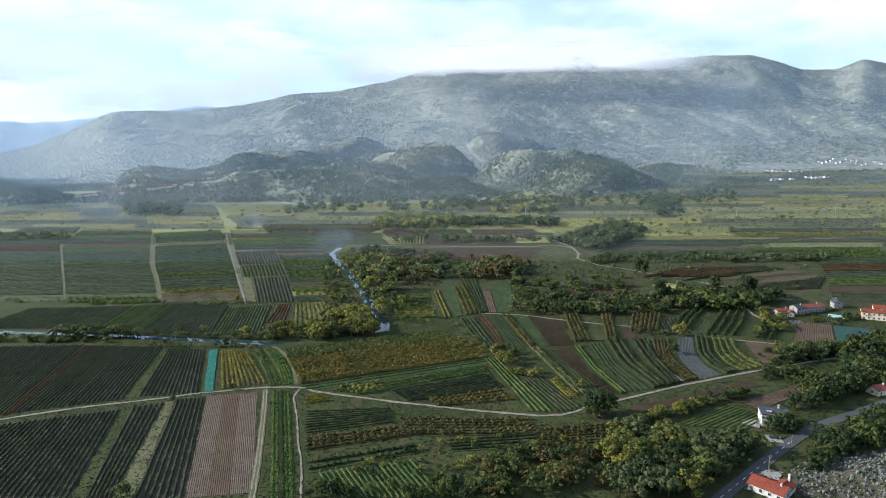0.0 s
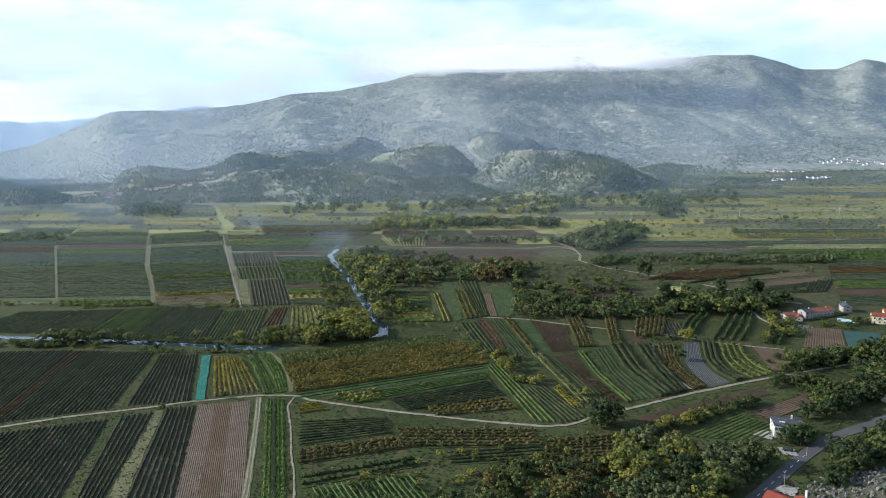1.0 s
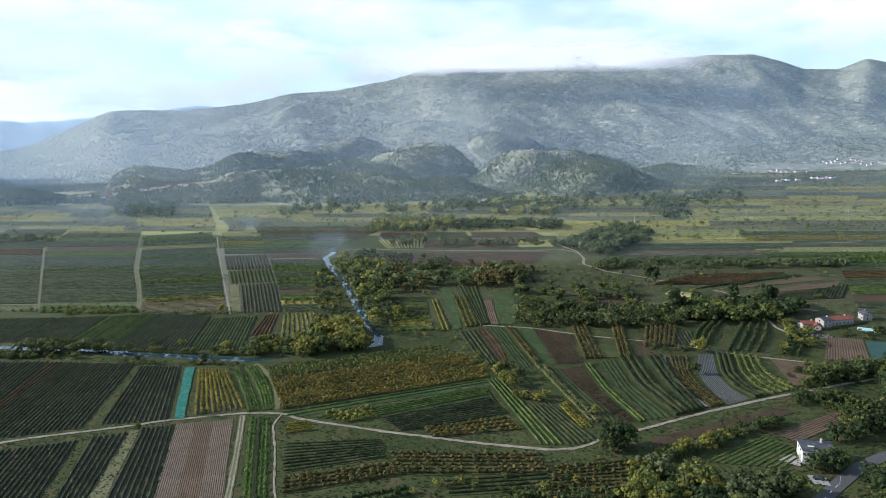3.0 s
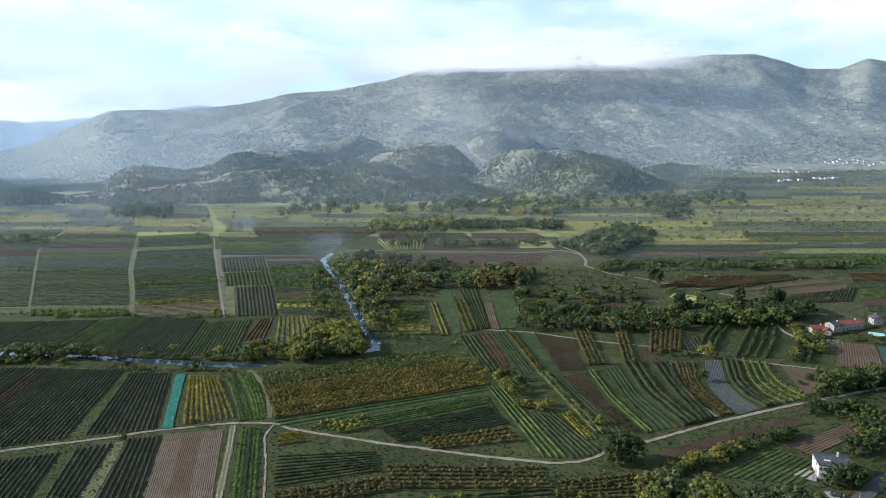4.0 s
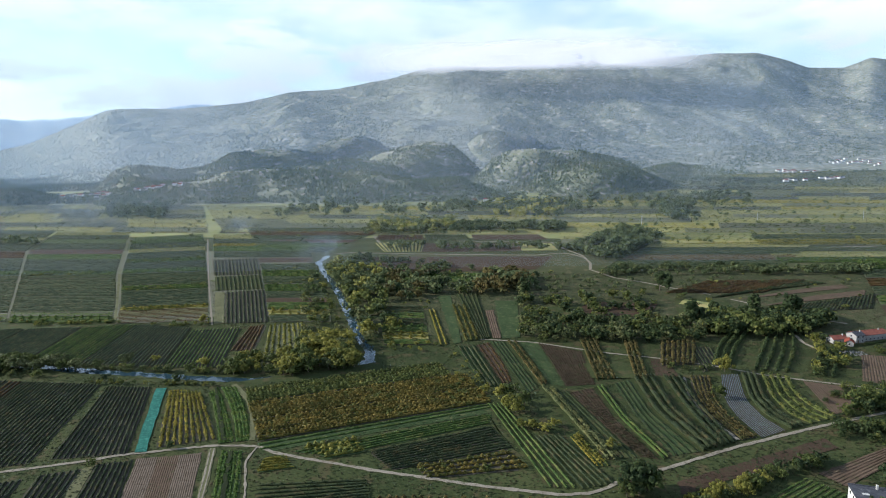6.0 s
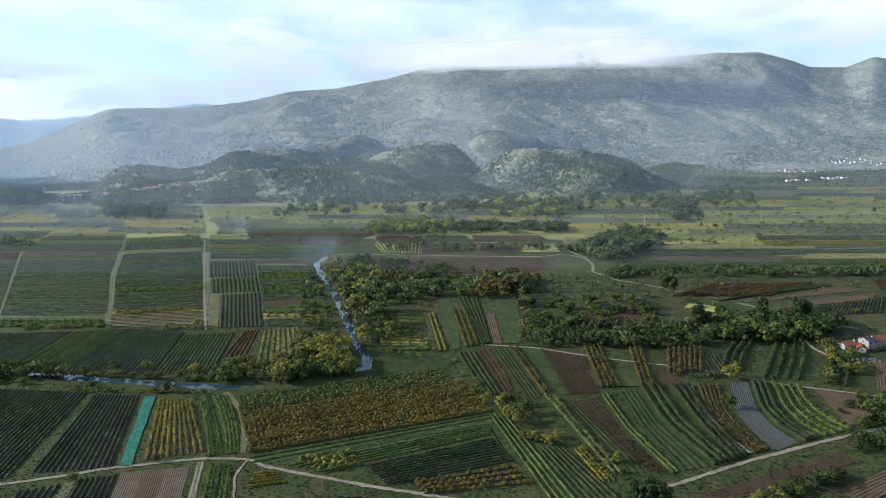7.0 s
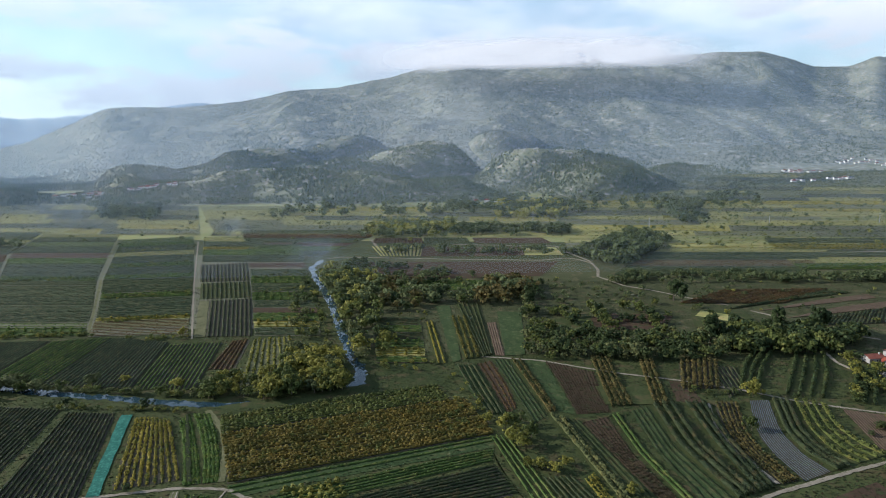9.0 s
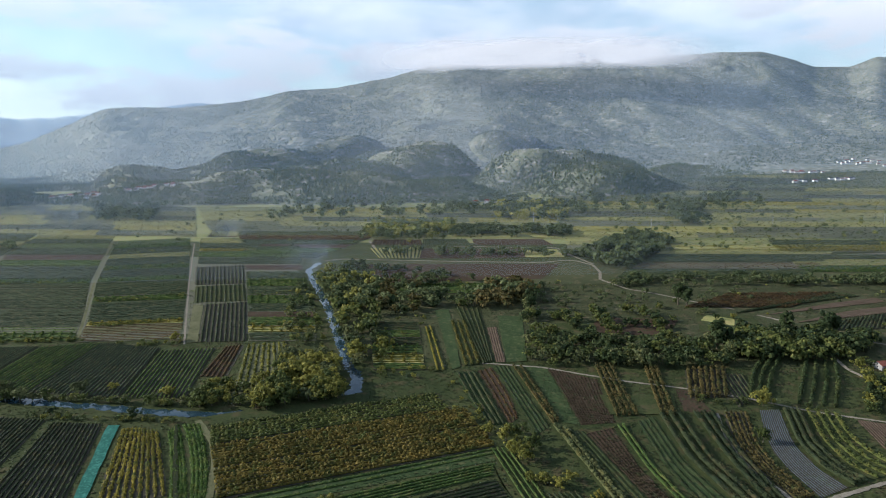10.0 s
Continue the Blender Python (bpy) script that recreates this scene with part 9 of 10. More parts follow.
grove([(103.0, 236.8), (118.9, 240.6), (144.2, 264.3), (122.2, 270.8)], 26, ("dark", "round", "willow"), 5.6, 11.2, 25, "dark leafy tree of the roadside wood")
grove([(146.8, 235.1), (202.2, 267.2), (225.4, 296.8), (168.3, 263.2)], 40, ("dark", "round"), 5.6, 9.8, 26, "dark green roadside tree")
far_wood([(176.2, 295.9), (237.2, 325.7), (270.0, 359.3), (200.4, 327.7)], 50, ("dark", "round", "dark"), 6.3, 11.2, 27, "dark leafy tree behind the road")
grove([(91.6, 283.9), (165.7, 321.6), (171.8, 327.7), (94.5, 295.2)], 34, ("round", "gold", "dark"), 3.5, 7.0, 28, "hedge shrub beside a ditch")
far_wood([(8.3, 227.0), (64.4, 224.9), (77.1, 261.9), (17.3, 256.7)], 60, ("dark", "round", "rusty"), 4.2, 8.4, 29, "leafy shrub of the overgrown field")
far_wood([(193.3, 363.9), (281.2, 379.2), (308.0, 412.5), (201.8, 373.5)], 36, ("dark", "round"), 5.6, 11.2, 30, "dark leafy tree beside the lane")
grove([(-57.8, 228.7), (8.3, 226.2), (1.7, 236.4), (-54.4, 234.3)], 16, ("round", "dark"), 4.2, 7.0, 31, "hedge shrub")
plant("dark", 79.7, 300.6, 14.5)
plant("round", 83.5, 302.5, 12.0)
plant("dark", 76.5, 302.0, 11.0)
plant("round", 74.3, 298.8, 8.1)
plant("gold", 172.0, 430.0, 10.8)
plant("round", 151.7, 390.5, 8.1)
plant("gold", 33.8, 396.5, 8.1)
plant("round", 39.1, 400.4, 8.1)
plant("gold", 39.9, 379.0, 9.5)
plant("round", 45.6, 387.8, 8.1)
plant("gold", 35.8, 384.4, 6.8)
plant("gold", 46.2, 359.0, 5.4)
plant("gold", 51.4, 355.5, 5.4)
plant("gold", 40.6, 360.6, 5.4)
plant("gold", 56.8, 361.9, 4.7)
plant("gold", 26.4, 405.3, 5.4)
plant("gold", 78.8, 337.8, 5.4)
plant("willow", -205.3, 460.0, 9.5)
plant("gold", -189.8, 467.6, 5.4)
plant("round", -158.2, 446.4, 6.8)
plant("willow", -233.9, 451.7, 9.5)
plant("round", -222.7, 456.7, 6.8)
plant("dark", -157.3, 428.5, 6.8)
plant("gold", -127.2, 442.9, 5.4)
plant("gold", -191.5, 556.6, 8.1)
plant("dark", -205.1, 433.8, 5.4)
plant("gold", -152.3, 457.7, 6.8)
plant("poplar", 78.1, 627.4, 18.9)
plant("poplar", -0.5, 647.4, 16.2)
plant("poplar", 203.9, 633.6, 21.6)
plant("poplar", 209.6, 629.5, 18.9)
plant("poplar", 187.8, 520.4, 23.0)
plant("poplar", 194.2, 517.7, 18.9)
plant("poplar", 243.4, 539.1, 21.6)
plant("poplar", 271.6, 540.1, 21.6)
plant("poplar", 279.7, 543.5, 17.6)
plant("gold", 78.5, 267.2, 8.1)
plant("gold", 99.3, 266.3, 12.2)
plant("gold", 102.5, 260.8, 10.8)
plant("gold", 112.0, 252.8, 6.8)
plant("round", -133.9, 232.4, 6.8)
plant("dark", 166.2, 280.5, 9.5)
plant("dark", 161.8, 282.5, 9.5)
plant("dark", 157.5, 280.0, 7.5)
plant("round", 169.5, 281.5, 8.0)
plant("dark", 163.5, 277.0, 8.5)
plant("dark", -126.6, 345.5, 4.1)
plant("round", -155.3, 330.6, 4.1)
far_wood([(219.0, 418.6), (242.7, 414.4), (273.2, 472.8), (264.3, 499.3)], 24, ("dark", "round", "gold"), 3.5, 7.0, 91, "leafy shrub beside the farm")
far_wood([(214.0, 372.8), (243.3, 371.0), (261.4, 393.8), (233.5, 398.0)], 26, ("dark", "round"), 3.5, 7.0, 92, "leafy shrub beside the farm")
far_wood([(235.3, 350.0), (270.0, 359.3), (305.9, 397.9), (266.1, 386.7)], 30, ("dark", "dark", "round"), 5.6, 9.8, 93, "dark leafy tree behind the road")
far_wood([(182.1, 335.4), (210.2, 338.9), (226.1, 360.0), (192.6, 354.3)], 24, ("round", "dark", "dark"), 3.5, 6.3, 94, "leafy tree beside the lane")
far_wood([(275.9, 450.7), (301.8, 444.3), (314.1, 463.2), (292.5, 471.3)], 16, ("dark", "round"), 2.1, 4.2, 95, "garden shrub beside the farm")
far_wood([(304.2, 454.6), (335.0, 443.4), (345.4, 457.7), (318.1, 469.3)], 8, ("dark", "round"), 4.2, 8.4, 96, "garden tree beside the villa")
far_wood([(195.2, 376.7), (244.3, 385.9), (265.0, 410.5), (227.1, 403.5)], 22, ("dark", "round"), 2.1, 4.5, 97, "leafy shrub beside the lane")

# the villages under the mountain
def village(clusters, seed):
    """Houses strewn round a few places, each set on the slope under it and clear of the others."""
    rng, placed = random.Random(seed), []
    for cx, cy, dx, dy, count, low, high in clusters:
        for _ in range(count * 8):
            if count <= 0:
                break
            x, y = cx + dx * rng.uniform(-1, 1), cy + dy * rng.uniform(-1, 1)
            if any(math.hypot(x - a, y - b) < 15 for a, b in placed):
                continue
            placed.append((x, y))
            z = max(0.0, float(height_at(np.array([x]), np.array([y]))[0]))
            cottage(x, y, z, rng.uniform(low, high), rng.uniform(7.2, 9.5), rng.uniform(5.3, 7.2), rng.uniform(-20, 20), rng.choice((TILE_RED, TILE_RED, GREY_ROOF)))
            count -= 1


village(((1420, 2560, 70, 50, 16, 11, 17), (1130, 2060, 60, 30, 5, 10, 15), (1290, 2120, 50, 40, 7, 10, 15), (1790, 2840, 90, 60, 12, 11, 17), (1880, 2760, 70, 60, 9, 11, 17)), 7)
village(((-1000, 1800, 70, 20, 9, 9, 14), (-900, 1755, 40, 12, 3, 9, 13), (-790, 1745, 40, 14, 8, 9, 14), (-730, 1760, 30, 12, 3, 9, 12)), 8)
village(((50, 1555, 6, 4, 1, 10, 11), (84, 1555, 6, 4, 1, 10, 11), (116, 1555, 10, 4, 2, 10, 12)), 9)

# bushes along the river banks and field edges
far_wood([(-302.4, 459.3), (-231.0, 459.5), (-135.4, 440.3), (-137.2, 444.8)], 40, ("willow", "round", "dark"), 2.8, 5.6, 41, "bank shrub")
far_wood([(-217.3, 429.5), (-127.4, 420.8), (-128.7, 424.1), (-220.6, 434.4)], 30, ("round", "dark", "gold"), 1.7, 3.6, 42, "bank shrub")
far_wood([(-416.9, 573.0), (-179.3, 547.0), (-182.5, 554.8), (-424.7, 581.7)], 40, ("round", "gold"), 1.7, 3.6, 43, "hedge shrub")
far_wood([(136.6, 437.1), (193.6, 421.9), (197.0, 428.6), (138.7, 443.3)], 14, ("dark", "round"), 2.1, 4.2, 44, "hedge shrub")
far_wood([(-36.0, 479.0), (-0.2, 476.8), (3.9, 491.8), (-37.2, 494.5)], 12, ("round", "gold"), 2.1, 4.2, 45, "hedge shrub")
far_wood([(215.8, 906.9), (602.3, 825.4), (1063.8, 1472.8), (391.0, 1651.8)], 260, ("round", "gold", "dark"), 3.1, 7.0, 46, "single field tree")
far_wood([(-393.7, 935.8), (208.3, 1038.2), (316.2, 1580.7), (-573.1, 1551.1)], 110, ("round", "gold", "dark"), 3.5, 7.7, 47, "single field tree")
far_wood([(-710.5, 978.7), (-330.0, 927.1), (-590.8, 1600.0), (-1140.8, 1722.7)], 60, ("round", "dark"), 2.8, 6.3, 48, "single field tree")
far_wood([(917.5, 1826.4), (1229.8, 1679.7), (1885.5, 2585.7), (1410.2, 2717.0)], 240, ("round", "dark", "dark"), 4.9, 9.1, 51, "village tree")
far_wood([(555.8, 1793.4), (978.0, 1912.8), (1085.4, 2124.8), (716.4, 2125.8)], 120, ("dark", "round"), 5.6, 9.8, 52, "tree at the mountain foot")
far_wood([(-995.7, 1690.3), (-622.9, 1607.1), (-712.9, 1800.7), (-1124.5, 1943.4)], 90, ("round", "dark"), 4.2, 8.4, 53, "village tree")
far_wood([(9.9, 1411.4), (149.4, 1381.4), (147.8, 1492.9), (24.8, 1521.4)], 50, ("round", "dark"), 5.6, 9.8, 54, "village tree")
far_wood([(-392.7, 454.9), (-246.2, 439.6), (-250.6, 448.0), (-401.2, 465.3)], 80, ("willow", "round", "dark"), 3.1, 5.9, 55, "bank shrub")
far_wood([(-46.3, 691.9), (107.3, 630.9), (126.0, 726.4), (-50.4, 740.4)], 44, ("round", "dark", "gold"), 2.2, 5.6, 61, "field shrub")
far_wood([(83.6, 632.4), (208.8, 541.0), (268.4, 668.9), (103.7, 728.2)], 56, ("round", "dark", "willow"), 2.2, 6.3, 62, "field shrub")
far_wood([(181.7, 542.5), (323.0, 534.7), (437.2, 689.8), (246.9, 704.5)], 34, ("round", "dark", "gold"), 2.0, 4.8, 63, "field shrub")
far_wood([(-39.4, 487.7), (6.0, 485.5), (-7.1, 612.1), (-52.7, 606.7)], 30, ("round", "gold"), 1.7, 3.6, 64, "field shrub")
far_wood([(55.6, 492.9), (67.7, 502.4), (88.5, 682.1), (78.1, 682.8)], 26, ("dark", "round", "willow"), 4.9, 10.5, 65, "field tree")
far_wood([(12.9, 397.5), (28.4, 388.7), (23.6, 443.6), (3.8, 479.1)], 24, ("gold", "round"), 1.4, 3.4, 66, "yellow field shrub")
far_wood([(-59.1, 234.5), (63.2, 247.5), (71.8, 294.3), (-24.0, 266.3)], 70, ("round", "dark", "gold"), 1.7, 4.2, 67, "field shrub")

# weedy hedgerows between the long fields
far_wood([(-474.9, 755.7), (-367.8, 766.5), (-376.1, 781.9), (-485.5, 770.6)], 55, ("round", "gold", "round"), 1.4, 3.2, 300, "low hedge tree")
far_wood([(-313.2, 670.8), (-238.0, 696.6), (-242.9, 708.9), (-319.3, 682.1)], 48, ("round", "gold", "round"), 1.4, 3.2, 301, "low hedge tree")
far_wood([(-271.7, 593.7), (-206.2, 609.7), (-209.8, 618.7), (-276.3, 602.2)], 46, ("round", "gold", "round"), 1.4, 3.2, 302, "low hedge tree")
far_wood([(-328.2, 555.3), (-267.4, 561.6), (-271.6, 569.1), (-333.3, 562.6)], 45, ("round", "gold", "round"), 1.4, 3.2, 303, "low hedge tree")
far_wood([(-389.0, 824.2), (-300.7, 847.3), (-308.4, 866.6), (-398.5, 842.3)], 43, ("round", "gold", "round"), 1.4, 3.2, 304, "low hedge tree")
far_wood([(-179.7, 687.5), (-126.4, 699.9), (-129.1, 712.3), (-183.3, 699.5)], 30, ("round", "gold", "round"), 1.4, 3.2, 305, "low hedge tree")
far_wood([(-197.6, 746.7), (-150.3, 777.4), (-153.8, 793.2), (-202.0, 761.2)], 27, ("round", "gold", "round"), 1.4, 3.2, 306, "low hedge tree")
far_wood([(-148.6, 587.6), (-100.6, 594.4), (-102.3, 602.9), (-151.1, 595.9)], 32, ("round", "gold", "round"), 1.4, 3.2, 307, "low hedge tree")
far_wood([(-434.6, 932.2), (-343.0, 963.6), (-353.0, 989.2), (-446.9, 956.0)], 40, ("round", "gold", "round"), 1.4, 3.2, 308, "low hedge tree")
far_wood([(-213.9, 544.8), (-196.1, 549.1), (-199.1, 556.2), (-217.2, 551.7)], 16, ("round", "gold", "round"), 1.4, 3.2, 309, "low hedge tree")

# drifting smoke
smoke(-660.6, 1197.6, 150, 60)
smoke(-142.8, 797.5, 75, 38)
smoke(-328.2, 1065.2, 60, 30)
far_wood([(-75.1, 509.5), (-66.9, 509.1), (-128.4, 721.3), (-131.5, 709.6)], 26, ("round", "willow"), 1.7, 3.6, 71, "bank shrub")


# ---- roadside houses, car and poles ----
red = house(129.0, 227.0, -50.5, 13.5, 9.0, 3.0, TILE_RED, PLASTER, "low white house with a bright red tiled roof", rise=1.9)
side = empty("outbuilding", 134.6, 227.0, 0, 39, "low white outbuilding with a red tiled roof", category="house")
walls(7.5, 6.0, 2.6, 1.3, PLASTER, side)
gable_roof("roof", 7.5, 6.0, 2.7, 1.3, 0.35, TILE_RED, side)
box_part("chimney", 2.8, -0.9, 2.6, 3.6, -0.1, 6.6, PLASTER, side, "tall white chimney")
patch_mesh("yard", [(131.0, 240.0), (136.5, 243.7), (142.4, 241.2), (136.9, 235.0)], 0.3, CONCRETE, label="pale concrete yard beside a house", category="yard", kind="structure")

flat = empty("house", 163.0, 287.6, 0, -18.0, "white two-storey house with a grey flat roof", category="house")
box_part("wall", -6.5, -5.2, -0.3, 6.5, 5.2, 6.0, PLASTER, flat)
box_part("roof", -6.8, -5.5, 6.004, 6.8, 5.5, 6.35, GREY_ROOF, flat)
box_part("parapet", -6.8, 5.2, 6.354, 6.8, 5.5, 6.7, GREY_ROOF, flat)
box_part("chimney", 2.0, 3.4, 6.354, 2.7, 4.1, 8.2, PLASTER, flat)
box_part("roof_sheet", -3.8, -1.6, 6.354, -1.4, -0.4, 6.45, PLASTER, flat, "pale sheet lying on the roof")
box_part("garage_door", -6.56, -3.0, 0.0, -6.504, 0.4, 2.6, STEEL, flat)
for k in range(3):
    window(flat, -4.2 + 4.0 * k, -5.2, 3.8, 1.3, 1.3, "s")
    window(flat, -4.2 + 4.0 * k, -5.2, 1.0, 1.3, 1.3, "s")
window(flat, -6.5, 2.6, 3.9, 1.2, 1.2, "w")
window(flat, -6.5, -1.2, 3.9, 1.2, 1.2, "w")
patch_mesh("yard", [(146.5, 287.4), (154.6, 292.5), (157.0, 287.5), (153.0, 282.0)], 0.3, CONCRETE, label="pale gravel yard before a house", category="yard", kind="structure")
patch_mesh("yard", [(150.5, 268.0), (151.5, 275.0), (158.0, 272.5), (156.5, 266.5)], 0.3, CONCRETE, label="pale gravel parking place beside the road", category="yard", kind="structure")
house(223.5, 294.0, 30, 10, 7, 3.4, TILE_DARK, PLASTER, "low white house with a dark roof beside the road")
house(238.0, 321.0, 20, 9, 7, 3.2, TILE_DARK, CREAM, "small house with a red-brown roof among trees")

# the farm with the pool
house(297.0, 486.5, 14, 24.0, 9.5, 4.4, TILE_DARK, GREY_PLASTER, "long off-white farmhouse with a dark red roof", storeys=1)
house(284.5, 481.0, 14, 7.0, 8.0, 5.4, GREY_ROOF, GREY_PLASTER, "grey and white two-storey house end", storeys=2)
house(271.5, 480.5, 8, 10.5, 7.0, 3.2, TILE_DARK, GREY_PLASTER, "low off-white shed with a dark red roof")
house(275.5, 473.5, 60, 6.0, 5.0, 2.8, TILE_RED, GREY_PLASTER, "small off-white shed with a red roof")
house(326.0, 496.0, 80, 8.0, 6.5, 5.0, GREY_ROOF, GREY_PLASTER, "small grey gabled house", storeys=2)
house(333.0, 462.0, -28, 16.0, 10.0, 5.8, TILE_RED, CREAM, "cream two-storey villa with red roofs and balconies", storeys=2)
house(346.0, 470.0, -28, 13.0, 9.0, 6.4, TILE_RED, CREAM, "cream two-storey villa with an orange roof", storeys=2)
pool = empty("swimming_pool", 309.0, 468.5, 0, -35, "turquoise swimming pool with a pale rim", category="pool")
for name, a, b, c, d in (("rim", -6.0, -3.4, 6.0, -2.7), ("rim", -6.0, 2.7, 6.0, 3.4), ("rim", -6.0, -2.696, -5.3, 2.696), ("rim", 5.3, -2.696, 6.0, 2.696)):
    box_part(name, a, b, -0.1, c, d, 0.75, PLASTER, pool)
box_part("water", -5.296, -2.692, -0.1, 5.296, 2.692, 0.62, POOL, pool)


def clipped_hedge(x0, y0, x1, y1, width, height, label):
    rng = np.random.default_rng(int(x0))
    a, b = Vector((x0, y0)), Vector((x1, y1))
    top = hedge("clipped_hedge", rng, a, b, Vector((0, 0)), 0.0, height, width, LEAF_DARK, None, 30, 0.35, 3, 1.0, 0)
    tagged(top, label, "hedge")


clipped_hedge(284, 472, 300, 477, 1.4, 1.8, "dark clipped hedge beside a pool")
clipped_hedge(300, 477, 322, 487, 1.4, 1.8, "dark clipped hedge behind a pool")


def rubble(x, y, spread, count, label, seed, low=0.4, high=1.4):
    """Loose stones heaped on the ground, each set into it."""
    rng = np.random.default_rng(seed)
    n = count
    ang, rad = rng.uniform(0, 6.28, n), np.sqrt(rng.uniform(0, 1, n)) * spread
    stones("rubble_heap", rng, x + rad * np.cos(ang), y + 0.5 * rad * np.sin(ang), rng.uniform(low, high, n), label)


def stones(name, rng, x, y, size, label, lift=None):
    n = len(x)
    z = np.zeros(n) if lift is None else lift
    verts, turn = [], rng.uniform(0, 6.28, n)
    for r, h in ((0.95, -0.25), (1.0, 0.2), (0.62, 0.62)):
        for k in range(6):
            w = turn + k * 1.0472
            rr = size * 0.6 * r * rng.uniform(0.65, 1.3, n)
            verts.append(np.stack([x + rr * np.cos(w), y + rr * np.sin(w) * 0.8, z + size * h * rng.uniform(0.7, 1.3, n)], 1))
    v = np.stack(verts, 1).reshape(-1, 3)
    faces = []
    for i in range(n):
        b = i * 18
        for lv in (0, 6):
            faces += [(b + lv + k, b + lv + (k + 1) % 6, b + lv + 6 + (k + 1) % 6, b + lv + 6 + k) for k in range(6)]
        faces.append(tuple(b + 12 + k for k in range(6)))
    return mesh_object(name, v, faces, ROCK, label=label, category="rocks", kind="stuff")


rubble(267, 456.5, 9, 60, "pale rubble and timber heap beside sheds", 3)
rubble(-73.0, 219.0, 3, 24, "pale stones heaped in the ditch", 5, 0.4, 1.0)
rubble(-78.0, 224.0, 2.5, 16, "pale stones heaped in the ditch", 6, 0.4, 0.9)


def rock_slope():
    """The stony hillside beside the road: a low rise of ground under many limestone blocks."""
    rng = np.random.default_rng(8)
    v, f = [], []
    n = 26
    for i in range(n + 1):
        for k in range(n + 1):
            a, b = i / n, k / n
            x = 137 + 85 * a + 6 * b
            y = 246 + 20 * a - 52 * b
            d = min(a * 3, 1) * min(b * 2.5, 1)
            v.append((x, y, -0.3 + 11 * d * (0.35 + 0.65 * b) + 0.8 * noise.noise(Vector((x / 5, y / 5, 0)))))
    for i in range(n):
        for k in range(n):
            f.append((i * (n + 1) + k, i * (n + 1) + k + 1, (i + 1) * (n + 1) + k + 1, (i + 1) * (n + 1) + k)[::-1])
    mesh_object("stony_slope", v, f, SOIL, label="dark stony hillside beside the road", category="ground", kind="structure")
    pts = np.array(v)
    pick = rng.integers(0, len(pts), 3600)
    p = pts[pick] + rng.normal(size=(3600, 3)) * (1.2, 0.9, 0.05)
    p = p[p[:, 2] > 0.3]
    stones("limestone_blocks", rng, p[:, 0], p[:, 1], rng.uniform(0.4, 1.25, len(p)) ** 1.6, "grey limestone blocks strewn over a dark hillside", p[:, 2] - 0.15)


rock_slope()


def slope_scrub():
    """Low dark scrub between the blocks of the stony slope."""
    rng = np.random.default_rng(18)
    owner = [o for o in scene.objects if o.name == "stony_slope"][0]
    pts = np.array([tuple(v.co) for v in owner.data.vertices])
    c = np.repeat(pts[rng.integers(0, len(pts), 420)], 16, 0) + rng.normal(size=(420 * 16, 3)) * (0.7, 0.7, 0.25) + (0, 0, 0.4)
    c = c[c[:, 2] > 0.3]
    out = rng.normal(size=c.shape) + (0, 0, 1.2)
    quads_object("slope_scrub", leaf_quads(rng, c, 0.55, out), LEAF_DARK, label="low dark scrub among limestone blocks", category="bushes", kind="stuff")


slope_scrub()

DASH = [((118.6 + 39.9 * k / 8, 232.7 + 33.5 * k / 8)) for k in range(-4, 9)]
line_owner = [o for o in scene.objects if o.name.startswith("road") and o.data and o.data.materials and o.data.materials[0] is ASPHALT][0]
for px, py in DASH:
    ob = box_part("centre_line_dash", -1.25, -0.09, 0.215, 1.25, 0.09, 0.236, PAINT, line_owner)
    ob.matrix_world = pose(px, py, 0, 0, 0, 40.0)


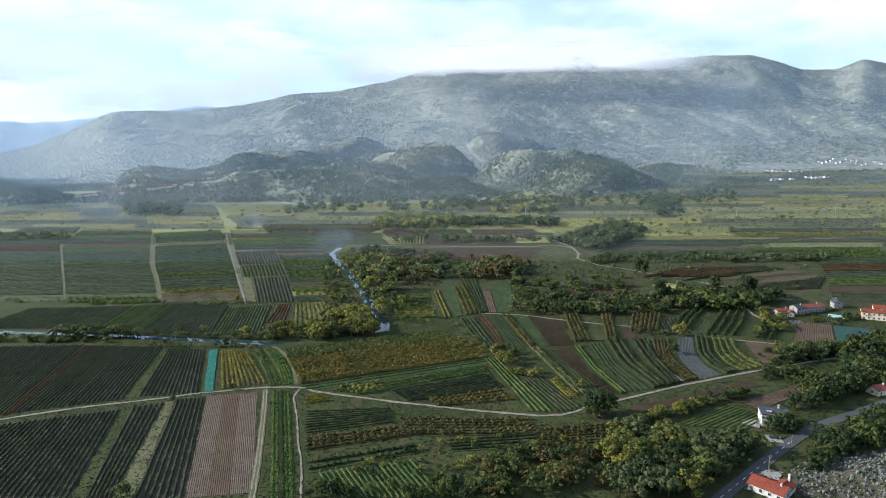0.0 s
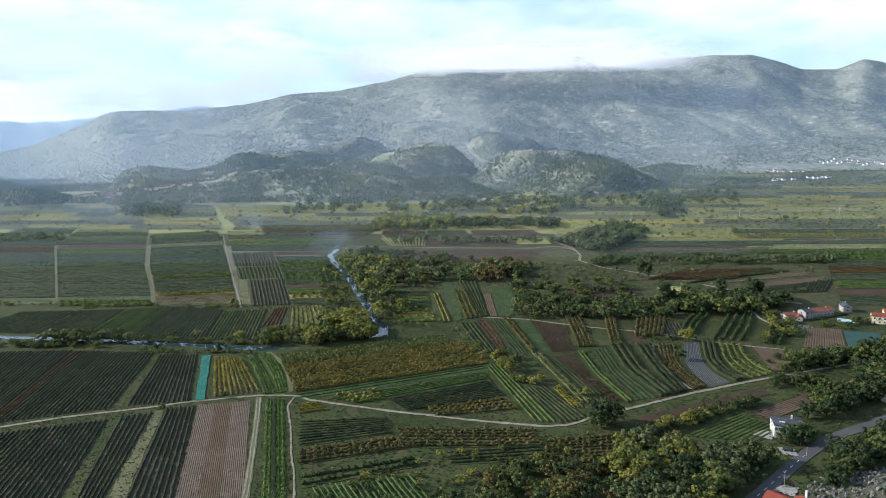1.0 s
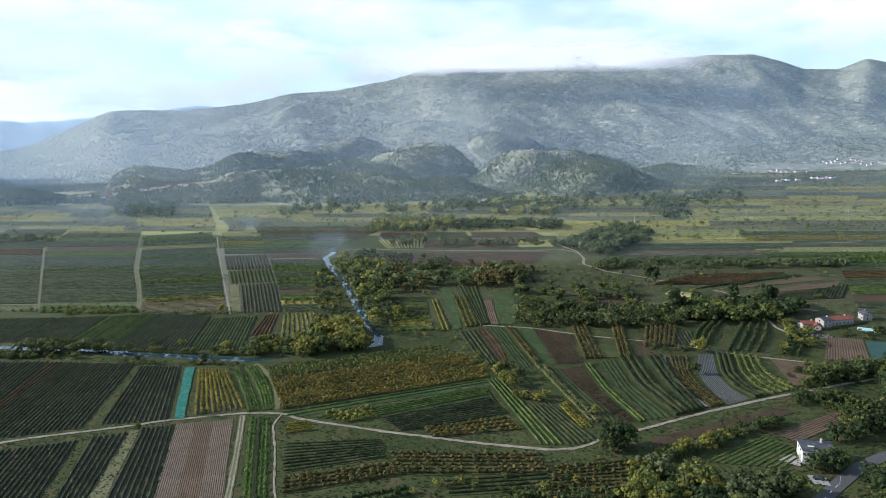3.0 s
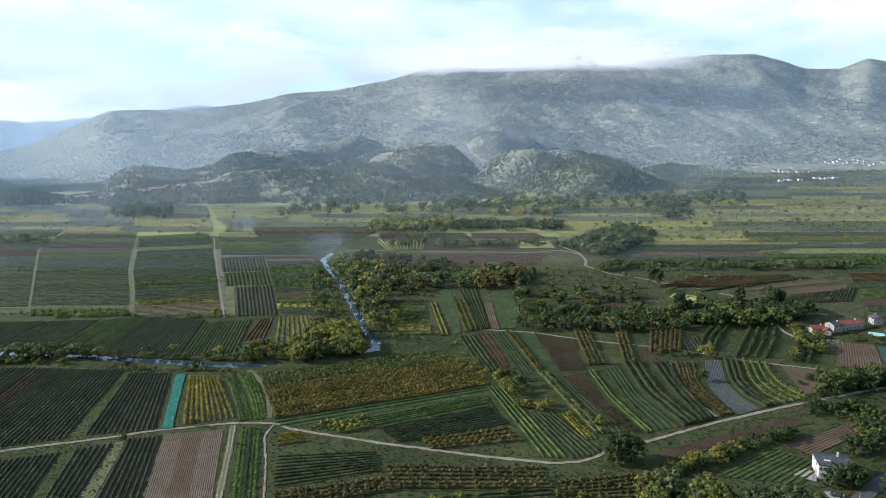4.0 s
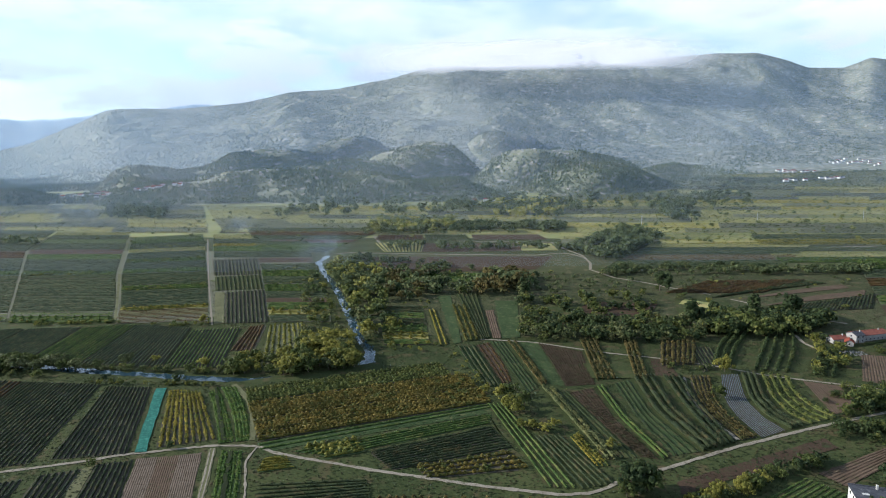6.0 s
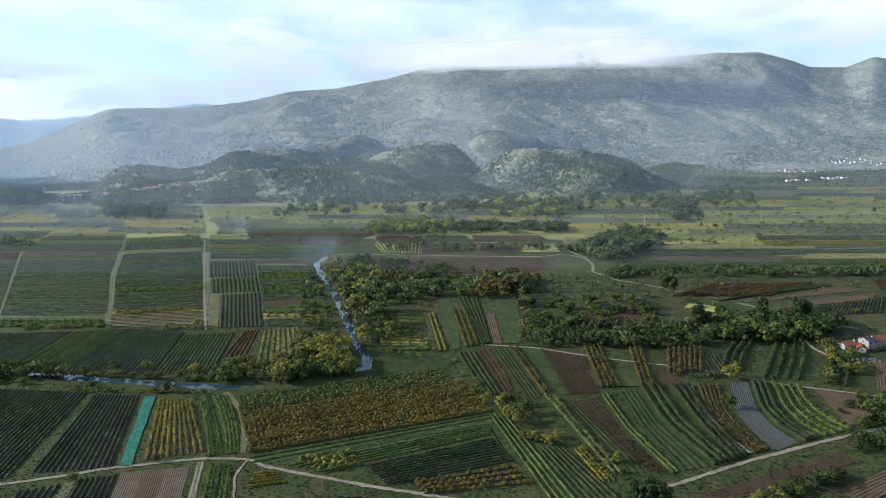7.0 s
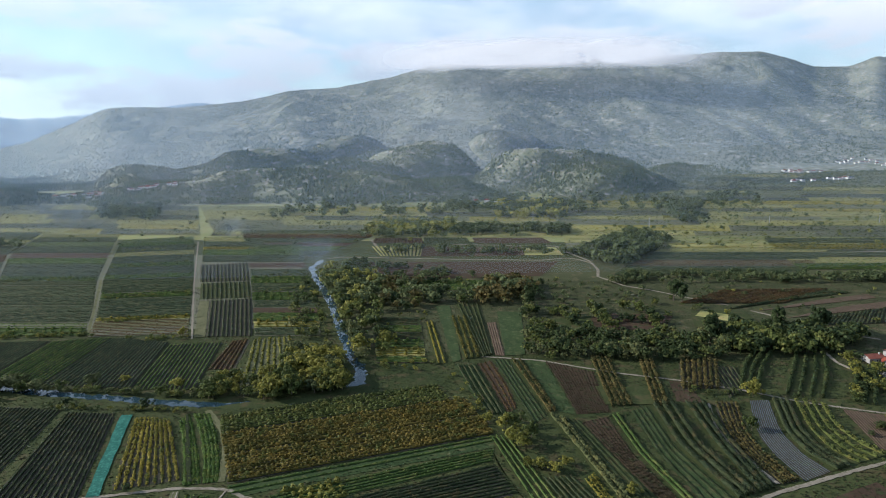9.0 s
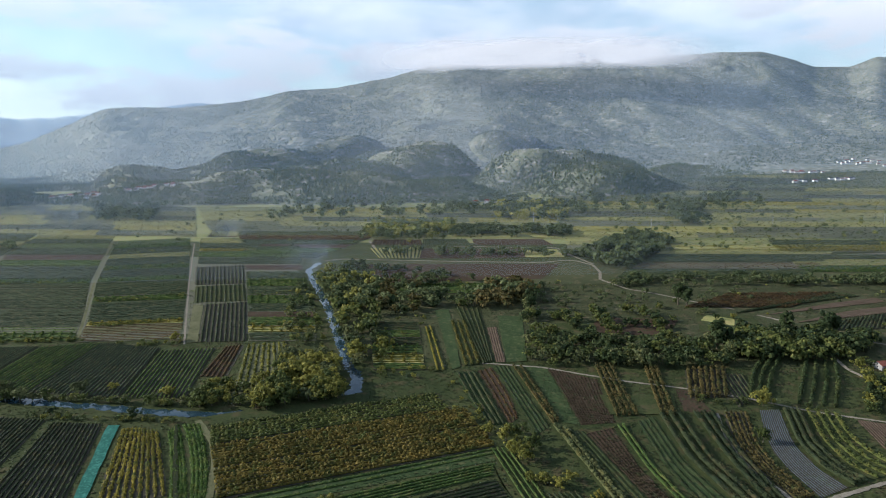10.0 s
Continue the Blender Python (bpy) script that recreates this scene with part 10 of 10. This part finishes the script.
def car(x, y, turn, z, paint, label):
    top = empty("car", x, y, z, turn, label, category="car")
    side = ((-2.1, 0.35), (-2.12, 0.75), (-1.95, 0.92), (-1.2, 0.98), (-0.55, 1.42), (0.75, 1.45), (1.45, 1.02), (2.05, 0.85), (2.12, 0.5), (2.05, 0.3))
    n = len(side)
    v = [(px, -0.82 + (0.14 if pz > 1.2 else 0), pz) for px, pz in side] + [(px, 0.82 - (0.14 if pz > 1.2 else 0), pz) for px, pz in side]
    f = [tuple(range(n))[::-1], tuple(range(n, 2 * n))] + [(i, (i + 1) % n, n + (i + 1) % n, n + i) for i in range(n)]
    mesh_object("body", v, f, paint, top)
    for s in (-1, 1):
        v = [(-0.95, s * 0.80, 1.02), (1.15, s * 0.80, 1.04), (0.65, s * 0.70, 1.36), (-0.5, s * 0.70, 1.34)]
        mesh_object("side_window", [(a, b + s * 0.012, c) for a, b, c in v] + [(a, b - s * 0.03, c) for a, b, c in v],
                    [(0, 1, 2, 3), (7, 6, 5, 4), (0, 4, 5, 1), (1, 5, 6, 2), (2, 6, 7, 3), (3, 7, 4, 0)], GLASS, top)
    mesh_object("windscreen", [(0.80, -0.62, 1.435), (0.80, 0.62, 1.435), (1.42, 0.7, 1.055), (1.42, -0.7, 1.055), (0.78, -0.62, 1.40), (0.78, 0.62, 1.40), (1.4, 0.7, 1.03), (1.4, -0.7, 1.03)],
                [(0, 1, 2, 3), (4, 7, 6, 5), (0, 4, 5, 1), (2, 6, 7, 3)], SKY_LIT_GLASS, top)
    for wx in (-1.3, 1.3):
        for wy in (-0.84, 0.84):
            v, f = [], []
            for yy in (wy - 0.1, wy + 0.1):
                v += [(wx + 0.32 * math.cos(a * 0.5236), yy, 0.32 + 0.32 * math.sin(a * 0.5236)) for a in range(12)]
            f = [tuple(range(12)), tuple(range(12, 24))[::-1]] + [(i, (i + 1) % 12, 12 + (i + 1) % 12, 12 + i) for i in range(12)]
            mesh_object("wheel", v, f, RUBBER, top)
    for wy in (-0.6, 0.6):
        box_part("headlight", 2.05, wy - 0.16, 0.62, 2.13, wy + 0.16, 0.76, PALE_PAINT, top)
    return top


# windscreen glass lighter than GLASS: a sky reflection painted into its colour
SKY_LIT_GLASS = material("sky_lit_windscreen", (0.10, 0.12, 0.13), (0.14, 0.16, 0.17), 1.0, rough=0.06, specular=0.6)
car(154.3, 271.2, -22, 0.3, DARK_PAINT, "dark parked hatchback car beside the road")


def pole(x, y, height, label, arms=1, thick=0.13, mat=None):
    top = empty("utility_pole", x, y, 0, 20, label, category="pole")
    v, f = [], []
    for zz, r in ((-0.2, thick), (height, thick * 0.6)):
        v += [(r * math.cos(a * 0.785), r * math.sin(a * 0.785), zz) for a in range(8)]
    f = [(i, (i + 1) % 8, 8 + (i + 1) % 8, 8 + i) for i in range(8)] + [tuple(range(8, 16))]
    mesh_object("shaft", v, f, mat or POST, top)
    for k in range(arms):
        zz = height - 0.5 - 1.6 * k
        box_part("crossarm", -1.0, -0.06, zz, 1.0, 0.06, zz + 0.12, mat or POST, top)
        for s in (-0.85, 0.0, 0.85):
            box_part("insulator", s - 0.05, -0.05, zz + 0.124, s + 0.05, 0.05, zz + 0.34, PLASTER, top)
    return top


pole(135.5, 240.3, 8.6, "weathered wooden roadside utility pole", arms=1)
pole(160.0, 266.5, 4.2, "short pale roadside post", arms=0, mat=STEEL)
for px, py in ((329.4, 1080.0), (519.0, 1079.7), (162.9, 1199.3), (700.0, 1090.0)):
    pole(px, py, 17, "tall pale power line mast on the plain", arms=3, thick=0.4, mat=STEEL)


# ---- rough weeds over the open ground ----
def tussocks():
    rng = np.random.default_rng(21)
    n = 190000
    x, y = rng.uniform(-300, 430, n), rng.uniform(150, 720, n)
    keep = np.abs(x) < 0.75 * y + 30
    for points, width in ROADS:
        p = np.array(points)
        for a, b in zip(p[:-1], p[1:]):
            d = b - a
            t = np.clip(((x - a[0]) * d[0] + (y - a[1]) * d[1]) / (d @ d), 0, 1)
            keep &= np.hypot(x - a[0] - t * d[0], y - a[1] - t * d[1]) > width / 2 + 0.6
    for quad in PLOTS:
        q = np.array(quad)
        sides = [(q[(i + 1) % 4, 0] - q[i, 0]) * (y - q[i, 1]) - (q[(i + 1) % 4, 1] - q[i, 1]) * (x - q[i, 0]) for i in range(4)]
        keep &= ~((np.min(sides, 0) > 0) | (np.max(sides, 0) < 0))
    x, y = x[keep], y[keep]
    kind = noise_line(x / 5.0, 2) + noise_line(y / 6.0, 5) + rng.normal(size=len(x)) * 0.5
    size = rng.uniform(0.5, 1.3, len(x)) * (1 + 0.5 * np.clip(kind, -1, 1.5))
    out = np.tile((0.0, 0.0, 1.0), (len(x), 1))
    for lo, hi, mat, words in ((-9, -0.5, DRY_WEED, "brown dry weeds on open ground"), (-0.5, 0.6, RANK_WEED, "rank green weeds on open ground"),
                               (0.6, 2.3, RANK_WEED, "low leafy scrub on open ground"), (2.3, 9, LEAF_GOLD, "yellow flowering weeds on open ground")):
        k = (kind >= lo) & (kind < hi)
        c = np.stack([x[k], y[k], 0.10 + size[k] * 0.15], 1)
        quads_object("weeds", leaf_quads(rng, c, 0.62, out[k] + (-0.5, 0, 0)), mat, label=words, category="weeds", kind="stuff",
                     ways=np.tile((-0.1, 0.0, 1.0), (len(c), 1)) + 0.25 * rng.normal(size=c.shape))


tussocks()
